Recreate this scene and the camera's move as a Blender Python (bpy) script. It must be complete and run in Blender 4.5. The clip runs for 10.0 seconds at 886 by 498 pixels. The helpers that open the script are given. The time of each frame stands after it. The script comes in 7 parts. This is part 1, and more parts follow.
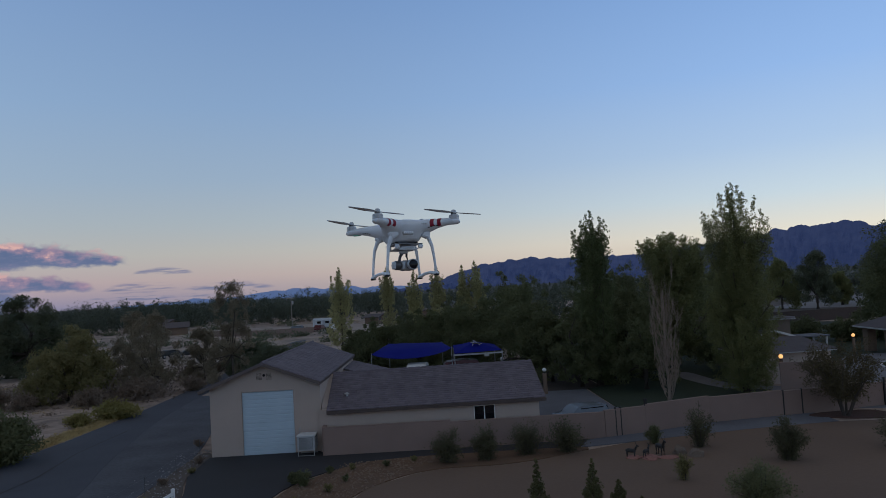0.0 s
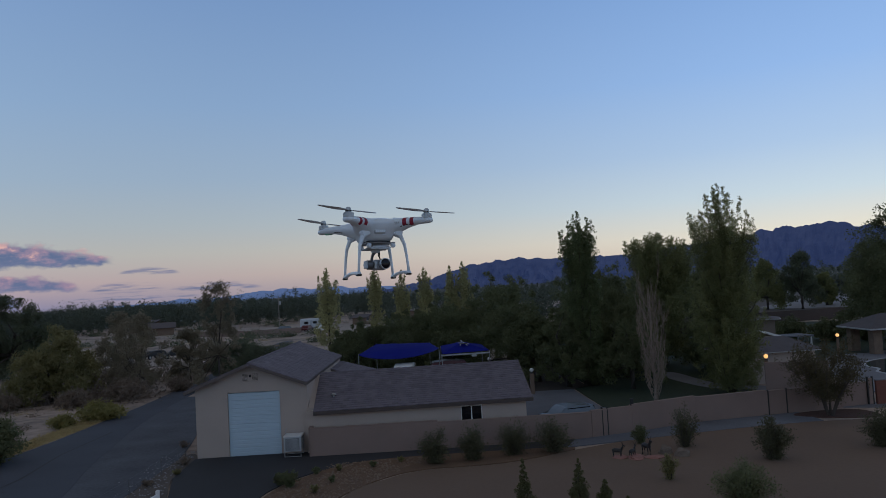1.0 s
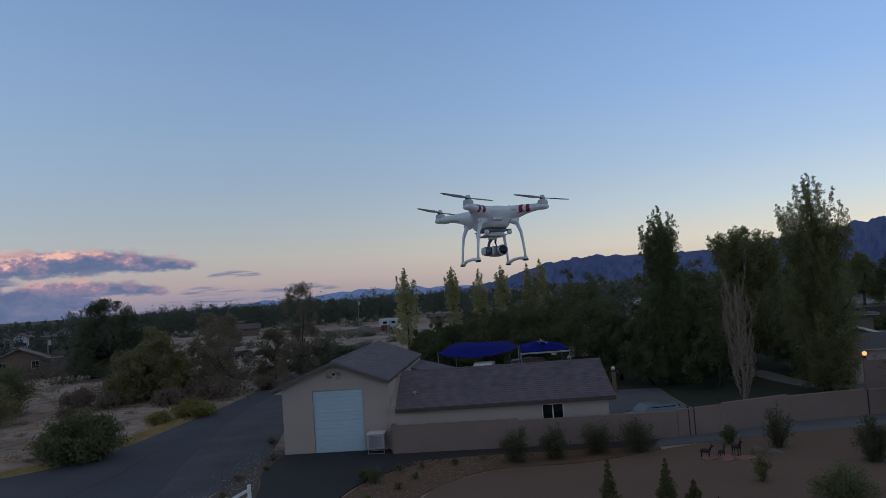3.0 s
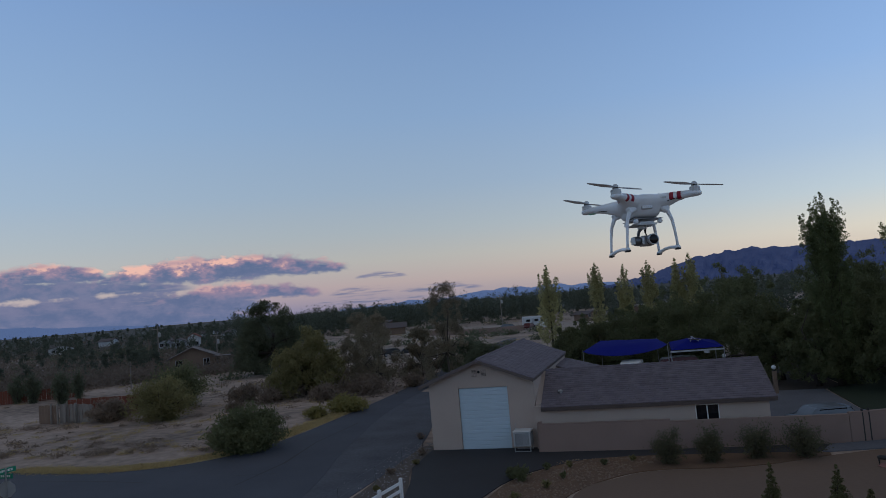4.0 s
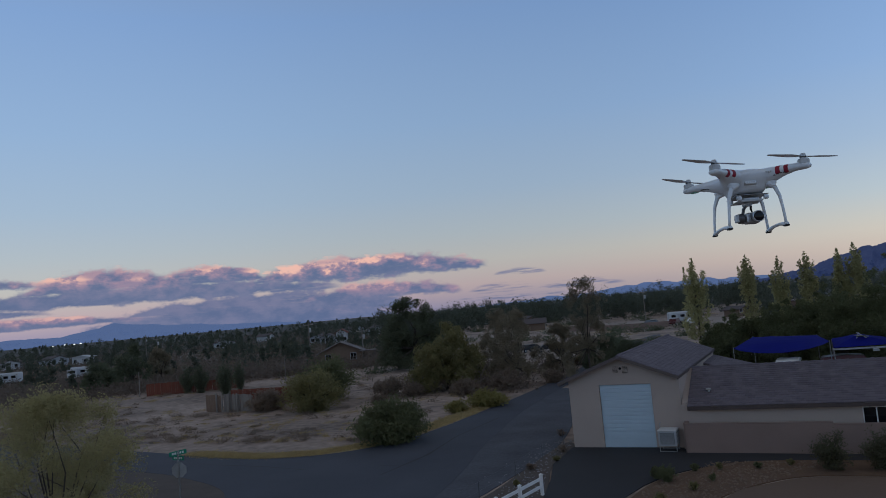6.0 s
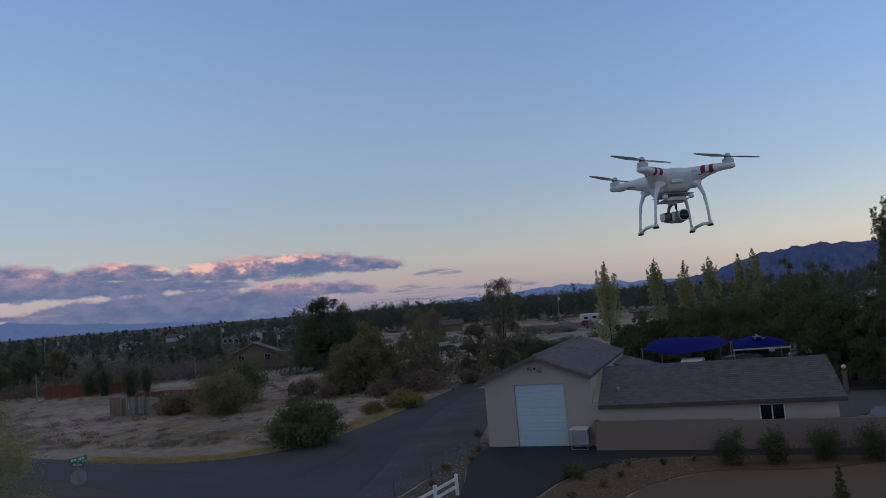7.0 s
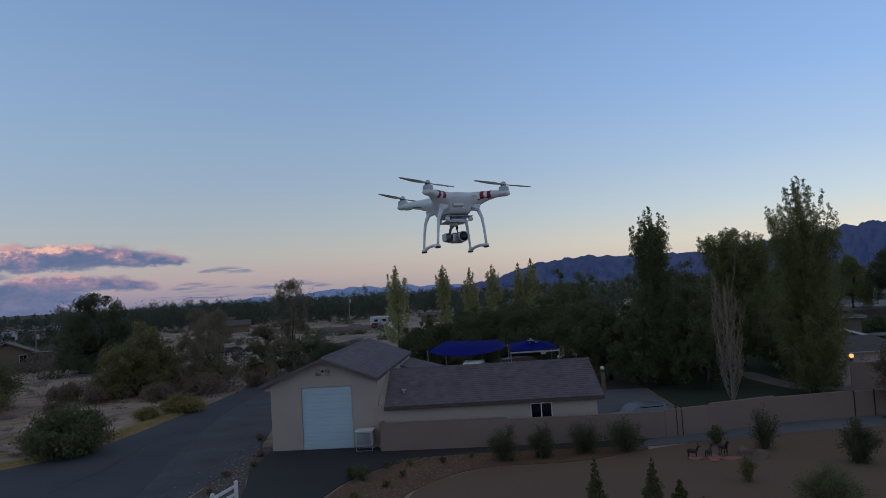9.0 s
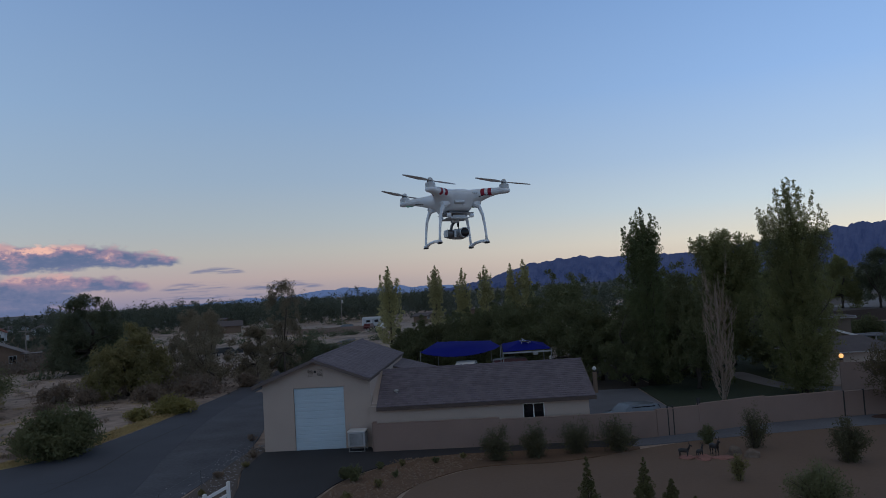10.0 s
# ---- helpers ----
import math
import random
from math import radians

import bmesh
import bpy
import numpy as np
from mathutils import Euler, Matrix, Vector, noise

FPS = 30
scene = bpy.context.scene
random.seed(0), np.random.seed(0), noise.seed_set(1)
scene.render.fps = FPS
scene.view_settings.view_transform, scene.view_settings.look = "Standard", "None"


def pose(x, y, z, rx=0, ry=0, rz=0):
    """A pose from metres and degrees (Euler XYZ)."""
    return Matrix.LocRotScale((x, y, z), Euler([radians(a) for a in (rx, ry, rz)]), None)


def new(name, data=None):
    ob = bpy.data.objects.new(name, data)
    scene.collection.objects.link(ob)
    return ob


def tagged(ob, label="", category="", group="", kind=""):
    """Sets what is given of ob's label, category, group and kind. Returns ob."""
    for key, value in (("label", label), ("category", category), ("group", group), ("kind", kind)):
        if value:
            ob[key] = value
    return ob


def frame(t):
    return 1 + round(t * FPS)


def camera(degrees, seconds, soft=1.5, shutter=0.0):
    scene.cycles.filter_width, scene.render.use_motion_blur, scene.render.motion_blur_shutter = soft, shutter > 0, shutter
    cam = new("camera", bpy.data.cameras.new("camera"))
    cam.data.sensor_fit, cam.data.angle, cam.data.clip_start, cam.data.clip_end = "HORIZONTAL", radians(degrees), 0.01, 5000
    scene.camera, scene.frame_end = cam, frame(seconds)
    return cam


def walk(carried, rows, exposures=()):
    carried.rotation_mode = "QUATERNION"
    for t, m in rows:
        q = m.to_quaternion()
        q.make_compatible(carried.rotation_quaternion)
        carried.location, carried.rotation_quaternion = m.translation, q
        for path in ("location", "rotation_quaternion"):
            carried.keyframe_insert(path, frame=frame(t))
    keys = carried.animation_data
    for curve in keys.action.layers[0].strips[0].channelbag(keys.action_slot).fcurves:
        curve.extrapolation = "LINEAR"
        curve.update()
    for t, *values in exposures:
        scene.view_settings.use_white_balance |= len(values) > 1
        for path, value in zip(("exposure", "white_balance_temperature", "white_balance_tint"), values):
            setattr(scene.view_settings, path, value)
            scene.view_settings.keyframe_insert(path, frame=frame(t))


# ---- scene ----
cam = camera(62.47, 10.0, soft=0.85)

PATH = [
    (0, pose(0.011, 0.009, 8.859, 93.02, 3.33, -4.21)),
    (0.5, pose(0.040, -0.004, 8.859, 93.02, 3.40, -4.46)),
    (1, pose(0.055, 0.034, 8.855, 92.99, 3.30, -5.15)),
    (1.5, pose(0.051, 0.043, 8.854, 92.96, 3.21, -6.02)),
    (2, pose(0.022, 0.017, 8.837, 92.96, 3.18, -6.23)),
    (2.2, pose(0.005, -0.014, 8.831, 93.00, 3.32, -5.61)),
    (3.5, pose(-0.083, -0.010, 8.822, 93.66, 4.47, 6.41)),
    (4, pose(-0.081, -0.036, 8.810, 94.03, 4.87, 11.97)),
    (4.5, pose(-0.063, -0.044, 8.783, 94.33, 5.08, 15.98)),
    (5, pose(-0.023, -0.034, 8.767, 94.64, 5.36, 20.04)),
    (5.2, pose(0.001, -0.052, 8.767, 94.75, 5.41, 21.97)),
    (6.3, pose(0.042, -0.008, 8.761, 94.68, 5.17, 22.90)),
    (6.5, pose(0.034, 0.022, 8.762, 94.59, 5.12, 21.67)),
    (7, pose(-0.002, 0.043, 8.755, 94.18, 4.82, 16.43)),
    (7.5, pose(-0.021, 0.042, 8.764, 93.72, 4.28, 10.38)),
    (8, pose(-0.019, 0.048, 8.787, 93.33, 3.73, 4.31)),
    (8.5, pose(-0.006, 0.033, 8.788, 93.18, 3.46, 1.21)),
    (9, pose(0.022, 0.000, 8.784, 93.16, 3.40, 0.19)),
    (9.5, pose(0.022, -0.042, 8.786, 93.16, 3.39, -0.17)),
    (10, pose(-0.006, -0.048, 8.769, 93.18, 3.41, -0.43)),
]
walk(cam, PATH)


# ---------------------------------------------------------------- light
def make_world():
    """Clear dusk sky: bright at the horizon ring, deep blue overhead, sunset clouds low in the west."""
    w = bpy.data.worlds.new("dusk_sky")
    scene.world = w
    w.use_nodes = True
    nt = w.node_tree
    nt.nodes.clear()
    N, L = nt.nodes.new, nt.links.new

    def math_node(op, a, b=None, c=None, clamp=False):
        n = N("ShaderNodeMath")
        n.operation = op
        n.use_clamp = clamp
        for i, v in enumerate((a, b, c)):
            if v is None:
                continue
            if isinstance(v, (int, float)):
                n.inputs[i].default_value = v
            else:
                L(v, n.inputs[i])
        return n.outputs[0]

    def ramp(fac, stops, interp="LINEAR"):
        n = N("ShaderNodeValToRGB")
        n.color_ramp.interpolation = interp
        el = n.color_ramp.elements
        while len(el) < len(stops):
            el.new(0.5)
        for e, (p, c) in zip(el, stops):
            e.position = p
            e.color = (*c, 1) if len(c) == 3 else c
        L(fac, n.inputs[0])
        return n.outputs[0]

    def mix(fac, a, b):
        n = N("ShaderNodeMix")
        n.data_type = "RGBA"
        if isinstance(fac, (int, float)):
            n.inputs[0].default_value = fac
        else:
            L(fac, n.inputs[0])
        for i, v in ((6, a), (7, b)):
            if isinstance(v, tuple):
                n.inputs[i].default_value = (*v, 1)
            else:
                L(v, n.inputs[i])
        return n.outputs[2]

    tc = N("ShaderNodeTexCoord").outputs["Generated"]
    sep = N("ShaderNodeSeparateXYZ")
    L(tc, sep.inputs[0])
    x, y, z = sep.outputs
    elev = math_node("MULTIPLY", math_node("ARCSINE", z), 180 / math.pi)          # degrees
    azim = math_node("MULTIPLY", math_node("ARCTAN2", x, y), 180 / math.pi)       # degrees, 0 ahead, + right
    ef = math_node("DIVIDE", elev, 90, clamp=True)
    cool = ramp(ef, SKY_COOL)
    warm = ramp(ef, SKY_WARM)
    toward = N("ShaderNodeMapRange")
    toward.interpolation_type = "SMOOTHSTEP"
    L(math_node("ABSOLUTE", math_node("SUBTRACT", azim, 47.0)), toward.inputs[0])
    toward.inputs[1].default_value, toward.inputs[2].default_value = 80.0, 10.0
    sky = mix(toward.outputs[0], cool, warm)
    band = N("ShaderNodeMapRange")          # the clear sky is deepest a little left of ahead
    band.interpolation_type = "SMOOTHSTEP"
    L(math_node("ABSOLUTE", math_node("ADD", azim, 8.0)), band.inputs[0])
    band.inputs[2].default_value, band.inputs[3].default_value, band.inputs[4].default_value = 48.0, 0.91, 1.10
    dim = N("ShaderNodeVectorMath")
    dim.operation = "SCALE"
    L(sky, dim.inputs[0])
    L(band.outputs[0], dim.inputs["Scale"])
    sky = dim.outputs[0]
    # sunset clouds: ragged banks low on the left, lit on their upper edges, thin streaks towards the middle
    def maprange(v, a, b, c=0.0, d=1.0, smooth=True):
        n = N("ShaderNodeMapRange")
        n.interpolation_type = "SMOOTHSTEP" if smooth else "LINEAR"
        L(v, n.inputs[0])
        n.inputs[1].default_value, n.inputs[2].default_value = a, b
        n.inputs[3].default_value, n.inputs[4].default_value = c, d
        return n.outputs[0]

    def noise_at(el, sx, sy, detail, seed, rough=0.58):
        comb = N("ShaderNodeCombineXYZ")
        L(math_node("MULTIPLY", azim, sx), comb.inputs[0])
        L(math_node("MULTIPLY", el, sy), comb.inputs[1])
        comb.inputs[2].default_value = seed
        n = N("ShaderNodeTexNoise")
        n.inputs["Scale"].default_value = 1.0
        n.inputs["Detail"].default_value = detail
        n.inputs["Roughness"].default_value = rough
        L(comb.outputs[0], n.inputs["Vector"])
        return n.outputs[0]

    puff = noise_at(elev, 0.62, 1.05, 9.0, 7.7, 0.6)
    broad = noise_at(elev, 0.10, 0.85, 5.0, 2.3)
    wisp = noise_at(elev, 0.22, 2.6, 7.0, 5.1, 0.62)
    streak = noise_at(elev, 0.34, 3.4, 7.0, 8.6, 0.6)
    ragged = math_node("ADD", math_node("MULTIPLY", math_node("SUBTRACT", puff, 0.5), 2.8), math_node("MULTIPLY", math_node("SUBTRACT", broad, 0.5), 1.5))
    total, lit_sum, weight = None, None, None
    patch = maprange(noise_at(elev, 0.16, 0.5, 3.0, 3.9), 0.40, 0.62)
    for a0, a1, e0, e1, lit in CLOUD_BANKS:
        # a mass with a nearly level base and a swelling top
        u = math_node("DIVIDE", math_node("SUBTRACT", azim, (a0 + a1) / 2), (a1 - a0) / 2)
        crown = math_node("SQRT", math_node("SUBTRACT", 1.0, math_node("MULTIPLY", u, u), clamp=True))
        soft = max(0.16, 0.30 * (e1 - e0))
        top = math_node("MULTIPLY_ADD", crown, e1 - e0, e0)
        under = math_node("DIVIDE", math_node("SUBTRACT", top, elev), soft)
        over = math_node("DIVIDE", math_node("SUBTRACT", elev, e0), soft * 0.7)
        d = math_node("MINIMUM", math_node("MINIMUM", under, over), 1.5)
        cov = math_node("MULTIPLY", maprange(math_node("ADD", ragged, d), 0.05, 0.85), maprange(math_node("MULTIPLY", u, u), 1.0, 0.75))
        if e1 - e0 < 0.9:
            cov = math_node("MULTIPLY", math_node("MULTIPLY", maprange(d, 0.0, 1.1), maprange(streak, 0.44, 0.64)), math_node("MULTIPLY", maprange(math_node("MULTIPLY", u, u), 1.0, 0.4), 0.8))
        else:
            cov = math_node("MULTIPLY", cov, maprange(wisp, 0.20, 0.44, 0.6, 1.0))
        lift = math_node("DIVIDE", math_node("SUBTRACT", elev, e0), math_node("MULTIPLY_ADD", crown, e1 - e0, 0.2))
        g = maprange(math_node("MULTIPLY_ADD", math_node("SUBTRACT", puff, 0.5), 2.2, lift), 0.20, 0.80)
        g = math_node("MULTIPLY", g, math_node("MULTIPLY_ADD", patch, 0.42 * lit, 0.70 * lit))
        w2 = math_node("MULTIPLY", cov, cov)
        g = math_node("MULTIPLY", g, w2)
        total = cov if total is None else math_node("MAXIMUM", total, cov)
        lit_sum = g if lit_sum is None else math_node("ADD", lit_sum, g)
        weight = w2 if weight is None else math_node("ADD", weight, w2)
    glow = math_node("DIVIDE", lit_sum, math_node("MAXIMUM", weight, 0.02))
    body = mix(maprange(puff, 0.3, 0.7), (0.095, 0.14, 0.27), (0.155, 0.185, 0.315))
    pink = mix(maprange(glow, 0.5, 0.95), (0.44, 0.27, 0.345), (0.86, 0.50, 0.42))
    cloud = mix(glow, body, pink)
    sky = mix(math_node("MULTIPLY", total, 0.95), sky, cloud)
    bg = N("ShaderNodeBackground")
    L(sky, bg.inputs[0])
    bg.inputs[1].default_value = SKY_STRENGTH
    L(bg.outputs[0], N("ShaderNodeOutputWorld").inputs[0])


SKY_STRENGTH = 1.0
SKY_COOL = [(0.0, (0.25, 0.24, 0.37)), (0.018, (0.46, 0.365, 0.39)), (0.04, (0.468, 0.462, 0.445)), (0.065, (0.400, 0.462, 0.508)), (0.10, (0.330, 0.440, 0.568)),
            (0.16, (0.266, 0.402, 0.604)), (0.25, (0.202, 0.334, 0.580)), (0.45, (0.18, 0.19, 0.22)), (1.0, (0.16, 0.148, 0.138))]
SKY_WARM = [(0.0, (0.64, 0.505, 0.39)), (0.03, (0.72, 0.68, 0.575)), (0.06, (0.53, 0.635, 0.705)), (0.10, (0.385, 0.53, 0.735)),
            (0.16, (0.272, 0.442, 0.748)), (0.25, (0.190, 0.342, 0.648)), (0.45, (0.18, 0.19, 0.22)), (1.0, (0.16, 0.148, 0.138))]
# azimuth from, azimuth to, base elevation, top elevation, how far its top is lit
CLOUD_BANKS = [(-38.5, -18.6, 2.75, 5.05, 1.0), (-34, -21.0, 1.15, 2.75, 0.7), (-44.5, -36, 3.2, 4.95, 0.95), (-53, -42, 2.9, 5.3, 0.9), (-80, -50.5, 3.7, 5.7, 0.85),
               (-62, -30, 2.2, 4.0, 0.12), (-50, -24, 0.05, 2.8, 0.06), (-46, -26, -0.4, 1.6, 0.05), (-90, -50, 1.9, 3.2, 0.1), (-62, -44.5, 1.0, 2.0, 0.75), (-37, -28, 0.4, 0.95, 0.75),
               (-19, -14.4, 2.1, 2.75, 0.1), (-21, -15.4, 1.0, 1.75, 0.1), (-23, -12.6, 0.25, 1.1, 0.1), (-15.8, -8.4, 0.7, 1.5, 0.1)]
make_world()


# ---------------------------------------------------------------- materials
def material(name, base, other=None, rough=0.8, metal=0.0, scale=3.0, fine=40.0, bump=0.15, vary=0.12, spread=0.5, emit=None, specular=0.4, trans=0.0):
    """A procedural surface: two noises (broad stains, fine grain) between two colours, bump, and a little change from piece to piece."""
    m = bpy.data.materials.new(name)
    m.use_nodes = True
    nt = m.node_tree
    N, L = nt.nodes.new, nt.links.new
    b = nt.nodes["Principled BSDF"]
    b.inputs["Roughness"].default_value = rough
    b.inputs["Metallic"].default_value = metal
    b.inputs["Specular IOR Level"].default_value = specular
    b.inputs["Transmission Weight"].default_value = trans
    other = other or tuple(c * 0.7 for c in base)
    tc = N("ShaderNodeTexCoord")
    n1 = N("ShaderNodeTexNoise")
    n1.inputs["Scale"].default_value, n1.inputs["Detail"].default_value = scale, 5
    n2 = N("ShaderNodeTexNoise")
    n2.inputs["Scale"].default_value, n2.inputs["Detail"].default_value = fine, 3
    L(tc.outputs["Object"], n1.inputs["Vector"])
    L(tc.outputs["Object"], n2.inputs["Vector"])
    mr = N("ShaderNodeMapRange")
    mr.inputs[1].default_value, mr.inputs[2].default_value = 0.5 - spread / 2, 0.5 + spread / 2
    add = N("ShaderNodeMath")
    add.operation = "MULTIPLY_ADD"
    add.inputs[1].default_value, add.inputs[2].default_value = 0.4, 0.0
    L(n2.outputs[0], add.inputs[0])
    add2 = N("ShaderNodeMath")
    add2.operation = "MULTIPLY_ADD"
    add2.inputs[1].default_value = 0.6
    L(n1.outputs[0], add2.inputs[0])
    L(add.outputs[0], add2.inputs[2])
    L(add2.outputs[0], mr.inputs[0])
    mx = N("ShaderNodeMix")
    mx.data_type = "RGBA"
    mx.inputs[6].default_value, mx.inputs[7].default_value = (*other, 1), (*base, 1)
    L(mr.outputs[0], mx.inputs[0])
    info = N("ShaderNodeObjectInfo")
    geo = N("ShaderNodeNewGeometry")
    rnd = N("ShaderNodeMath")
    rnd.operation = "ADD"
    L(info.outputs["Random"], rnd.inputs[0])
    L(geo.outputs["Random Per Island"], rnd.inputs[1])
    val = N("ShaderNodeMapRange")
    val.inputs[2].default_value = 2.0
    val.inputs[3].default_value, val.inputs[4].default_value = 1 - vary, 1 + vary
    L(rnd.outputs[0], val.inputs[0])
    hsv = N("ShaderNodeHueSaturation")
    L(val.outputs[0], hsv.inputs["Value"])
    L(mx.outputs[2], hsv.inputs["Color"])
    L(hsv.outputs[0], b.inputs["Base Color"])
    if bump:
        bp = N("ShaderNodeBump")
        bp.inputs["Strength"].default_value, bp.inputs["Distance"].default_value = bump, 0.02
        L(n2.outputs[0], bp.inputs["Height"])
        L(bp.outputs[0], b.inputs["Normal"])
    if emit:
        b.inputs["Emission Color"].default_value = (*emit[0], 1)
        b.inputs["Emission Strength"].default_value = emit[1]
    return m


STUCCO = material("cream_stucco", (0.475, 0.39, 0.335), (0.40, 0.33, 0.285), 0.92, scale=0.5, fine=60, bump=0.3, vary=0.03)
BLOCK = material("tan_block_wall", (0.28, 0.20, 0.168), (0.215, 0.155, 0.13), 0.95, scale=0.6, fine=30, bump=0.3, vary=0.05)
TRIM = material("brown_fascia", (0.145, 0.115, 0.105), rough=0.7, vary=0.03)
TILE = material("grey_roof_tile", (0.182, 0.158, 0.180), (0.092, 0.078, 0.092), 0.88, scale=1.5, fine=25, vary=0.26)
WHITE_DOOR = material("pale_blue_white_steel_door", (0.50, 0.615, 0.685), (0.43, 0.535, 0.60), 0.45, scale=0.8, bump=0.03, vary=0.02)
WHITE = material("white_paint", (0.78, 0.78, 0.76), (0.62, 0.62, 0.6), 0.5, bump=0.05, vary=0.03)
ASPHALT = material("asphalt", (0.078, 0.084, 0.104), (0.050, 0.054, 0.068), 0.9, scale=0.25, fine=18, bump=0.25, vary=0.0)
DRIVE = material("dark_asphalt", (0.034, 0.034, 0.038), (0.024, 0.024, 0.027), 0.85, scale=0.4, fine=18, bump=0.2, vary=0.0)
SHOULDER = material("gravel_shoulder", (0.108, 0.113, 0.132), (0.056, 0.059, 0.071), 0.95, scale=0.35, fine=5, bump=0.4, vary=0.0, spread=0.35)
SAND = material("raked_sand", (0.185, 0.122, 0.083), (0.138, 0.091, 0.063), 0.95, scale=0.15, fine=6, bump=0.25, vary=0.0)
DESERT = material("desert_ground", (0.43, 0.33, 0.265), (0.15, 0.115, 0.092), 0.95, scale=0.11, fine=1.1, bump=0.4, vary=0.0, spread=0.26)
GRAVEL = material("brown_gravel", (0.17, 0.10, 0.058), (0.09, 0.055, 0.034), 0.95, scale=1.0, fine=12, bump=0.6, vary=0.2)
COURT = material("worn_courtyard_concrete", (0.16, 0.17, 0.195), (0.095, 0.10, 0.115), 0.9, scale=0.3, fine=9, bump=0.2, vary=0.0, spread=0.35)
CONCRETE = material("concrete_paving", (0.215, 0.215, 0.235), (0.125, 0.125, 0.14), 0.9, scale=0.4, fine=15, bump=0.15, vary=0.05)
# grass kept very dark: the garden trees' shade is in this colour
LAWN = material("shade_dark_lawn", (0.03, 0.045, 0.02), (0.02, 0.03, 0.015), 0.95, scale=0.8, fine=20, bump=0.6, vary=0.0)
DRYGRASS = material("dry_yellow_grass", (0.52, 0.39, 0.175), (0.34, 0.26, 0.125), 0.95, scale=1, fine=20, vary=0.2)
BARK = material("brown_bark", (0.10, 0.08, 0.065), (0.055, 0.045, 0.037), 0.95, scale=4, fine=30, bump=0.6)
PALEBARK = material("bleached_dead_wood", (0.34, 0.26, 0.205), (0.21, 0.16, 0.125), 0.9, scale=4, fine=30, bump=0.4)
# both mountain rocks emit a faint blue that stands in for distance haze
MOUNTAIN = material("haze_glow_mountain_rock", (0.085, 0.09, 0.13), (0.042, 0.048, 0.082), 1.0, scale=0.0035, fine=0.014, bump=0.0, vary=0.0, specular=0.0, spread=0.3, emit=((0.014, 0.024, 0.068), 1.0))
FARMOUNT = material("haze_glow_far_mountain_rock", (0.06, 0.075, 0.12), (0.045, 0.055, 0.10), 1.0, scale=0.004, fine=0.02, bump=0.0, vary=0.0, specular=0.0, emit=((0.07, 0.112, 0.23), 1.0))


def leaf_material(name, base, other, vary=0.12):
    """Leaves: a dull surface that also lets light through."""
    m = material(name, base, other, 0.7, scale=0.5, fine=3, bump=0.0, vary=vary, specular=0.2)
    nt = m.node_tree
    b = nt.nodes["Principled BSDF"]
    thin = nt.nodes.new("ShaderNodeBsdfTranslucent")
    both = nt.nodes.new("ShaderNodeMixShader")
    both.inputs[0].default_value = 0.42
    nt.links.new(b.inputs["Base Color"].links[0].from_socket, thin.inputs["Color"])
    nt.links.new(b.outputs[0], both.inputs[1])
    nt.links.new(thin.outputs[0], both.inputs[2])
    nt.links.new(both.outputs[0], nt.nodes["Material Output"].inputs[0])
    return m


LEAF_POPLAR = leaf_material("poplar_leaves", (0.265, 0.262, 0.108), (0.155, 0.17, 0.076))
LEAF_COLUMN = leaf_material("deep_green_poplar_leaves", (0.182, 0.210, 0.091), (0.119, 0.140, 0.070))
LEAF_YELLOW = leaf_material("autumn_poplar_leaves", (0.52, 0.48, 0.23), (0.35, 0.33, 0.17))
LEAF_DARK = leaf_material("dark_garden_leaves", (0.174, 0.185, 0.087), (0.115, 0.126, 0.066))
LEAF_BLACK = leaf_material("deep_green_pine_needles", (0.158, 0.175, 0.105), (0.105, 0.119, 0.077))
LEAF_OLIVE = leaf_material("olive_shrub_leaves", (0.286, 0.254, 0.111), (0.189, 0.172, 0.081))
LEAF_GREEN = leaf_material("grey_green_shrub_leaves", (0.195, 0.205, 0.10), (0.125, 0.135, 0.07))
LEAF_LIME = leaf_material("yellow_green_leaves", (0.364, 0.308, 0.105), (0.196, 0.182, 0.077))
LEAF_GREY = leaf_material("grey_brown_scrub", (0.308, 0.237, 0.176), (0.193, 0.149, 0.116))
LEAF_BROWN = leaf_material("bare_brown_brush", (0.215, 0.168, 0.132), (0.149, 0.118, 0.096), 0.15)
# darker copy of TILE, with the shade of the yard trees in its colour
SHADETILE = material("shaded_roof_tile", (0.12, 0.105, 0.11), (0.08, 0.07, 0.075), 0.85, scale=1.5, fine=25, vary=0.16)
TANWALL = material("tan_stucco", (0.25, 0.20, 0.16), (0.20, 0.16, 0.13), 0.92, scale=0.5, fine=60, bump=0.3, vary=0.03)
LEAF_DUSTY = leaf_material("dusty_olive_leaves", (0.308, 0.257, 0.172), (0.200, 0.172, 0.122))
LEAF_FAR = leaf_material("distant_tree_leaves", (0.127, 0.143, 0.102), (0.090, 0.102, 0.078), 0.06)
LEAF_ROADSIDE = leaf_material("pale_yellow_green_leaves", (0.47, 0.415, 0.20), (0.33, 0.295, 0.15))
LEAF_YARD = leaf_material("dark_olive_yard_leaves", (0.147, 0.140, 0.077), (0.091, 0.092, 0.056))


# ---------------------------------------------------------------- building blocks
def mesh_from(name, verts, faces, mat, smooth=False):
    me = bpy.data.meshes.new(name)
    me.from_pydata([tuple(v) for v in verts], [], [tuple(f) for f in faces])
    me.materials.append(mat)
    if smooth:
        me.shade_smooth()
    me.update()
    return me


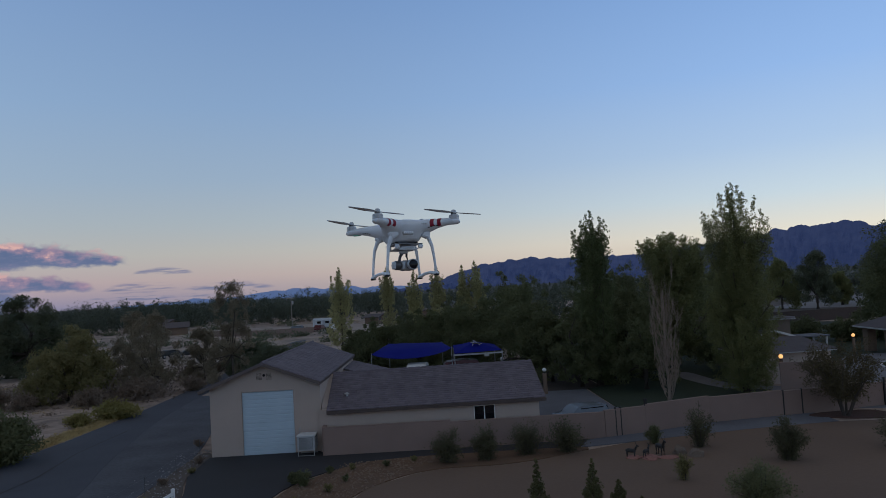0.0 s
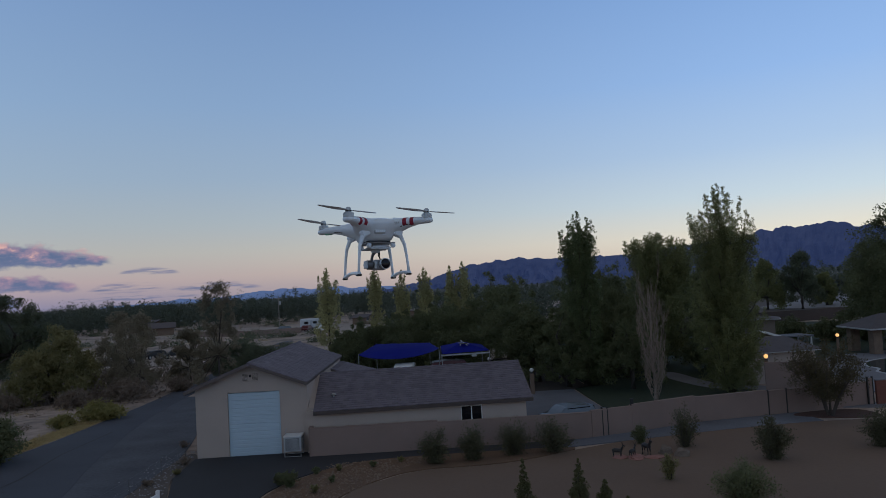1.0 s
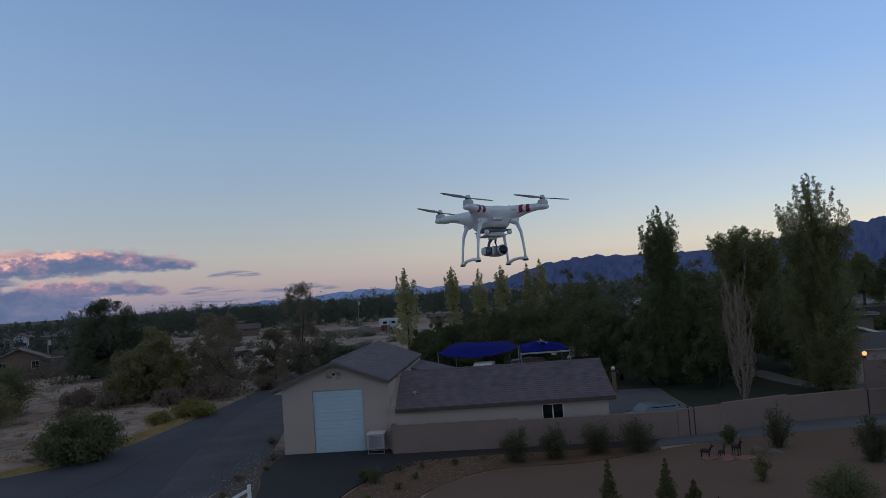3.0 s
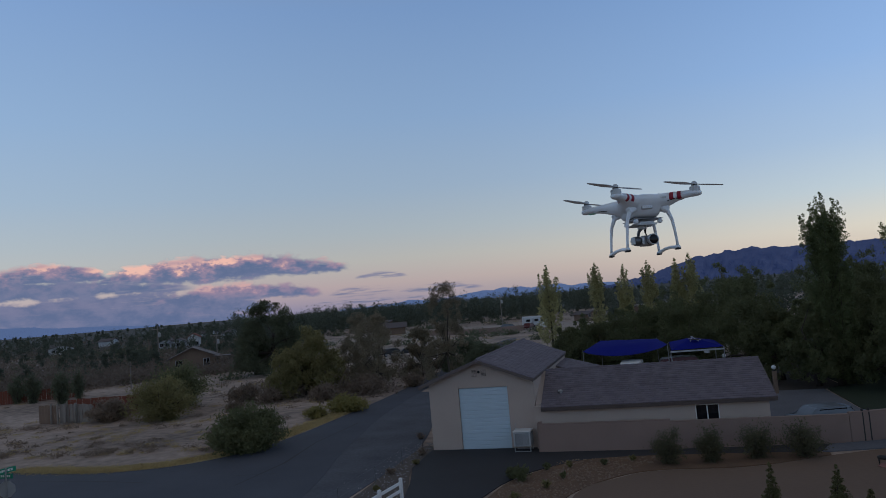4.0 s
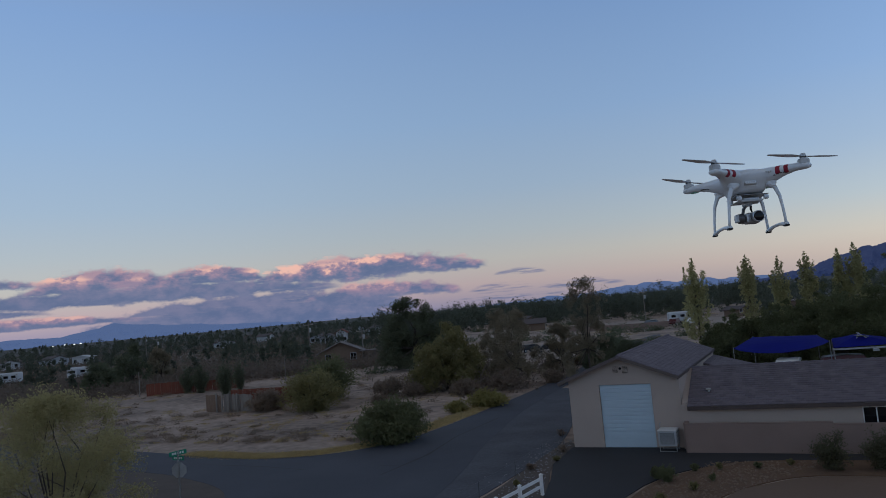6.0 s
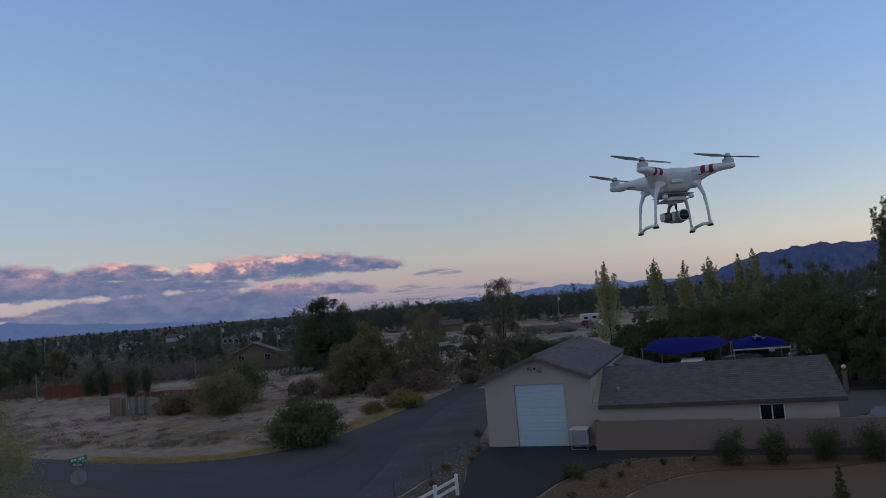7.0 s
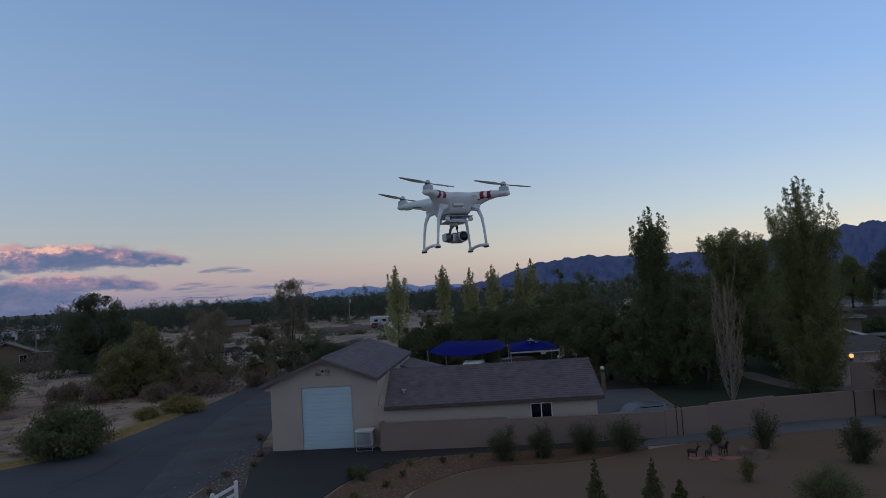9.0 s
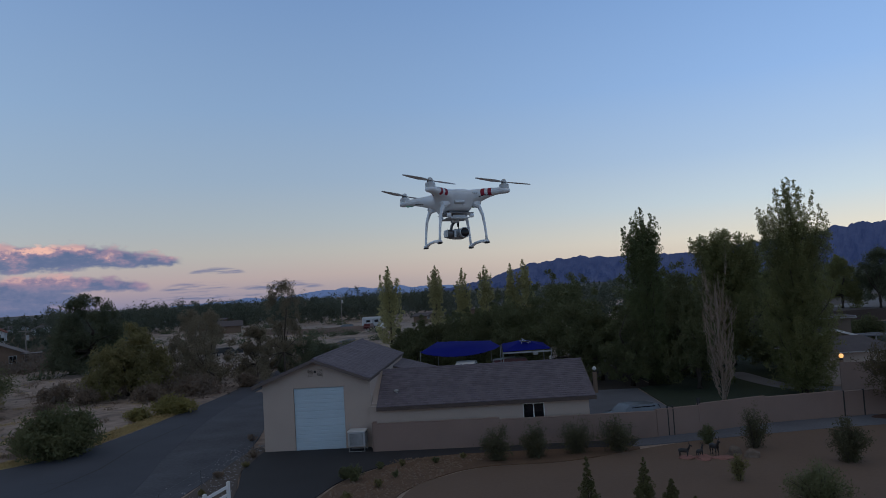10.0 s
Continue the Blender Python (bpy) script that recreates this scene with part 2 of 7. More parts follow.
def mesh_bm(name, bm, mat, smooth=False):
    bmesh.ops.recalc_face_normals(bm, faces=bm.faces)
    me = bpy.data.meshes.new(name)
    bm.to_mesh(me)
    bm.free()
    me.materials.append(mat)
    if smooth:
        me.shade_smooth()
    return me


def part(name, bm, mat, parent=None, label="", smooth=False, at=None):
    """Link a bmesh (or a ready mesh) as one object, under a thing or a part."""
    me = bm if isinstance(bm, bpy.types.Mesh) else mesh_bm(name, bm, mat, smooth)
    ob = new(name, me)
    if parent is not None:
        ob.parent = parent
    if at is not None:
        ob.matrix_basis = at
    if label:
        ob["label"] = label
    return ob


def thing(name, label, category, at=None, group="", kind=""):
    ob = new(name)
    ob.empty_display_size = 0.2
    if at is not None:
        ob.matrix_basis = at
    return tagged(ob, label, category, group, kind)


def add_box(bm, lo, hi, m=None, bevel=0.0):
    """A box between two corners, optionally moved by m and bevelled."""
    c = [(a + b) / 2 for a, b in zip(lo, hi)]
    s = [b - a for a, b in zip(lo, hi)]
    r = bmesh.ops.create_cube(bm, size=1, matrix=(m or Matrix()) @ Matrix.Translation(c) @ Matrix.Diagonal((*s, 1)))
    if bevel:
        edges = list({e for v in r["verts"] for e in v.link_edges})
        bmesh.ops.bevel(bm, geom=edges, offset=bevel, segments=1, affect="EDGES")


def box(lo, hi, m=None, bevel=0.0):
    bm = bmesh.new()
    add_box(bm, lo, hi, m, bevel)
    return bm


def add_tube(bm, pts, radii, seg=8, cap=True, flat=1.0):
    """A tube along points; flat squeezes it in the second cross direction."""
    rings = []
    n = len(pts)
    for i, p in enumerate(pts):
        p = Vector(p)
        d = (Vector(pts[min(i + 1, n - 1)]) - Vector(pts[max(i - 1, 0)])).normalized()
        a = d.cross(Vector((0, 0, 1)))
        if a.length < 1e-3:
            a = d.cross(Vector((1, 0, 0)))
        a.normalize()
        b = d.cross(a).normalized()
        rings.append([bm.verts.new(p + radii[i] * (math.cos(t) * a + flat * math.sin(t) * b)) for t in (2 * math.pi * k / seg for k in range(seg))])
    for r0, r1 in zip(rings, rings[1:]):
        for k in range(seg):
            bm.faces.new((r0[k], r0[(k + 1) % seg], r1[(k + 1) % seg], r1[k]))
    if cap:
        bm.faces.new(rings[0][::-1])
        bm.faces.new(rings[-1])


def tube(pts, radii, seg=8, flat=1.0):
    bm = bmesh.new()
    add_tube(bm, pts, radii, seg, True, flat)
    return bm


def add_lathe(bm, profile, seg=24, m=None):
    """Turned shape about z: profile of (radius, z) from bottom to top, closed at both ends."""
    m = m or Matrix()
    rings = [[bm.verts.new(m @ Vector((r * math.cos(2 * math.pi * k / seg), r * math.sin(2 * math.pi * k / seg), z))) for k in range(seg)] for r, z in profile]
    for r0, r1 in zip(rings, rings[1:]):
        for k in range(seg):
            bm.faces.new((r0[k], r0[(k + 1) % seg], r1[(k + 1) % seg], r1[k]))
    bm.faces.new(rings[0][::-1])
    bm.faces.new(rings[-1])


def lathe(profile, seg=24, m=None):
    bm = bmesh.new()
    add_lathe(bm, profile, seg, m)
    return bm


def slab(outline, z0, z1):
    """A flat plate with the given outline (x, y), with sides."""
    bm = bmesh.new()
    lo = [bm.verts.new((x, y, z0)) for x, y in outline]
    hi = [bm.verts.new((x, y, z1)) for x, y in outline]
    n = len(outline)
    bm.faces.new(hi)
    bm.faces.new(lo[::-1])
    for i in range(n):
        bm.faces.new((lo[i], lo[(i + 1) % n], hi[(i + 1) % n], hi[i]))
    return bm


def smooth_outline(pts, steps=5):
    """Closed Catmull-Rom curve through points."""
    out, n = [], len(pts)
    for i in range(n):
        p0, p1, p2, p3 = (Vector(pts[(i + k) % n]) for k in (-1, 0, 1, 2))
        for s in range(steps):
            t = s / steps
            v = 0.5 * (2 * p1 + (p2 - p0) * t + (2 * p0 - 5 * p1 + 4 * p2 - p3) * t * t + (3 * p1 - p0 - 3 * p2 + p3) * t ** 3)
            out.append((v.x, v.y))
    return out


# ---------------------------------------------------------------- plants
def leaf_mesh(name, pts, size, mat, rng, stretch=1.6, droop=0.0):
    """One small pointed blade at every point, turned at random."""
    n = len(pts)
    a = rng.normal(size=(n, 3))
    a[:, 2] -= droop
    a /= np.linalg.norm(a, axis=1, keepdims=True)
    b = np.cross(a, rng.normal(size=(n, 3)))
    b /= np.linalg.norm(b, axis=1, keepdims=True) + 1e-9
    s = size * rng.uniform(0.6, 1.4, (n, 1))
    tip, tail = pts + a * s * stretch * 0.6, pts - a * s * stretch * 0.4
    v = np.stack([tail - b * s / 2, tail + b * s / 2, tip], 1).reshape(-1, 3)
    me = bpy.data.meshes.new(name)
    me.vertices.add(3 * n)
    me.vertices.foreach_set("co", v.ravel())
    me.loops.add(3 * n)
    me.loops.foreach_set("vertex_index", np.arange(3 * n))
    me.polygons.add(n)
    me.polygons.foreach_set("loop_start", np.arange(0, 3 * n, 3))
    me.materials.append(mat)
    me.update(calc_edges=True)
    return me


def tufted(rng, centres, radii, n):
    """n points gathered in soft tufts."""
    w = radii ** 1.15
    k = rng.choice(len(centres), n, p=w / w.sum())
    d = rng.normal(size=(n, 3))
    d *= np.minimum(1.0, 1.5 / (np.linalg.norm(d, axis=1, keepdims=True) + 1e-9))
    return centres[k] + d * (radii[k] * 0.66)[:, None]


def cloud(rng, clumps, n, tuft=0.46, per=10):
    """Points of a crown: each clump (x, y, z, radius) carries tufts on its skin, and each tuft its leaves."""
    clumps = np.asarray(clumps, float)
    own = np.repeat(np.arange(len(clumps)), per)
    d = rng.normal(size=(len(own), 3))
    d[:, 2] += 0.3
    d /= np.linalg.norm(d, axis=1, keepdims=True)
    r = clumps[own, 3]
    P = tufted(rng, clumps[own, :3] + d * (r * rng.uniform(0.3, 1.12, len(own)))[:, None], r * tuft * rng.uniform(0.6, 1.4, len(own)), n)
    P[:, 2] = np.maximum(P[:, 2], 0.05)
    return P


def limbs(rng, clumps, base, trunk_r, fork, share=0.5, seg=5):
    """A tapered trunk and bent limbs that reach the clumps."""
    bm = bmesh.new()
    top = Vector(base) + Vector((0, 0, fork))
    add_tube(bm, [base, tuple(Vector(base) + Vector((0.05, 0.03, fork * 0.5))), tuple(top)], [trunk_r * 1.3, trunk_r, trunk_r * 0.8], 8)
    for c in clumps:
        if rng.random() > share:
            continue
        e = Vector(c[:3])
        mid = top.lerp(e, 0.5) + Vector(rng.normal(size=3) * 0.08 * (e - top).length)
        add_tube(bm, [tuple(top - Vector((0, 0, 0.1 * fork))), tuple(mid), tuple(e)], [trunk_r * 0.5, trunk_r * 0.32, trunk_r * 0.1], seg)
    return bm


def make_tree(name, label, category, at, clumps, n, leaf, leafmat, seed, trunk_r=0.18, fork=1.5, share=0.5, stretch=1.6, droop=0.0, barkmat=None, group=""):
    rng = np.random.default_rng(seed)
    t = thing(name, label, category, at, group)
    part("trunk", limbs(rng, clumps, (0, 0, -0.05), trunk_r, fork, share), barkmat or BARK, t, smooth=True)
    part("crown", leaf_mesh("crown", cloud(rng, clumps, n), leaf, leafmat, rng, stretch, droop), leafmat, t)
    return t


def poplar(label, at, height, width, n, leaf, mat, seed, spires=7, low=0.5, tops=(0.6, 0.28), group="", name="poplar", trunk_r=0.25, plumes=70, slim=1.0, category="poplar tree", fill=0.92, fine=0.055):
    """Columnar crown of steep leafy plumes: a body of short ones round the trunk, and long separate spires on top."""
    rng = np.random.default_rng(seed)
    t = thing(name, label, category, at, group)
    H = height - low
    bm = bmesh.new()
    add_tube(bm, [(0, 0, -0.05), (0.03, 0.02, height * 0.3), (-0.02, 0.03, height * 0.65), (0, 0, height * 0.9)], [trunk_r * 1.2, trunk_r * 0.8, trunk_r * 0.4, 0.015], 8)
    centres, radii = [], []
    for k in range(spires + plumes):
        a = k * 2.4 + rng.uniform(-0.3, 0.3)
        if k < spires:
            f = 1.0 - 0.17 * (k / spires) ** 0.8 * rng.uniform(0.4, 1.4)
            u, ln, r0 = (k / max(1, spires - 1)) ** 0.5, rng.uniform(0.28, 0.42), slim * (fine * width + 0.17)
        else:
            f = 0.10 + (fill - 0.10) * rng.random() ** 0.9
            u, ln, r0 = rng.random() ** 0.4, rng.uniform(0.14, 0.26), slim * (0.065 * width + 0.20)
        R = max(0.0, width / 2 * float(np.interp(f, [0, 0.1, 0.3, 0.6, 0.85, 1.0], [0.32, 0.68, 1.0, 0.86, *tops])) * u - 0.25 * r0)
        A = np.array([0.35 * R * math.cos(a), 0.35 * R * math.sin(a), low + H * max(0.0, f - ln)])
        B = np.array([R * math.cos(a), R * math.sin(a), low + H * f])
        m = 46 if k < spires else 18
        for j in range(m):
            s = (j + rng.random()) / m
            taper = (1.04 - s) ** 0.55
            c = A + (B - A) * np.array([s ** 0.6, s ** 0.6, s])
            side = rng.normal(size=3) * (1, 1, 0.5)
            centres.append(c + side * r0 * 0.62 * taper)
            radii.append(r0 * rng.uniform(0.38, 0.72) * (0.35 + 0.65 * taper))
        if k % 3 == 0:
            add_tube(bm, [(0, 0, A[2] * 0.85), tuple(A + (B - A) * (0.66, 0.66, 0.5)), tuple(B)], [trunk_r * 0.18, trunk_r * 0.1, 0.006], 4, False)
    P = tufted(rng, np.array(centres), np.array(radii), n)
    P[:, 2] = np.clip(P[:, 2], 0.15, height * 1.02)
    part("trunk", bm, BARK, t, smooth=True)
    part("crown", leaf_mesh("crown", P, leaf, mat, rng, 1.5), mat, t)
    return t


def dome_clumps(seed, w, d, h, low, k, r):
    """Clumps spread through a rounded crown with an uneven skin."""
    rng = np.random.default_rng(seed)
    out = []
    for i in range(k):
        v = rng.normal(size=3)
        v /= np.linalg.norm(v)
        v[2] = abs(v[2]) * 1.0 - 0.25
        s = rng.uniform(0.55, 1.0)
        rr = r * rng.uniform(0.6, 1.25)
        f = 0.5 + (v[2] + 0.25 - 0.5) * (0.6 + 0.4 * s)
        out.append((v[0] * w / 2 * s, v[1] * d / 2 * s, low + (h - low - 0.7 * rr) * f + 0.04 * h * rng.normal() * (f < 0.8), rr))
    return out


def cone_clumps(seed, h, w, low=0.2, k=26):
    rng = np.random.default_rng(seed)
    out = []
    for i in range(k):
        f = (i + 0.5) / k
        a = i * 2.4
        rr = w / 2 * (1 - f) ** 0.8 * 0.6
        out.append((rr * math.cos(a), rr * math.sin(a), low + (h - low) * f * 0.97, max(0.05, w * 0.27 * (1.05 - f) * rng.uniform(0.8, 1.2))))
    return out


def shrub(name, label, at, w, h, n, leaf, mat, seed, group="", k=14, category="shrub", stretch=2.0, barkmat=None, wisp=1.0):
    """Many bent stems from one root; leaves crowd along their outer halves, with loose shoots at the skin."""
    rng = np.random.default_rng(seed + 7)
    t = thing(name, label, category, at, group)
    bm, P = bmesh.new(), []
    m = 3 * k
    for i in range(m):
        a = i * 2.4 + rng.normal() * 0.3
        lean = (rng.random() ** 0.6)
        reach = rng.uniform(1.0 - 0.25 * wisp, 1.0 + 0.14 * wisp) * (0.80 + 0.26 * abs(math.sin(1.5 * a + seed)))
        e = np.array([math.cos(a) * lean * w * 0.47, math.sin(a) * lean * w * 0.47, 0.82 * h * reach * math.sqrt(max(0.08, 1 - 0.78 * lean ** 2.4))])
        mid = np.array([e[0] * 0.42, e[1] * 0.42, e[2] * 0.62]) + rng.normal(size=3) * 0.03 * w
        if i % 2 == 0:
            add_tube(bm, [(0.04 * w * math.cos(a), 0.04 * w * math.sin(a), -0.06), tuple(mid), tuple(e)], [0.012 * w + 0.008, 0.007 * w + 0.005, 0.004], 4)
        q = max(8, n // m)
        f = rng.random(q) ** 0.75
        pts = np.where(f[:, None] < 0.5, mid * (f[:, None] * 2), mid + (e - mid) * (f[:, None] * 2 - 1))
        P.append(pts + rng.normal(size=(q, 3)) * (w * 0.055 * wisp * (1.15 - 0.6 * f))[:, None])
    P = np.concatenate(P)
    P[:, 2] = np.abs(P[:, 2]) + 0.02
    part("stemwork", bm, barkmat or BARK, t)
    part("foliage", leaf_mesh("foliage", P, leaf, mat, rng, stretch, -0.5), mat, t)
    return t


# ---------------------------------------------------------------- the ground
def ground_sheet():
    """One sheet to the horizon, finer near the road, gently uneven away from the paved parts."""
    xs = sorted(set([-4500, -2500, -1400, -800, -500, -350, -260, -200] + list(range(-160, -30, 5)) + list(range(-30, 64, 4)) + [80, 110, 150, 200, 300, 500, 900, 1600, 3000, 4500]))
    ys = sorted(set([-4500, -2000, -800, -300, -120, -60, -30, 0] + list(range(10, 150, 4)) + list(range(150, 300, 12)) + [330, 400, 500, 700, 1000, 1500, 2200, 3200, 4500]))
    vs = []
    for yv in ys:
        for xv in xs:
            wild = min(1, max(0, (-24 - xv) / 6)) * min(1, max(0, (yv - 46) / 6)) * min(1, max(0, (122 - math.hypot(xv, yv)) / 15))
            z = wild * (0.28 * noise.noise((xv * 0.07, yv * 0.07, 1.0)) + 0.12 * noise.noise((xv * 0.2, yv * 0.2, 4.0)))
            vs.append((xv, yv, z - 0.02))
    nx = len(xs)
    fs = [(j * nx + i, j * nx + i + 1, (j + 1) * nx + i + 1, (j + 1) * nx + i) for j in range(len(ys) - 1) for i in range(nx - 1)]
    tagged(new("ground", mesh_from("ground", vs, fs, DESERT, True)), "pale dusty desert ground with darker patches", "ground", kind="structure")


def flat(name, label, category, outline, z, mat, smooth=True):
    o = smooth_outline(outline) if smooth else outline
    ob = part(name, slab(o, -0.12, z), mat)
    return tagged(ob, label, category, kind="structure")


# dirt colour lowered to carry the shade beneath the tarp canopies
DARKDIRT = material("shade_dark_dirt", (0.075, 0.06, 0.05), (0.045, 0.037, 0.031), 0.95, scale=0.5, fine=9, bump=0.5, vary=0.0)
DIRT = material("brown_gravelly_dirt", (0.125, 0.10, 0.083), (0.068, 0.055, 0.047), 0.95, scale=0.7, fine=9, bump=0.5, vary=0.0)
ground_sheet()
flat("road", "dark grey asphalt road meeting a side street", "road",
     [(-16.3, 140), (-18.2, 69.9), (-16.9, 47.3), (-15.2, 36.4), (-14.4, 28), (-13, 8), (-24.5, 8), (-24.6, 26), (-26.4, 31.2), (-31.5, 34.6), (-41.5, 37.3), (-80, 42.5), (-80, 52), (-54.3, 45.6),
      (-44, 43.0), (-35, 40.9), (-30.5, 40.4), (-26.6, 41.6), (-24.2, 44.0), (-22.6, 48.5), (-21.6, 58), (-20.6, 76.7), (-19.5, 140)], 0.02, ASPHALT)
SCRUBLAND = material("dark_scrub_plain", (0.066, 0.063, 0.053), (0.042, 0.043, 0.038), 0.95, scale=0.012, fine=0.06, bump=0.0, vary=0.0)
BRUSHLAND = material("brown_brush_plain", (0.26, 0.205, 0.165), (0.08, 0.07, 0.059), 0.95, scale=0.025, fine=0.2, bump=0.3, vary=0.0, spread=0.34)


def sector(a0, a1, r0, r1, steps=16):
    """Outline of a stretch of the plain between two bearings and two distances."""
    arc = [radians(a0 + (a1 - a0) * i / steps) for i in range(steps + 1)]
    return [(r0 * math.sin(a), r0 * math.cos(a)) for a in arc] + [(r1 * math.sin(a), r1 * math.cos(a)) for a in arc[::-1]]


flat("scrub_plain", "dark brown-green scrub plain reaching to the mountains", "plain", sector(-85, 75, 330, 4450), 0.012, SCRUBLAND, False)
flat("brush_plain", "brown brushy plain with bare sandy patches", "plain", sector(-72, -24, 128, 330), 0.012, BRUSHLAND, False)
flat("corner_verge", "dark gravelly dirt at the street corner", "verge", [(-22.4, 8), (-22.5, 26.5), (-24.8, 32.6), (-30.8, 36.2), (-41.0, 38.9), (-80, 44), (-80, 8)], 0.012, DIRT, False)
flat("road_shoulder", "blue-grey gravel shoulder along the asphalt road", "road shoulder",
     [(-12.9, 54), (-11.6, 43), (-12.3, 34), (-12.8, 28), (-12, 8), (-14.4, 8), (-15.0, 28), (-15.8, 36.4), (-17.5, 47.3), (-18.6, 69.9), (-15.0, 66)], 0.012, SHOULDER)
flat("dirt_strip", "brown gravelly dirt between the driveway and the shoulder", "dirt strip",
     [(-11.5, 43.6), (-10.6, 43.2), (-10.7, 38.5), (-10.0, 35.0), (-9.5, 32), (-9.2, 25), (-12.6, 25), (-12.4, 31), (-12.1, 34)], 0.016, DIRT)
flat("driveway", "black asphalt driveway before the garage", "driveway",
     [(-10.6, 42.8), (-4.2, 42.4), (-4.1, 41.1), (3, 40.55), (11, 40.3), (9.5, 38.6), (2.4, 39.3), (-1.5, 39.0), (-3.4, 37.6), (-4.6, 36.2), (-5.4, 34.4), (-6.2, 31.5), (-6.6, 25), (-9.0, 25), (-9.5, 32), (-10.0, 35.3), (-10.7, 38.5)], 0.025, DRIVE, False)
flat("gravel_bed", "brown gravel planting bed beside the driveway", "gravel bed",
     [(2.4, 39.2), (10, 38.4), (6, 36.4), (2.0, 36.3), (-0.1, 35.2), (-2.1, 32.5), (-3.0, 29), (-5.8, 29), (-5.2, 34.4), (-3.2, 37.5), (-1.4, 38.9)], 0.03, GRAVEL)
flat("sand_yard", "smooth tan sand yard with sparse shrubs", "sand yard",
     [(-2.6, 24), (-1.9, 32.4), (0, 35.0), (2.0, 36.1), (6, 36.2), (10, 37.9), (14, 39.2), (20, 40.3), (28, 39.6), (40, 37), (60, 30), (40, 12), (0, 12)], 0.02, SAND)
flat("pavement", "grey concrete paving strip along the block wall", "pavement",
     [(9.7, 38.6), (13.7, 39.05), (17.5, 39.6), (21.2, 40.0), (25, 40.1), (25.2, 42.9), (18.4, 42.3), (12.5, 40.6), (10.5, 40.2)], 0.03, COURT, False)
flat("courtyard", "grey concrete courtyard behind the block wall", "courtyard",
     [(8.9, 41.6), (12, 41.4), (16.5, 43.5), (15.0, 50), (15.4, 58.6), (9, 59.2), (8.9, 46)], 0.015, COURT, False)
flat("rear_yard", "dirt yard darkened with the shade under the tarp canopies", "dirt yard", [(-3, 46), (8.9, 46), (9, 59.2), (15.4, 58.6), (17, 60), (18, 84), (-10, 88), (-9, 62)], 0.013, DARKDIRT, False)
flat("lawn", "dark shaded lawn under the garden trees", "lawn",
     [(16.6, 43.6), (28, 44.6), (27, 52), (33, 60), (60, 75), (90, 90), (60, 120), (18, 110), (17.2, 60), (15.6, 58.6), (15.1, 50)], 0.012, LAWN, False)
flat("verge", "strip of dry yellow grass along the road edge", "verge",
     [(-38, 42.3), (-33, 41.4), (-30.2, 41.3), (-27.4, 42.3), (-25.4, 44.4), (-24, 48.8), (-22.9, 58), (-22.3, 66), (-21.8, 58), (-22.9, 48.4), (-24.5, 43.8), (-26.8, 41.4), (-30.5, 40.3), (-35, 40.8)], 0.02, DRYGRASS)


# ---------------------------------------------------------------- the garage and its low wing
GA = pose(-7.35, 42.62, 0, 0, 0, -4.08)          # x along the front, y to the back
WI = pose(-4.15, 42.08, 0, 0, 0, -1.6)
RX = 0.30          # where the low roof begins along its front


def roof_tiles(parent, m, width, run, rows, cols, keep=300):
    """Courses of flat tiles on a slope: x along the eave, y up the slope; those past the first 300 are joined."""
    cw, rh = width / cols, run / rows
    me = mesh_bm("tile", box((0.006, 0, 0), (cw - 0.006, rh * 1.12, 0.034), pose(0, 0, 0.012, -4.0, 0, 0)), TILE)
    rest, n = bmesh.new(), 0
    for r in range(rows):
        off = 0.5 * cw if r % 2 else 0
        for c in range(cols):
            x0 = c * cw + off
            if x0 + cw > width + 0.01:
                continue
            p = m @ pose(x0, r * rh, 0.028, random.uniform(-0.6, 0.6), random.uniform(-0.5, 0.5), 0)
            if n < keep:
                part("tile", me, TILE, parent, at=p)
            else:
                add_box(rest, (0.006, 0, 0), (cw - 0.006, rh * 1.12, 0.034), p @ pose(0, 0, 0.012, -4.0, 0, 0))
            n += 1
        if r % 2:
            for x0 in (0, width - 0.5 * cw):
                add_box(rest, (0.004, 0, 0), (0.5 * cw - 0.006, rh * 1.12, 0.022), m @ pose(x0, r * rh, 0.028) @ pose(0, 0, 0.012, -3.0, 0, 0))
    tagged(part("tiling", rest, TILE, parent), kind="stuff")


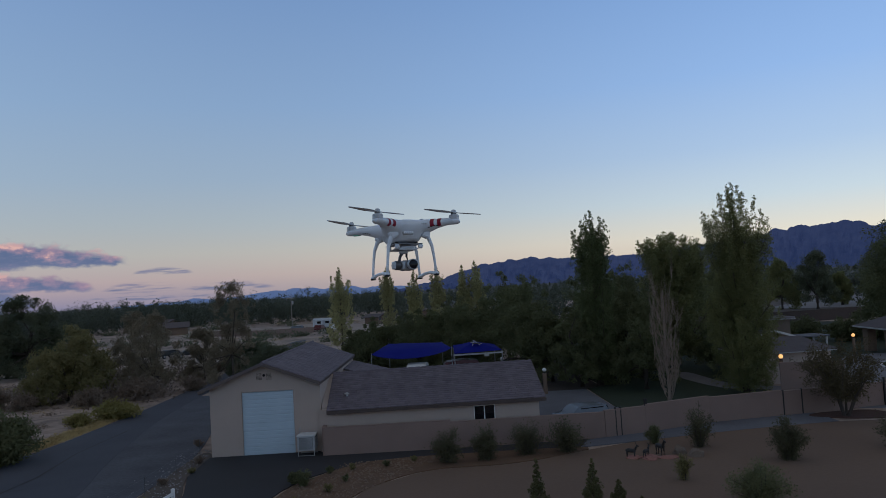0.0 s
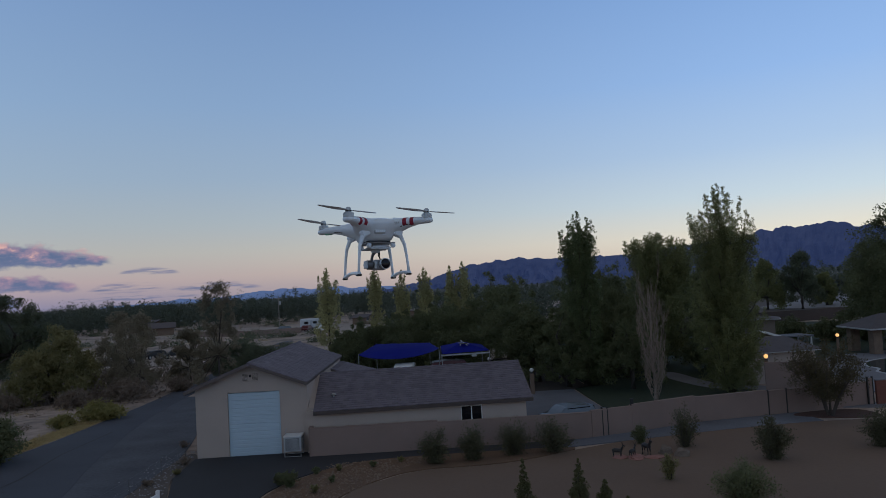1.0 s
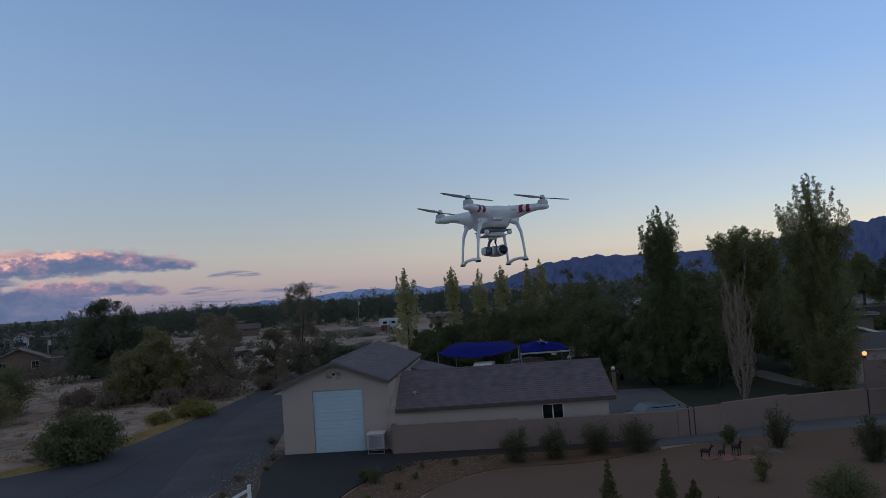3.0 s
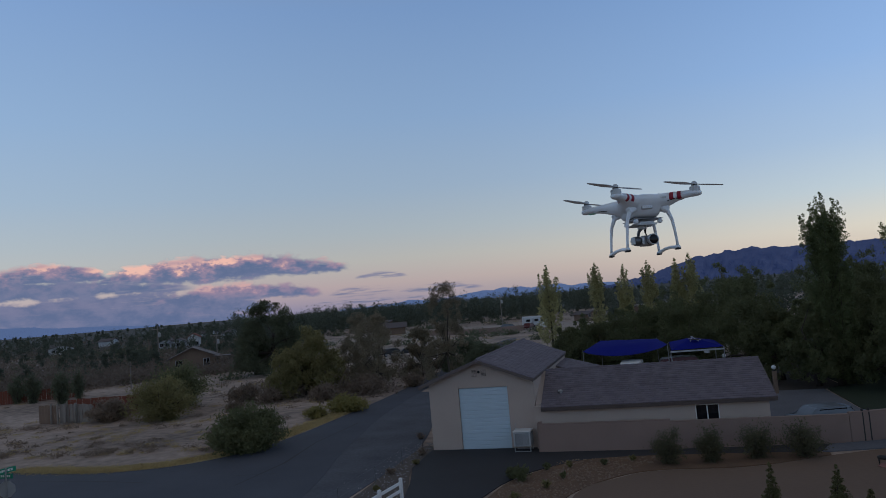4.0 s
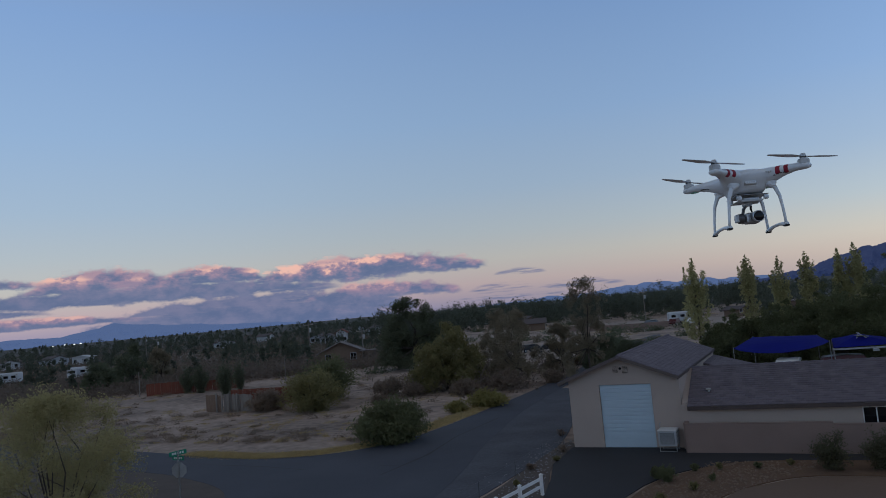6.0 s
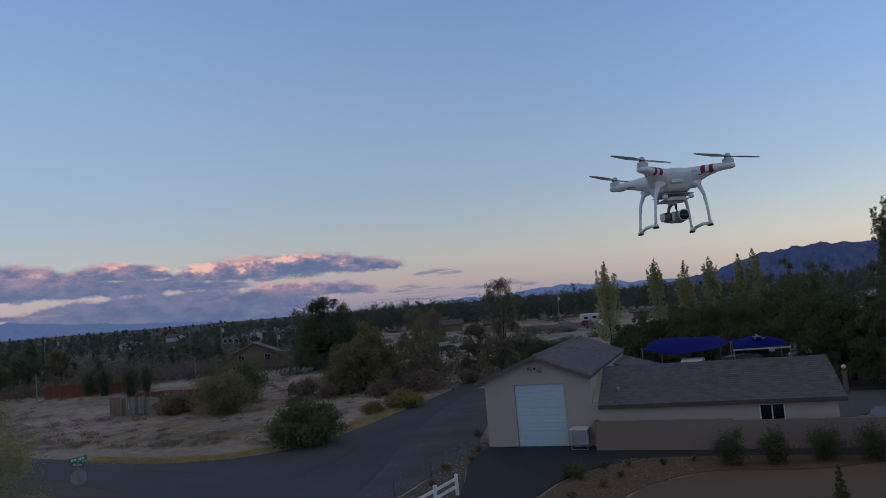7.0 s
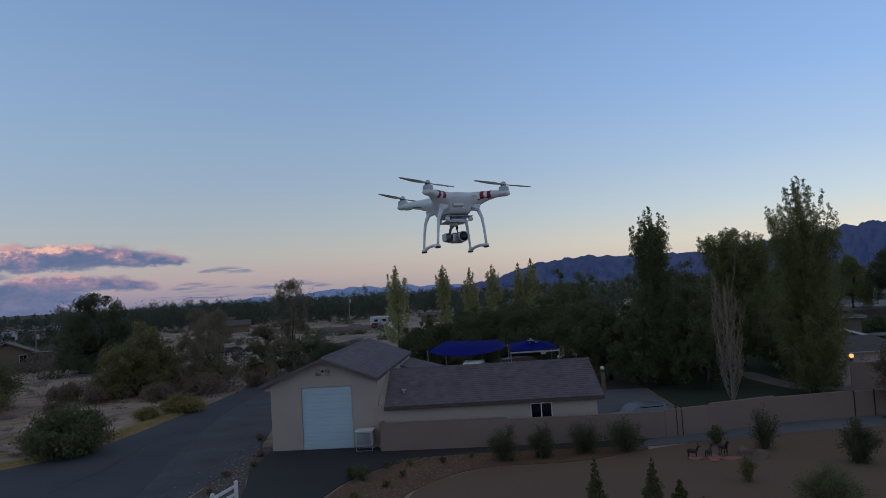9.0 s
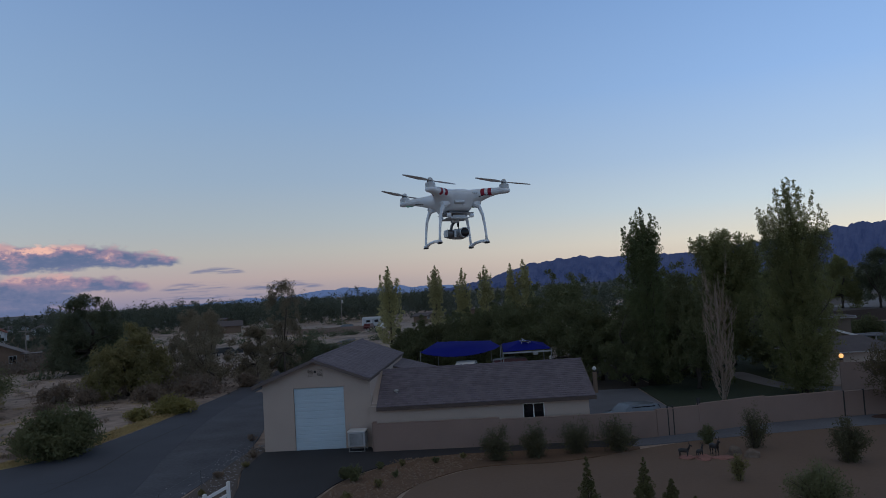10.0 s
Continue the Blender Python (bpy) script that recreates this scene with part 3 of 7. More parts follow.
def garage():
    g = thing("garage", "tall cream stucco garage with a grey tiled gable roof", "garage", GA)
    W, D, E, A, O = 3.15, 15.6, 3.88, 5.08, 0.42
    # front wall with a door opening, as one solid with a hole
    dl, dr, dh = -1.36, 1.62, 3.56
    bm = slab([(-W, -0.1), (dl, -0.1), (dl, dh), (dr, dh), (dr, -0.1), (W, -0.1), (W, E), (0, A), (-W, E)], -0.2, 0.0)
    bmesh.ops.transform(bm, matrix=Matrix.Rotation(math.pi / 2, 4, "X"), verts=bm.verts)
    part("front_wall", bm, STUCCO, g)
    part("side_wall", box((W - 0.2, 0.2, -0.1), (W, D, E)), STUCCO, g)
    part("side_wall", box((-W, 0.2, -0.1), (-W + 0.2, D, E)), STUCCO, g)
    bm = box((-W + 0.2, D - 0.2, -0.1), (W - 0.2, D, E))
    v = [bm.verts.new(p) for p in ((-W, D - 0.2, E), (W, D - 0.2, E), (0, D - 0.2, A), (-W, D, E), (W, D, E), (0, D, A))]
    for f in ((0, 1, 2), (5, 4, 3), (0, 3, 4, 1), (1, 4, 5, 2), (2, 5, 3, 0)):
        bm.faces.new([v[i] for i in f])
    part("back_wall", bm, STUCCO, g)
    slope = math.atan2(A - E, W)
    for s, nm in ((1, "roof"), (-1, "roof")):
        run = (W + (0.06 if s > 0 else 0.5)) / math.cos(slope)          # the low wing meets the right eave
        m = pose(0, 0, A + 0.06) @ Matrix.Rotation(s * slope, 4, "Y")
        lo, hi = ((0, -O, -0.05), (run, D + O, 0.03)) if s > 0 else ((-run, -O, -0.05), (0, D + O, 0.03))
        rf = part(nm, box(lo, hi, m), TRIM, g, "grey tiled roof slope")
        # x along the eave, y up the slope
        if s > 0:
            tm = m @ Matrix.Translation((run, -O, 0.02)) @ Matrix.Rotation(math.pi / 2, 4, "Z")
            roof_tiles(rf, tm, D + 2 * O, run, 14, 44, 300)
        else:
            tm = m @ Matrix.Translation((-run, D + O, 0.02)) @ Matrix.Rotation(-math.pi / 2, 4, "Z")
            roof_tiles(rf, tm, D + 2 * O, run, 14, 44, 0)
        for y0 in (-O - 0.04, D + O):
            lo, hi = ((0, y0, -0.11), (run, y0 + 0.04, 0.05)) if s > 0 else ((-run, y0, -0.11), (0, y0 + 0.04, 0.05))
            part("barge_board", box(lo, hi, m), TRIM, g)
        lo, hi = ((run, -O - 0.04, -0.14), (run + 0.03, D + O, 0.05)) if s > 0 else ((-run - 0.03, -O - 0.04, -0.14), (-run, D + O, 0.05))
        part("fascia", box(lo, hi, m), TRIM, g)
    st = (D + 2 * O) / 34
    cap = mesh_bm("ridge_cap", tube([(0, 0, 0), (0, st * 1.06, 0.025)], [0.10, 0.11], 8), TILE)
    for i in range(34):
        part("ridge_cap", cap, TILE, g, at=pose(0, -O - 0.05 + i * st, A + 0.09))
    # sectional door
    d = part("garage_door", box((dl + 0.02, 0.10, 0.0), (dr - 0.02, 0.13, dh - 0.01)), JOINT_SHADE, g, "white sectional roll-up door, closed")
    rows = 8
    h = (dh - 0.03) / rows
    for r in range(rows):
        bm = bmesh.new()
        add_box(bm, (dl + 0.03, 0.07, r * h + 0.002), (dr - 0.03, 0.105, (r + 1) * h - 0.001), bevel=0.006)
        add_box(bm, (dl + 0.05, 0.054, r * h + 0.024), (dr - 0.05, 0.08, r * h + h * 0.45), bevel=0.012)
        add_box(bm, (dl + 0.05, 0.054, r * h + h * 0.54), (dr - 0.05, 0.08, (r + 1) * h - 0.024), bevel=0.012)
        part("panel", bm, WHITE_DOOR, d)
    for lo, hi in (((dl - 0.06, -0.015, 0), (dl + 0.02, 0.1, dh)), ((dr - 0.02, -0.015, 0), (dr + 0.06, 0.1, dh)), ((dl - 0.06, -0.015, dh), (dr + 0.06, 0.1, dh + 0.07))):
        part("door_jamb", box(lo, hi, bevel=0.004), STUCCO, g)
    # gable vent
    vt = part("gable_vent", box((-0.46, -0.012, 4.16), (0.42, -0.002, 4.60), bevel=0.004), STUCCO, g, "louvred stucco gable vent")
    for x0, x1 in ((-0.45, -0.14), (0.10, 0.41)):
        part("louvre_back", box((x0, -0.016, 4.18), (x1, -0.008, 4.58)), VENTBACK, vt)
        for i in range(6):
            part("slat", box((x0 - 0.01, -0.075, 4.185 + i * 0.068), (x1 + 0.01, -0.014, 4.222 + i * 0.068)), STUCCO, vt)
    # black disc on the wall in place of the hole's unlit inside
    part("vent_hole", lathe([(0.075, 0), (0.075, 0.012)], 16, pose(-0.02, -0.006, 4.46, 90, 0, 0)), DARK, vt)
    part("vent_box", box((-0.13, -0.09, 4.545), (0.09, -0.010, 4.60), None, 0.01), STUCCO, vt)
    return g


def wing():
    w = thing("low_wing", "low cream stucco wing with a grey tiled roof", "house wing", WI)
    L, E, A, Y, O = 12.35, 2.36, 3.84, 4.15, 0.33
    wx, ww, z0, z1 = 9.2, 1.22, 1.12, 2.06
    bm = bmesh.new()
    for lo, hi in (((-0.12, 0, -0.1), (wx - ww / 2, 0.18, E)), ((wx + ww / 2, 0, -0.1), (L, 0.18, E)), ((wx - ww / 2, 0, -0.1), (wx + ww / 2, 0.18, z0)), ((wx - ww / 2, 0, z1), (wx + ww / 2, 0.18, E))):
        add_box(bm, lo, hi)
    part("front_wall", bm, STUCCO, w)
    part("back_wall", box((0.2, 2 * Y - 0.18, -0.1), (L, 2 * Y, E)), STUCCO, w)
    bm = box((L - 0.18, 0.18, -0.1), (L, 2 * Y - 0.18, E))
    v = [bm.verts.new(p) for p in ((L - 0.18, 0, E), (L - 0.18, 2 * Y, E), (L - 0.18, Y, A - 0.1), (L, 0, E), (L, 2 * Y, E), (L, Y, A - 0.1))]
    for f in ((0, 1, 2), (5, 4, 3), (0, 3, 4, 1), (1, 4, 5, 2), (2, 5, 3, 0)):
        bm.faces.new([v[i] for i in f])
    part("end_wall", bm, STUCCO, w)
    # the other end closes against the garage
    bm = bmesh.new()
    prof = [(0.19, -0.1), (2 * Y - 0.19, -0.1), (2 * Y - 0.19, E + 0.06), (Y, A + 0.05), (0.19, E + 0.12)]
    a, b = ([bm.verts.new((x, y, z)) for y, z in prof] for x in (-0.02, RX - 0.005))
    bm.faces.new(a)
    bm.faces.new(b[::-1])
    for i in range(5):
        bm.faces.new((a[i], b[i], b[(i + 1) % 5], a[(i + 1) % 5]))
    part("end_wall", bm, STUCCO, w)
    slope = math.atan2(A - E, Y)
    run = (Y + O) / math.cos(slope)
    for s in (1, -1):
        m = pose(0, Y, A + 0.03) @ Matrix.Rotation(s * slope, 4, "X")
        lo, hi = ((RX, -run, -0.05), (L + 0.35, 0, 0.03)) if s > 0 else ((RX, 0, -0.05), (L + 0.35, run, 0.03))
        rf = part("roof", box(lo, hi, m), TRIM, w, "grey tiled roof slope")
        if s > 0:
            roof_tiles(rf, m @ Matrix.Translation((RX, -run, 0.02)), L + 0.35 - RX, run, 19, 38, 300)
        else:
            roof_tiles(rf, m @ Matrix.Translation((L + 0.35, run, 0.02)) @ Matrix.Rotation(math.pi, 4, "Z"), L + 0.35 - RX, run, 19, 38, 0)
        part("barge_board", box((L + 0.35, lo[1], -0.16), (L + 0.39, hi[1], 0.06), m), TRIM, w)
        y0 = -run - 0.03 if s > 0 else run
        part("fascia", box((RX, y0, -0.16), (L + 0.39, y0 + 0.03, 0.04), m), TRIM, w)
    st = (L + 0.35 - RX) / 30
    cap = mesh_bm("ridge_cap", tube([(0, 0, 0), (st * 1.06, 0, 0.025)], [0.10, 0.11], 8), TILE)
    for i in range(30):
        part("ridge_cap", cap, TILE, w, at=pose(RX + i * st, Y, A + 0.06))
    # sliding window
    wn = part("window", box((wx - ww / 2, 0.06, z0), (wx + ww / 2, 0.075, z1)), GLASS, w, "dark two-pane sliding window with a white frame")
    for lo, hi in (((-ww / 2, 0, z0), (-ww / 2 + 0.05, 0.1, z1)), ((ww / 2 - 0.05, 0, z0), (ww / 2, 0.1, z1)), ((-ww / 2 + 0.05, 0, z1 - 0.05), (ww / 2 - 0.05, 0.1, z1)), ((-ww / 2 + 0.05, 0, z0), (ww / 2 - 0.05, 0.1, z0 + 0.05)), ((-0.03, 0.01, z0 + 0.05), (0.03, 0.09, z1 - 0.05))):
        part("window_frame", box((wx + lo[0], lo[1] - 0.02, lo[2]), (wx + hi[0], hi[1] - 0.02, hi[2]), bevel=0.006), WHITE, wn)
    for x0 in (-ww / 2 + 0.05, 0.03):
        part("pane", box((wx + x0, 0.03, z0 + 0.05), (wx + x0 + ww / 2 - 0.08, 0.04, z1 - 0.05)), GLASS, wn)
    # pipe vent on the roof
    vp = pose(1.35, Y, A + 0.05) @ Matrix.Rotation(slope, 4, "X") @ Matrix.Translation((0, -run * 0.66, 0))
    bm = bmesh.new()
    add_lathe(bm, [(0.17, 0), (0.14, 0.04), (0.07, 0.06), (0.065, 0.17), (0.15, 0.18), (0.15, 0.24), (0.04, 0.29)], 14, pose(vp.translation.x, vp.translation.y, vp.translation.z - 0.03))
    part("roof_vent", bm, METAL, w, "galvanised roof vent pipe")
    return w


# near-black backing paints the shade between the vent slats
VENTBACK = material("shade_vent_back", (0.07, 0.06, 0.05), rough=0.9, bump=0.0)
# door colour darkened, so the shade in the panel grooves is painted in
JOINT_SHADE = material("shaded_door_joint", (0.30, 0.34, 0.37), rough=0.6, bump=0.0)
DARK = material("dark_void", (0.012, 0.012, 0.013), rough=0.9, bump=0)
GLASS = material("dark_window_glass", (0.012, 0.013, 0.016), rough=0.08, bump=0, vary=0.0, specular=0.6)
METAL = material("galvanised_metal", (0.42, 0.43, 0.44), (0.3, 0.31, 0.32), 0.45, 0.8, bump=0.05)
garage()
wing()


DARKWALL = material("dark_weathered_block", (0.125, 0.095, 0.085), (0.09, 0.07, 0.063), 0.95, scale=0.6, fine=30, bump=0.3, vary=0.05)


def wall_run(parent, p, q, h, name="wall_section", mat=None):
    """A rendered block wall from p to q with a cap course."""
    p, q = Vector((*p, 0)), Vector((*q, 0))
    d = (q - p).normalized()
    a = math.degrees(math.atan2(d.y, d.x))
    m = pose(p.x, p.y, 0, 0, 0, a)
    n = (q - p).length
    o = part(name, box((0, -0.1, -0.15), (n, 0.1, h - 0.05), m), mat or BLOCK, parent)
    part("cap", box((-0.01, -0.115, h - 0.05), (n + 0.01, 0.115, h), m, 0.012), mat or BLOCK, o)


def block_wall():
    w = thing("block_wall", "tan rendered block wall round the yard", "wall", kind="structure")
    pts = [(-3.98, 42.3), (-4.02, 41.35), (3, 40.95), (11.6, 40.55), (14.1, 41.05), (18.4, 42.35), (23.2, 42.95), (24.6, 43.1), (30.2, 43.7)]
    hs = [1.52, 1.52, 1.42, 1.5, 1.58, 1.5, 1.45, 1.45]
    for p, q, h in zip(pts, pts[1:], hs):
        wall_run(w, p, q, h)


block_wall()


# ---------------------------------------------------------------- tall garden trees
for i, (x, y, h, w) in enumerate([(-6.3, 94.8, 12.2, 4.2), (-0.2, 97.0, 12.1, 3.2), (3.3, 96.9, 11.4, 3.0), (6.3, 96.8, 11.6, 3.1), (9.7, 96.5, 11.7, 2.7), (11.4, 96.3, 12.1, 3.2)]):
    poplar("slim poplar in yellowing autumn leaf", pose(x, y, 0, 0, 0, 40 * i), h, w, 9000, 0.13, LEAF_YELLOW, 120 + i, 5, 0.6, (0.8, 0.3), "row of slim poplars", "lombardy_poplar", 0.14, 34, 1.05)
poplar("tall dark green poplar with a dense column of leaves", pose(17.0, 59.8, 0), 14.6, 3.9, 110000, 0.066, LEAF_COLUMN, 31, 10, 0.6, (0.92, 0.60), plumes=120)
poplar("tall poplar with open spires of green and yellowing leaves", pose(25.2, 51.2, 0, 0, 0, 30), 15.3, 5.9, 150000, 0.066, LEAF_POPLAR, 33, 17, 0.5, (0.84, 0.50), plumes=160, fill=0.85, fine=0.038)
poplar("broad green cottonwood with a plumed flat top", pose(27.6, 69.6, 0), 13.0, 8.2, 70000, 0.11, LEAF_POPLAR, 35, 20, 1.5, (1.0, 0.80), "", "cottonwood", 0.3, 90, 1.15, "tree")

GARDEN = [  # x, y, height, width, leaf
    (-1.0, 84, 5.6, 6.5), (3.0, 82, 5.9, 7.0), (8.0, 80, 6.8, 8.0), (12.5, 78, 9.2, 8.0), (15.0, 84, 9.8, 7.5), (20.5, 72, 9.0, 8.0), (21.5, 63, 7.2, 6.5), (24.5, 78, 10.4, 8.0), (30.0, 62, 7.4, 6.5),
    (12.6, 69, 7.6, 7.5), (18.5, 66, 8.2, 7.0), (9.0, 88, 7.4, 8.0), (5.0, 90, 6.4, 6.0), (-3.2, 80, 5.0, 4.5), (-2.4, 74, 4.2, 4.0), (2.0, 74, 4.4, 5.0), (7.0, 72, 4.6, 5.0), (31.5, 76, 10.0, 8.0), (15.5, 60, 6.0, 5.0), (19.7, 56.5, 5.4, 5.0), (14.0, 64.5, 6.4, 5.6), (22.3, 68, 8.8, 7.0)]
for i, (x, y, h, w) in enumerate(GARDEN):
    make_tree("garden_tree", "dense dark green garden tree in shade", "tree", pose(x, y, 0, 0, 0, 50 * i), dome_clumps(60 + i, w, w, h * 0.93, 0.8, 44, w * 0.13) + [(w * 0.3 * math.cos(q * 2.1 + i), w * 0.3 * math.sin(q * 2.1 + i), h * (0.80 + 0.055 * q), w * (0.10 - 0.012 * q)) for q in range(5)], 24000, 0.10, LEAF_DARK, 160 + i, 0.2, 2, 0.15, group="dark garden trees")
for i, (x, y, h, w, lo) in enumerate([(83.3, 150.5, 11.6, 7.4, 1.5), (87.7, 144.7, 12.6, 8.2, 2.0), (98.5, 153.2, 7.4, 5.5, 1.0), (68.0, 94.0, 12.6, 9.0, 1.5), (59.5, 79.0, 15.8, 13.0, 1.5), (76.0, 100.0, 11.0, 9.0, 1.0), (58.0, 128.0, 9.0, 8.0, 1.0)]):
    make_tree("shade_tree", "dark rounded shade tree beyond the pool yard", "tree", pose(x, y, 0, 0, 0, 70 * i), dome_clumps(90 + i, w, w, h, lo, 46, w * 0.13) + dome_clumps(290 + i, w * 0.8, w * 0.8, h * 0.75, lo * 0.6, 20, w * 0.14), 44000 if i == 4 else 26000, 0.15, LEAF_POPLAR if i in (0, 2) else LEAF_BLACK if i == 1 else LEAF_DARK, 190 + i, 0.28, 3, 0.25, group="shade trees beyond the yard")
for i, (x, y, w, h) in enumerate([(49.2, 84.5, 5.5, 3.0), (52.6, 81.5, 5.5, 3.1), (47.0, 90.0, 5.0, 2.4), (56.0, 79.5, 4.5, 2.8)]):
    shrub("hedge_bush", "dense dark hedge bush beside the lawn", pose(x, y, -0.02, 0, 0, 44 * i), w, h, 8000, 0.13, LEAF_DARK, 250 + i, "hedge by the lawn", k=24)


def bare_tree(name, label, at, height, width, seed, mat):
    """Leafless spindle-shaped tree: a leader and many fine limbs that swing out and turn up."""
    rng = np.random.default_rng(seed)
    t = thing(name, label, "dead tree", at)
    part("trunk", tube([(0, 0, -0.05), (0.03, 0, 0.6), (0.02, 0.02, 2.0), (0.0, 0.05, 4.6), (0.06, 0.0, 7.0), (0.04, 0.0, height * 0.93)], [0.19, 0.14, 0.10, 0.07, 0.04, 0.012], 8), mat, t, smooth=True)
    tw = bmesh.new()

    def limb(p, a, reach, rise, r, depth):
        pts, rad = [], []
        for s in range(6):
            f = s / 5
            out = reach * (1 - (1 - f) ** 2.0)
            wob = rng.normal(size=2) * 0.05 * (f > 0)
            pts.append((p[0] + math.cos(a) * out + wob[0], p[1] + math.sin(a) * out + wob[1], p[2] + rise * f ** 1.25))
            rad.append(r * (1 - 0.85 * f) + 0.004)
        add_tube(tw, pts, rad, 4, False)
        if depth < 2:
            for k in range(5 if depth == 0 else 3):
                i = int(rng.integers(1, 5))
                limb(pts[i], a + rng.normal() * 1.1, reach * rng.uniform(0.15, 0.4), rise * rng.uniform(0.35, 0.65), rad[i] * 0.65, depth + 1)

    for k in range(36):
        z = 0.12 + (height * 0.70) * (k / 36) ** 1.15
        env = width / 2 * math.sin(math.pi * min(1, 0.22 + 0.78 * z / height)) ** 0.8
        limb((0.02, 0.02, z), k * 2.4, env * rng.uniform(0.55, 1.0), min(height - z, rng.uniform(1.6, 3.0)), 0.032 * (1.1 - z / height), 0)
    part("branchwork", tw, mat, t)
    return t


bare_tree("dead_poplar", "bare bleached dead poplar with steep fine branches", pose(18.7, 49.2, 0), 9.4, 2.3, 11, PALEBARK)

# ---------------------------------------------------------------- desert side of the road
make_tree("lone_tree", "tall thin-leaved tree standing by the dirt yard", "tree", pose(-15.6, 73, 0), dome_clumps(201, 3.8, 3.6, 10.7, 6.8, 22, 0.55) + dome_clumps(202, 5.2, 4.6, 7.4, 0.8, 34, 0.65), 20000, 0.075, LEAF_DUSTY, 201, 0.10, 4, 0.35)
make_tree("pine_tree", "big dark round-headed pine", "pine tree", pose(-48.2, 101.5, 0), dome_clumps(203, 9.5, 8, 11.3, 1.6, 44, 1.2) + dome_clumps(207, 9.0, 8, 6.5, 0.4, 26, 1.2), 42000, 0.13, LEAF_BLACK, 203, 0.35, 3.5, 0.3)
make_tree("pine_tree", "dark low-spreading pine beside the house", "pine tree", pose(-52.0, 103.5, 0), dome_clumps(204, 5.0, 5, 7.6, 0.6, 34, 1.0), 20000, 0.13, LEAF_BLACK, 204, 0.25, 2.5, 0.3)
make_tree("willow_tree", "olive green weeping tree with drooping leaves", "tree", pose(-31.6, 74.5, 0), dome_clumps(205, 8.0, 7, 7.4, 0.4, 52, 1.05) + dome_clumps(206, 8.6, 7.6, 3.4, 0.1, 34, 0.95), 44000, 0.10, LEAF_OLIVE, 205, 0.26, 2, 0.2, 2.4, 0.8)
for i, (x, y, h, w) in enumerate([(-25.0, 79, 8.0, 6.0), (-28.5, 84, 8.2, 5.5), (-21.5, 86, 6.0, 4.5), (-21.0, 95, 4.2, 5), (-12.8, 80, 3.8, 6.0), (-16, 86, 4.0, 6)]):
    make_tree("mesquite_tree", "dusty grey-green half-bare desert tree", "tree", pose(x, y, 0, 0, 0, 60 * i), dome_clumps(210 + i, w, w, h, 0.3, 40, w * 0.12), 21000, 0.085, LEAF_DUSTY if i < 4 else LEAF_BLACK, 210 + i, 0.11, 1.6, 0.4, group="dusty desert trees")
for i, (x, y, h, w) in enumerate([(-101.0, 97.5, 7.5, 6.5), (-104.4, 107.9, 6.5, 6), (-98.9, 88.7, 5.0, 6)]):
    make_tree("lot_tree", "dull green tree on the desert lots", "tree", pose(x, y, 0, 0, 0, 77 * i), dome_clumps(270 + i, w, w, h, 0.3, 34, w * 0.14), 9000, 0.16, LEAF_DUSTY if i % 2 else LEAF_BLACK, 270 + i, 0.14, 1.6, 0.3, group="trees on the lots")
make_tree("roadside_tree", "yellow-green roadside tree with fine sparse leaves", "tree", pose(-23.6, 19.0, 0), dome_clumps(230, 8.8, 7, 7.2, 0.8, 46, 0.8) + dome_clumps(231, 5.4, 5, 7.0, 3.0, 16, 0.7), 70000, 0.038, LEAF_ROADSIDE, 230, 0.08, 1.8, 0.4, 2.2)
BUSHES = [(-23.7, 45.4, 6.0, 3.1, LEAF_GREEN, 11000, "large rounded green creosote bush at the road edge"), (-22.2, 60.5, 4.2, 1.4, LEAF_LIME, 3500, "low yellow-green bush by the road"), (-23.8, 57.6, 2.6, 1.1, LEAF_LIME, 1800, "low yellow-green bush by the road"),
          (-40.6, 61.5, 7.2, 4.3, LEAF_OLIVE, 9000, "wide olive green desert bush"), (-44.0, 70.0, 8.0, 5.0, LEAF_GREEN, 8500, "tall dark green desert bush"), (-47.3, 63.2, 5.0, 2.2, LEAF_GREY, 4000, "low dark grey-brown thicket"),
          (-37.5, 72, 4.2, 2.0, LEAF_GREY, 2600, "dry grey desert bush"), (-33.5, 69.5, 3.2, 1.6, LEAF_GREY, 2000, "dry grey desert bush"), (-27.5, 69, 3.6, 1.8, LEAF_GREY, 2200, "dry grey desert bush"), (-24.0, 72, 4.4, 2.2, LEAF_GREY, 2600, "dry grey desert bush"), (-20.2, 76, 3.0, 1.5, LEAF_GREY, 1800, "dry grey desert bush"),
          (-76.2, 83.6, 2.6, 4.4, LEAF_BLACK, 2600, "dark green juniper before the red fence"), (-73.4, 83.2, 2.8, 4.8, LEAF_BLACK, 2800, "dark green juniper before the red fence"), (-65.6, 79.0, 3.2, 4.9, LEAF_BLACK, 3500, "dark green juniper before the red fence"), (-68.0, 85.0, 2.2, 4.2, LEAF_BLACK, 2000, "dark green juniper before the red fence"), (-34.8, 64.5, 2.2, 1.1, LEAF_GREY, 1300, "dry grey desert bush"), (-29.5, 52.5, 2.0, 0.8, LEAF_GREY, 1100, "dry grey desert bush")]
for i, (x, y, w, h, m, n, lab) in enumerate(BUSHES):
    shrub("desert_bush", lab, pose(x, y, -0.05, 0, 0, 33 * i), w, h, int(n * 1.9), 0.11 if w > 3.5 else 0.085, m, 300 + i, "desert bushes", k=26, wisp=1.3)


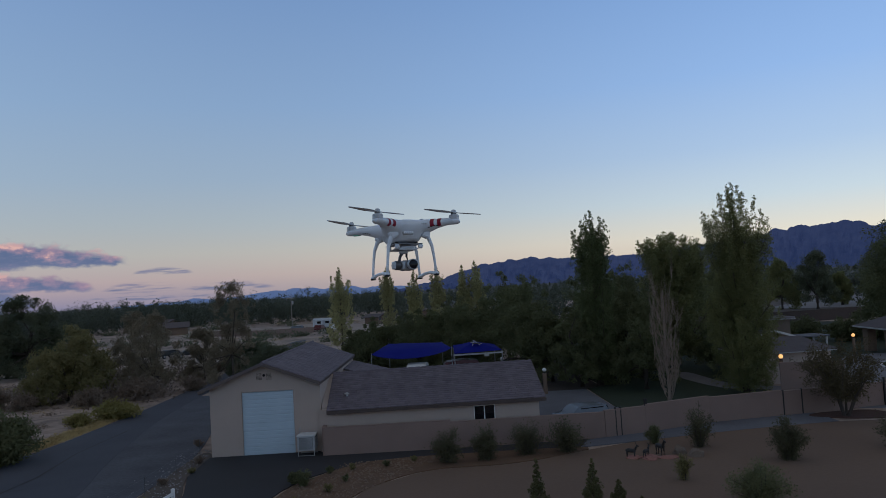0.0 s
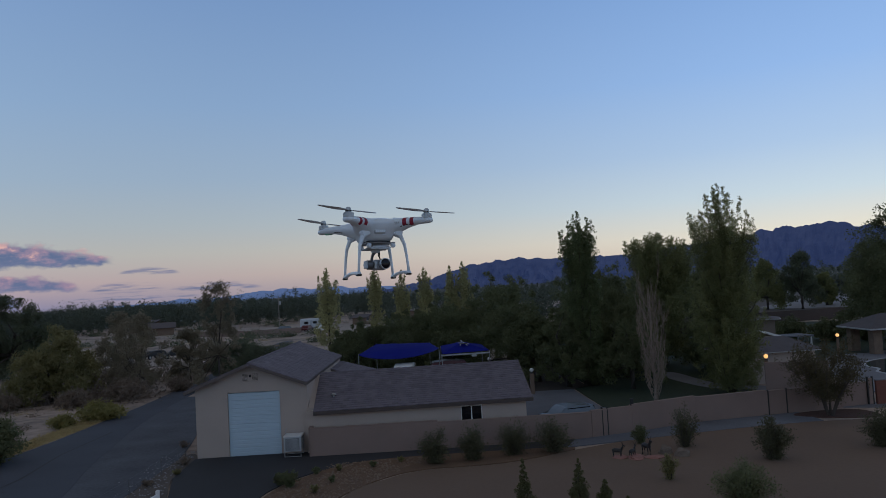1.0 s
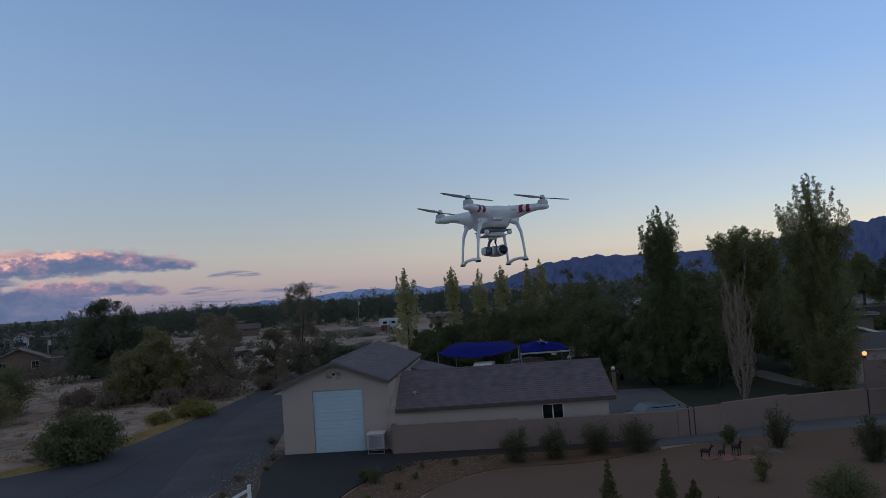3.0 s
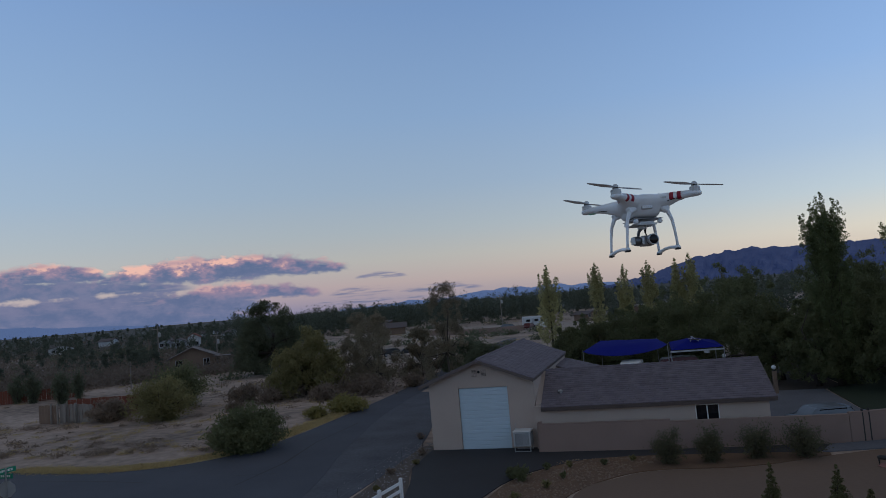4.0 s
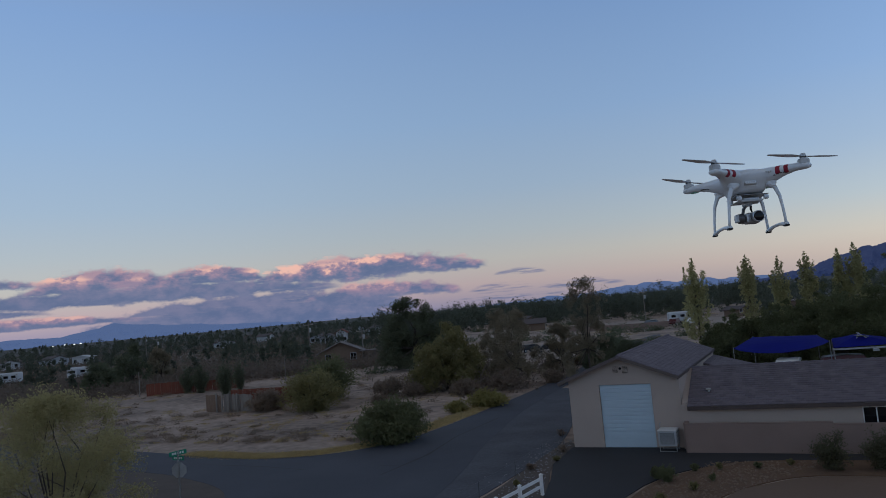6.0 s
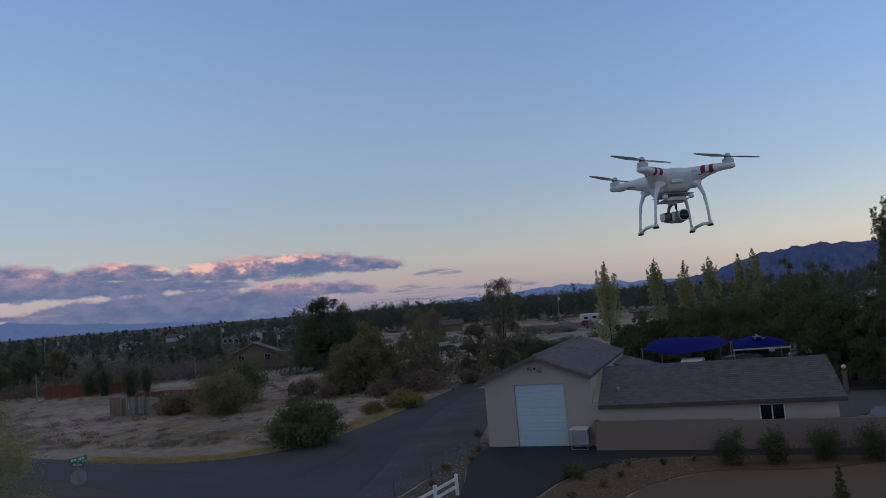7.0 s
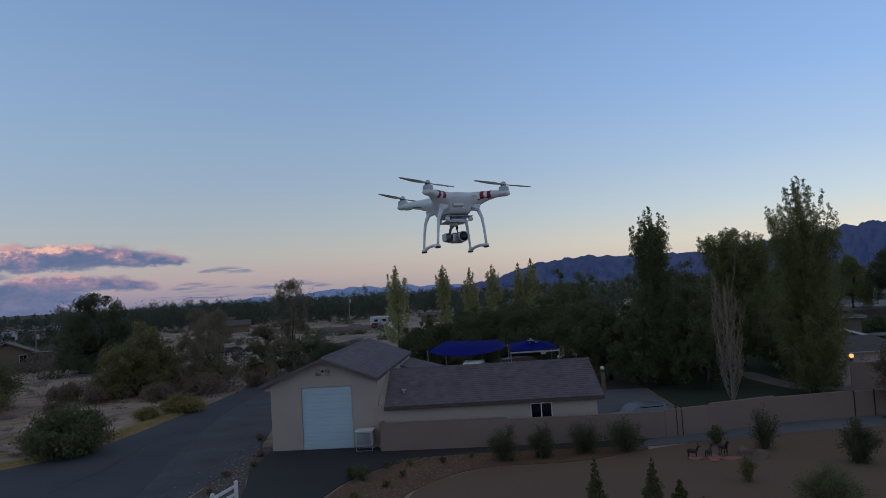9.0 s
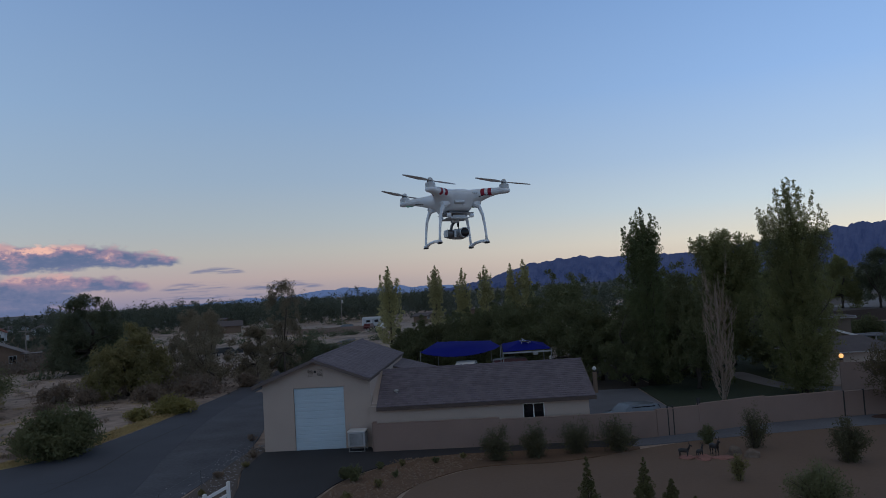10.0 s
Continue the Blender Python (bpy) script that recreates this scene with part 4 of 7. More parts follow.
def scatter_scrub():
    """Uncounted low scrub and weeds over the open desert lots."""
    rng = np.random.default_rng(5)
    for name, lab, mat, n, size, spread, hh in (("desert_scrub", "scattered grey desert scrub on bare ground", LEAF_GREY, 900, 0.07, 1.0, 0.42), ("dry_weeds", "scattered dry yellowish weeds on bare ground", DRYGRASS, 560, 0.05, 1.0, 0.16), ("green_scrub", "scattered dull green desert scrub", LEAF_BLACK, 240, 0.22, 1.6, 1.0)):
        pts = []
        while len(pts) < n:
            y = 46 + 260 * rng.random() ** 1.8
            x = -24 - (y * 1.25) * rng.random() + (0 if y < 90 else 14)
            if x > -26 and y < 75:
                continue
            if name == "green_scrub" and y < 95:
                continue
            if noise.noise((x * 0.04, y * 0.04, 9.0)) < -0.15:
                continue
            pts.append((x, y, (0.35 + 0.8 * rng.random()) * (0.7 + y / 110)))
        P = []
        for x, y, s in pts:
            k = int(92 * min(2.6, s))
            d = rng.normal(size=(k, 3)) * (spread * 0.33 * s, spread * 0.33 * s, hh * 0.3 * s)
            d[:, 2] = np.abs(d[:, 2]) + 0.05
            P.append(d + (x, y, 0))
        tagged(new(name, leaf_mesh(name, np.concatenate(P), size, mat, rng, 2.0)), lab, "scrub", kind="stuff")
    # a low brown brush cover over the far plain, and bare thickets nearer by
    n = 11000
    r = 125 + 600 * rng.random(n) ** 1.7
    a = np.radians(rng.uniform(-63, -25, n))
    c = np.stack([r * np.sin(a), r * np.cos(a), 0.3 + 0.7 * rng.random(n)], 1)
    P = (c[:, None, :] + rng.normal(size=(n, 9, 3)) * np.array([1.7, 1.7, 0.45])).reshape(-1, 3)
    P[:, 2] = np.abs(P[:, 2])
    tagged(new("plain_brush", leaf_mesh("plain_brush", P, 0.32, LEAF_BROWN, rng, 1.5)), "low brown brush over the far plain", "scrub", kind="stuff")
    n = 420
    r = 118 + 80 * rng.random(n)
    a = np.radians(rng.uniform(-62, -22, n))
    c = np.stack([r * np.sin(a), r * np.cos(a), np.zeros(n)], 1)
    keep = np.array([noise.noise((p[0] * 0.03, p[1] * 0.03, 2.0)) > -0.05 for p in c]) & ~((c[:, 0] > -86) & (c[:, 0] < -55) & (c[:, 1] < 104))
    near = np.array([(rng.uniform(-39, -21), rng.uniform(68, 98), 0) for _ in range(70)])
    c = np.concatenate([c[keep], near])
    n = len(c)
    d = rng.normal(size=(n, 130, 3)) * np.array([1.1, 1.1, 0.7])
    d[:, :, 2] = np.abs(d[:, :, 2]) * rng.uniform(0.6, 1.5, (n, 1))
    tagged(new("brown_thicket", leaf_mesh("brown_thicket", (c[:, None, :] + d).reshape(-1, 3), 0.15, LEAF_BROWN, rng, 1.9)), "bare brown thickets on the desert lots", "scrub", kind="stuff")
    # the grass strip at the road edge
    P = []
    rim = [(-38, 41.8), (-33, 41.0), (-30.4, 40.9), (-27.2, 41.9), (-25.0, 44.1), (-23.4, 48.7), (-22.4, 58), (-22.0, 64)]
    for (x0, y0), (x1, y1) in zip(rim, rim[1:]):
        k = int(800 * math.hypot(x1 - x0, y1 - y0))
        f = rng.random((k, 1))
        q = np.hstack([x0 + (x1 - x0) * f, y0 + (y1 - y0) * f, 0.03 + 0.08 * rng.random((k, 1))])
        q[:, :2] += rng.normal(size=(k, 2)) * 0.4 + (-0.2, 0.15)
        P.append(q)
    tagged(new("verge_grass", leaf_mesh("verge_grass", np.concatenate(P), 0.05, DRYGRASS, rng, 3.0)), "dry yellow grass along the road edge", "grass", kind="stuff")


scatter_scrub()


def far_woods():
    """Belts of distant trees that close the plain."""
    rng = np.random.default_rng(8)
    belts = [("far_trees_west", "dark distant tree belt across the plain", -64, -12, 330, 700, 640, 7.5, 0.4), ("far_trees_north", "dark distant tree belt below the mountains", -14, 14, 275, 640, 420, 8.6, 0.34),
             ("far_trees_east", "dark distant tree belt below the mountains", 10, 50, 160, 620, 340, 9.4, 0.34), ("mid_trees_west", "dusty trees scattered between far houses", -62, -23, 140, 330, 260, 4.8, 0.3), ("far_trees_horizon", "hazy tree line at the edge of the plain", -70, 60, 700, 1900, 380, 8.5, 0.8), ("far_trees_middle", "dark distant trees behind the dirt yards", -28, 1, 240, 420, 520, 10.0, 0.42), ("far_trees_yard", "dark trees beyond the far road", 24, 50, 215, 330, 110, 9.0, 0.3), ("mid_trees_north", "dark trees beyond the dirt yards", 0.5, 21, 112, 190, 64, 7.0, 0.3)]
    for name, lab, a0, a1, r0, r1, n, h, leaf in belts:
        P = []
        for i in range(n):
            a = radians(rng.uniform(a0, a1))
            r = r0 + (r1 - r0) * rng.random() ** 0.8
            hh = h * rng.uniform(0.55, 1.12) * (1.0 if rng.random() > 0.08 else 1.25)
            w = hh * rng.uniform(0.30, 0.52)
            cl = dome_clumps(int(rng.integers(1e6)), w * 1.1, w * 1.1, hh, 0.4, 12, w * 0.36)
            k = int(330 * (330 / r) ** 0.5) if r < 700 else 120
            P.append(cloud(rng, [(x, y, z, q * 0.8) for x, y, z, q in cl], k, 0.8, 3) + (r * math.sin(a), r * math.cos(a), 0))
        P = np.concatenate(P)
        s = leaf * (0.95 if r0 > 200 else 0.9) if r0 < 700 else leaf * 1.7
        tagged(new(name, leaf_mesh(name, P, s, LEAF_FAR, rng, 1.05)), lab, "woods", kind="stuff")


far_woods()


# ---------------------------------------------------------------- mountains
def range_of(name, label, crest, r, mat, seed, rough=0.15):
    """A ridge along azimuths (degrees) with crest elevations (degrees) at range r, with spurs running down to the plain."""
    fine = []
    for (a0, e0), (a1, e1) in zip(crest, crest[1:]):
        k = max(2, int((a1 - a0) / 0.12))
        for i in range(k):
            f = i / k
            a = a0 + (a1 - a0) * f
            e = e0 + (e1 - e0) * f
            fine.append((a, e + rough * (noise.noise((a * 1.3, seed, 0)) + 0.5 * noise.noise((a * 4.1, seed, 3)) + 0.22 * noise.noise((a * 11, seed, 5))) * min(1, e * 1.5)))
    fine.append(crest[-1])
    vs, rows = [], 14
    for a, e in fine:
        for j in range(rows):
            f = j / (rows - 1)
            spur = noise.noise((a * 1.6 + f * 1.3, f * 2.5, seed + 9)) * 0.5 + noise.noise((a * 4.0 - f * 2.2, f * 4.0, seed + 2)) * 0.25
            rr = r * (1 - 0.10 * (1 - f) - 0.06 * spur * (1 - f) * f * 4)
            z = 8.8 + r * math.tan(radians(e)) * f ** (1.2) - 25 * (1 - f)
            vs.append((rr * math.sin(radians(a)), rr * math.cos(radians(a)), z))
    fs = [(i * rows + j, (i + 1) * rows + j, (i + 1) * rows + j + 1, i * rows + j + 1) for i in range(len(fine) - 1) for j in range(rows - 1)]
    tagged(new(name, mesh_from(name, vs, fs, mat, False)), label, "mountain range", kind="structure")


range_of("backdrop_mountains_east", "dark mountain range tinted by a blue haze glow, under the sunset",
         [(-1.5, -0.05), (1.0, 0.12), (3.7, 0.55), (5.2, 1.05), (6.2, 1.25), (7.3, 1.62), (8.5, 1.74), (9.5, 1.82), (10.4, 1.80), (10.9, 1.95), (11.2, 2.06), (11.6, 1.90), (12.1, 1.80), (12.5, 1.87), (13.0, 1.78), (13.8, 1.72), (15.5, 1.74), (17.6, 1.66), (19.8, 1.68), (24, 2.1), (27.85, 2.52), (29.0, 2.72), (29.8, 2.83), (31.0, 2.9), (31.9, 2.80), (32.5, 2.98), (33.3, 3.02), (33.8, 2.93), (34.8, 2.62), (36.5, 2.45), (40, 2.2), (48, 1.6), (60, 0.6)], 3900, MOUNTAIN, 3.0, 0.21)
range_of("backdrop_mountains_north", "far mountain range paled by a blue haze glow", [(-20, -0.05), (-15.5, 0.1), (-14.6, 0.28), (-13.3, 0.12), (-11.5, 0.2), (-9.8, 0.42), (-8.2, 0.52), (-6.5, 0.62), (-5, 0.42), (-3.4, 0.6), (-2.0, 0.36), (0, 0.4), (3, 0.2), (6, 0.0)], 4300, FARMOUNT, 6.0, 0.14)
range_of("backdrop_mountains_west", "far mountains paled by a blue haze glow, under the clouds", [(-75, 0.5), (-62, 0.4), (-53, 0.5), (-50.5, 0.42), (-48.6, 0.72), (-47.0, 1.1), (-45.8, 0.88), (-44.5, 0.8), (-43.4, 0.62), (-41.5, 0.56), (-40, 0.36), (-37, 0.22), (-33, -0.05)], 4300, FARMOUNT, 8.0, 0.06)


# ---------------------------------------------------------------- the hovering quadcopter
DRONE = pose(0.056, 2.085, 9.0275, -3.2, 1.2, 20.8)       # x: across the nose, y: towards the tail
SHELL = material("white_drone_shell", (0.79, 0.86, 0.91), (0.75, 0.82, 0.87), 0.28, scale=6, fine=200, bump=0.01, vary=0.0, specular=0.5)
SHELL_GREY = material("light_grey_plastic", (0.56, 0.60, 0.62), (0.50, 0.54, 0.56), 0.45, scale=8, fine=200, bump=0.02, vary=0.0)
ALU = material("brushed_aluminium", (0.52, 0.54, 0.56), (0.38, 0.40, 0.42), 0.32, 0.6, scale=30, fine=300, bump=0.02, vary=0.0)
RUBBER = material("black_rubber", (0.02, 0.02, 0.022), rough=0.7, bump=0.02)
RED = material("red_stripe", (0.32, 0.018, 0.045), (0.27, 0.014, 0.036), 0.4, bump=0.0, vary=0.0)
LENSGLASS = material("lens_glass", (0.006, 0.006, 0.010), rough=0.12, bump=0, specular=0.3)
PROP = material("pale_grey_propeller_plastic", (0.66, 0.68, 0.70), (0.60, 0.62, 0.64), 0.4, bump=0.0)
IRONGREY = material("dark_silver_metal", (0.16, 0.165, 0.175), (0.11, 0.115, 0.12), 0.4, 0.7, bump=0.0, vary=0.0)
LED_GREEN = material("green_led_cover", (0.25, 0.62, 0.45), rough=0.3, bump=0)


def loft(bm, rings):
    vs = [[bm.verts.new(p) for p in r] for r in rings]
    n = len(vs[0])
    for a, b in zip(vs, vs[1:]):
        for k in range(n):
            bm.faces.new((a[k], a[(k + 1) % n], b[(k + 1) % n], b[k]))
    bm.faces.new(vs[0][::-1])
    bm.faces.new(vs[-1])


def ellipse_ring(center, across, up, w, top, bottom, seg=20, sharp=0.8):
    """A rounded section, with its own height above and depth below the centre."""
    out = []
    for k in range(seg):
        t = 2 * math.pi * k / seg
        c, s = math.cos(t), math.sin(t)
        c = math.copysign(abs(c) ** sharp, c)
        s = math.copysign(abs(s) ** sharp, s)
        out.append(Vector(center) + Vector(across) * (w * c) + Vector(up) * ((top if s > 0 else bottom) * s))
    return out


def drone():
    d = thing("quadcopter", "white camera quadcopter with red arm stripes, hovering in the air", "drone", DRONE)
    up = (0, 0, 1)
    bm = bmesh.new()
    # belly and back of the hull, stacked rounded outlines
    prof = [(-0.0385, 0.026, 0.034), (-0.0375, 0.037, 0.052), (-0.032, 0.043, 0.064), (-0.020, 0.048, 0.072), (-0.006, 0.055, 0.082), (0.007, 0.060, 0.086), (0.017, 0.055, 0.076), (0.023, 0.040, 0.056), (0.026, 0.022, 0.030)]
    rings = []
    for z, a, b in prof:
        rings.append([Vector((a * math.copysign(abs(math.cos(t)) ** 0.8, math.cos(t)), b * math.copysign(abs(math.sin(t)) ** 0.8, math.sin(t)), z)) for t in (2 * math.pi * k / 32 for k in range(32))])
    loft(bm, rings)
    # four arms that flow out of the hull and end in round motor pods
    for sx in (-1, 1):
        for sy in (-1, 1):
            u = Vector((sx, sy, 0)).normalized()
            side = Vector((-u.y, u.x, 0))
            rings = []
            for r, w, t, b, z in ((0.015, 0.055, 0.022, 0.030, 0.002), (0.05, 0.046, 0.021, 0.028, 0.003), (0.085, 0.031, 0.016, 0.022, 0.007), (0.115, 0.0215, 0.0125, 0.0150, 0.0095), (0.14, 0.0165, 0.0105, 0.0110, 0.0105), (0.16, 0.0150, 0.0095, 0.0100, 0.0105), (0.178, 0.0165, 0.009, 0.0100, 0.0100), (0.190, 0.0120, 0.006, 0.0075, 0.009), (0.1945, 0.005, 0.003, 0.004, 0.009)):
                rings.append(ellipse_ring(u * (r * 0.905) + Vector((0, 0, z)), side, up, w, t, b, 24, 0.9))
            loft(bm, rings)
    shell = part("shell", bm, SHELL, d, "glossy white plastic hull with four arms", smooth=True)
    rm = shell.modifiers.new("blend", "REMESH")
    rm.mode, rm.voxel_size, rm.use_smooth_shade = "VOXEL", 0.0032, True
    sm = shell.modifiers.new("soft", "SMOOTH")
    sm.factor, sm.iterations = 0.5, 7
    # stripes on the two front arms
    for sx, sy in ((-1, -1), (1, -1)):
        u = Vector((sx, sy, 0)).normalized()
        side = Vector((-u.y, u.x, 0))
        for r0, r1 in ((0.1050, 0.1165), (0.1265, 0.1375)):
            bm = bmesh.new()
            rings = []
            for r in [r0 + (r1 - r0) * q / 4 for q in range(5)]:
                f = (r - 0.085) / 0.03 if r < 0.115 else 1 + (r - 0.115) / 0.025
                w = 0.031 - 0.0095 * min(f, 1) - 0.005 * max(0, f - 1)
                t = 0.016 - 0.0035 * min(f, 1) - 0.002 * max(0, f - 1)
                b = 0.022 - 0.007 * min(f, 1) - 0.004 * max(0, f - 1)
                z = 0.007 + 0.0025 * min(f, 1) + 0.001 * max(0, f - 1)
                lift = 0.0008
                full = ellipse_ring(u * (r * 0.905) + Vector((0, 0, z)), side, up, w + lift, t + lift, b + lift, 40, 0.9)
                rings.append(full)
            loops = [[bm.verts.new(p) for p in ring] for ring in rings]
            for lo, hi in zip(loops, loops[1:]):
                for k in range(40):
                    if max(rings[0][k].z, rings[0][(k + 1) % 40].z) > -0.0020:
                        bm.faces.new((lo[k], lo[(k + 1) % 40], hi[(k + 1) % 40], hi[k]))
            bmesh.ops.delete(bm, geom=[v for v in bm.verts if not v.link_faces], context="VERTS")
            st = part("stripe", bm, RED, d, "red arm stripe", smooth=True)
            hug = st.modifiers.new("hug", "SHRINKWRAP")
            hug.target, hug.wrap_method, hug.wrap_mode, hug.offset = shell, "NEAREST_SURFACEPOINT", "ABOVE_SURFACE", 0.0005
    # motors and propellers at rest
    turns = {(-1, -1): 28, (1, -1): 18, (-1, 1): 34, (1, 1): 66}
    for (sx, sy), turn in turns.items():
        x, y = 0.1120 * sx, 0.1120 * sy
        mt = part("motor", lathe([(0.0135, 0.010), (0.0142, 0.013), (0.0142, 0.0235), (0.0132, 0.0265), (0.0125, 0.027), (0.006, 0.028), (0.004, 0.031)], 24, pose(x, y, 0)), SHELL_GREY, d, "pale grey brushless motor", smooth=False)
        part("motor_ring", lathe([(0.0146, 0.0120), (0.0146, 0.0145)], 24, pose(x, y, 0)), ALU, mt)
        pr = part("propeller_hub", lathe([(0.0065, 0.0280), (0.0078, 0.0295), (0.0078, 0.0350), (0.0068, 0.0388), (0.0042, 0.0415), (0.001, 0.0422)], 20, pose(x, y, 0)), SHELL_GREY, d, smooth=True)
        part("hub_band", lathe([(0.0080, 0.0300), (0.0080, 0.0320)], 18, pose(x, y, 0)), RUBBER, pr)
        for s in (0, 180):
            bm = bmesh.new()
            rings = []
            for r, c, pitch, z in ((0.006, 0.009, 6, 0), (0.02, 0.014, 7, 0), (0.045, 0.021, 6, 0.0005), (0.075, 0.018, 4, 0.001), (0.1, 0.014, 3, 0.0015), (0.116, 0.009, 2, 0.002), (0.1195, 0.004, 2, 0.002)):
                a = radians(pitch)
                cd = Vector((0, math.cos(a), math.sin(a)))
                ud = Vector((0, -math.sin(a), math.cos(a)))
                rings.append(ellipse_ring((r * 0.905, 0, 0.0338 + z), cd, ud, c / 2, 0.0011, 0.0011, 10, 1.0))
            loft(bm, rings)
            part("blade", mesh_bm("blade", bm, PROP, True), PROP, pr, "grey propeller blade at rest", at=pose(x, y, 0, 0, 0, turn + s))
    # landing gear: two hoops, each with two legs and a skid
    for s in (-1, 1):
        g = None
        for y in (-0.058, 0.058):
            pts = [(0.044 * s, y * 0.9, -0.014), (0.056 * s, y * 0.95, -0.028), (0.065 * s, y * 0.98, -0.052), (0.069 * s, y, -0.083), (0.0715 * s, y, -0.110), (0.0725 * s, y, -0.127)]
            rad = [0.0090, 0.0068, 0.0052, 0.0043, 0.0040, 0.0044]
            bm = bmesh.new()
            add_tube(bm, pts, rad, 12, True, 0.85)
            o = part("landing_leg", bm, SHELL, d, "curved white landing leg", smooth=True)
            part("rubber_foot", box((0.0725 * s - 0.0058, y - 0.0075, -0.1350), (0.0725 * s + 0.0058, y + 0.0075, -0.1305), None, 0.001), RUBBER, o)
            part("leg_mount", box((-0.0125, -0.011, -0.008), (0.0125, 0.011, 0.012), pose(0.047 * s, y * 0.9, -0.020, 0, 22 * s, 0), 0.004), SHELL, o, "square white leg mount")
        bm = bmesh.new()
        add_tube(bm, [(0.0725 * s, -0.064, -0.129), (0.0725 * s, -0.055, -0.1285), (0.0725 * s, -0.02, -0.1235), (0.0725 * s, 0.02, -0.1235), (0.0725 * s, 0.055, -0.1285), (0.0725 * s, 0.064, -0.129)], [0.0052, 0.0056, 0.0042, 0.0042, 0.0056, 0.0052], 10)
        part("skid", bm, SHELL, d, smooth=True)
    # gimbal: plates, rubber dampers, arms
    part("gimbal_plate", box((-0.042, -0.050, -0.0440), (0.042, 0.030, -0.0424), None, 0.0006), ALU, d, "grey anti-vibration plate")
    for x in (-0.030, 0.030):
        part("plate_spacer", box((x - 0.004, -0.030, -0.0425), (x + 0.004, 0.012, -0.0375)), RUBBER, d)
    lp = part("gimbal_lower_plate", box((-0.036, -0.046, -0.0580), (0.030, 0.024, -0.0560), None, 0.0008), SHELL_GREY, d)
    part("mount_block", box((-0.022, -0.040, -0.0560), (0.020, 0.016, -0.0495), None, 0.0015), ALU, lp)
    part("plate_lip", box((-0.030, -0.048, -0.0615), (0.024, -0.044, -0.0560), None, 0.001), SHELL_GREY, lp)
    for x in (-0.034, 0.036):
        for y in (-0.043, 0.021):
            part("damper", lathe([(0.003, -0.0570), (0.0062, -0.0550), (0.0074, -0.0505), (0.0062, -0.0462), (0.003, -0.0440)], 14, pose(x, y, 0)), SHELL, d, "white rubber damper ball", smooth=True)
    gy = -0.012
    part("yaw_motor", lathe([(0.011, -0.0680), (0.0125, -0.0670), (0.0125, -0.0600), (0.009, -0.0580)], 20, pose(-0.004, gy, 0)), SHELL_GREY, d)
    part("gimbal_post", tube([(-0.005, gy + 0.008, -0.066), (-0.009, gy + 0.014, -0.074), (-0.011, gy + 0.018, -0.088), (-0.011, gy + 0.018, -0.100)], [0.0050, 0.0042, 0.0042, 0.0050], 10), IRONGREY, d, "dark gimbal post", smooth=True)
    part("roll_motor", lathe([(0.010, -0.008), (0.0115, -0.007), (0.0115, 0.006), (0.010, 0.007)], 20, pose(-0.011, gy + 0.018, -0.101, 90, 0, 0)), ALU, d)
    part("gimbal_side_arm", tube([(-0.011, gy + 0.012, -0.101), (-0.026, gy + 0.010, -0.101), (-0.035, gy + 0.002, -0.101), (-0.035, gy - 0.008, -0.101)], [0.006, 0.0065, 0.0065, 0.006], 10), ALU, d, smooth=True)
    part("pitch_motor", lathe([(0.0105, -0.008), (0.0130, -0.006), (0.0130, 0.006), (0.0105, 0.010)], 20, pose(-0.028, gy - 0.008, -0.102, 0, 90, 0)), IRONGREY, d, "dark silver gimbal motor")
    part("motor_end_cap", box((-0.041, gy - 0.018, -0.112), (-0.034, gy + 0.002, -0.091), None, 0.002), SHELL_GREY, d)
    cm = part("camera_body", box((-0.016, gy - 0.022, -0.1160), (0.020, gy + 0.012, -0.0885), None, 0.004), ALU, d, "silver gimbal camera")
    part("lens_barrel", lathe([(0.0132, 0.0), (0.0138, 0.004), (0.0138, 0.018), (0.0152, 0.0195), (0.0152, 0.0300), (0.0137, 0.0305)], 28, pose(0.007, gy - 0.012, -0.1020, 90, 0, 0)), ALU, cm)
    part("barrel_groove", lathe([(0.0142, 0.0), (0.0142, 0.0018)], 28, pose(0.007, gy - 0.0245, -0.1020, 90, 0, 0)), RUBBER, cm)
    part("lens", lathe([(0.0130, 0.0), (0.0130, 0.0010), (0.0100, 0.0024), (0.004, 0.0032)], 28, pose(0.007, gy - 0.0415, -0.1020, 90, 0, 0)), LENSGLASS, cm, "black camera lens", smooth=True)
    part("ribbon_cable", tube([(0.012, gy + 0.012, -0.096), (0.018, gy + 0.022, -0.088), (0.012, gy + 0.018, -0.074), (0.008, gy + 0.006, -0.066)], [0.003] * 4, 6, 0.4), RUBBER, d)
    # cooling slots on the arms that face the nose side
    for sx, sy in ((1, -1), (-1, 1)):
        u = Vector((sx, sy, 0)).normalized()
        side = Vector((-1, -1, 0)).normalized()
        for i in range(4):
            r = 0.100 + i * 0.0085
            k = (r - 0.085) / 0.03
            w, b, z = 0.031 - 0.0095 * min(k, 1) - 0.005 * max(0, k - 1), 0.022 - 0.007 * min(k, 1), 0.007 + 0.0025 * min(k, 1)
            p = u * (r * 0.905) + side * (w * 0.80) + Vector((0, 0, z - b * 0.60))
            part("cooling_slot", box((-0.0024, -0.0022, -0.0010), (0.0024, 0.0022, 0.0010), pose(p.x, p.y, p.z, 0, 0, math.degrees(math.atan2(u.y, u.x))), 0.0003), RUBBER, d, "dark cooling slot")
    # nose badge with worn lettering shown as plain bars
    at = pose(-0.012, -0.0738, -0.0170, -12, 0, -4)
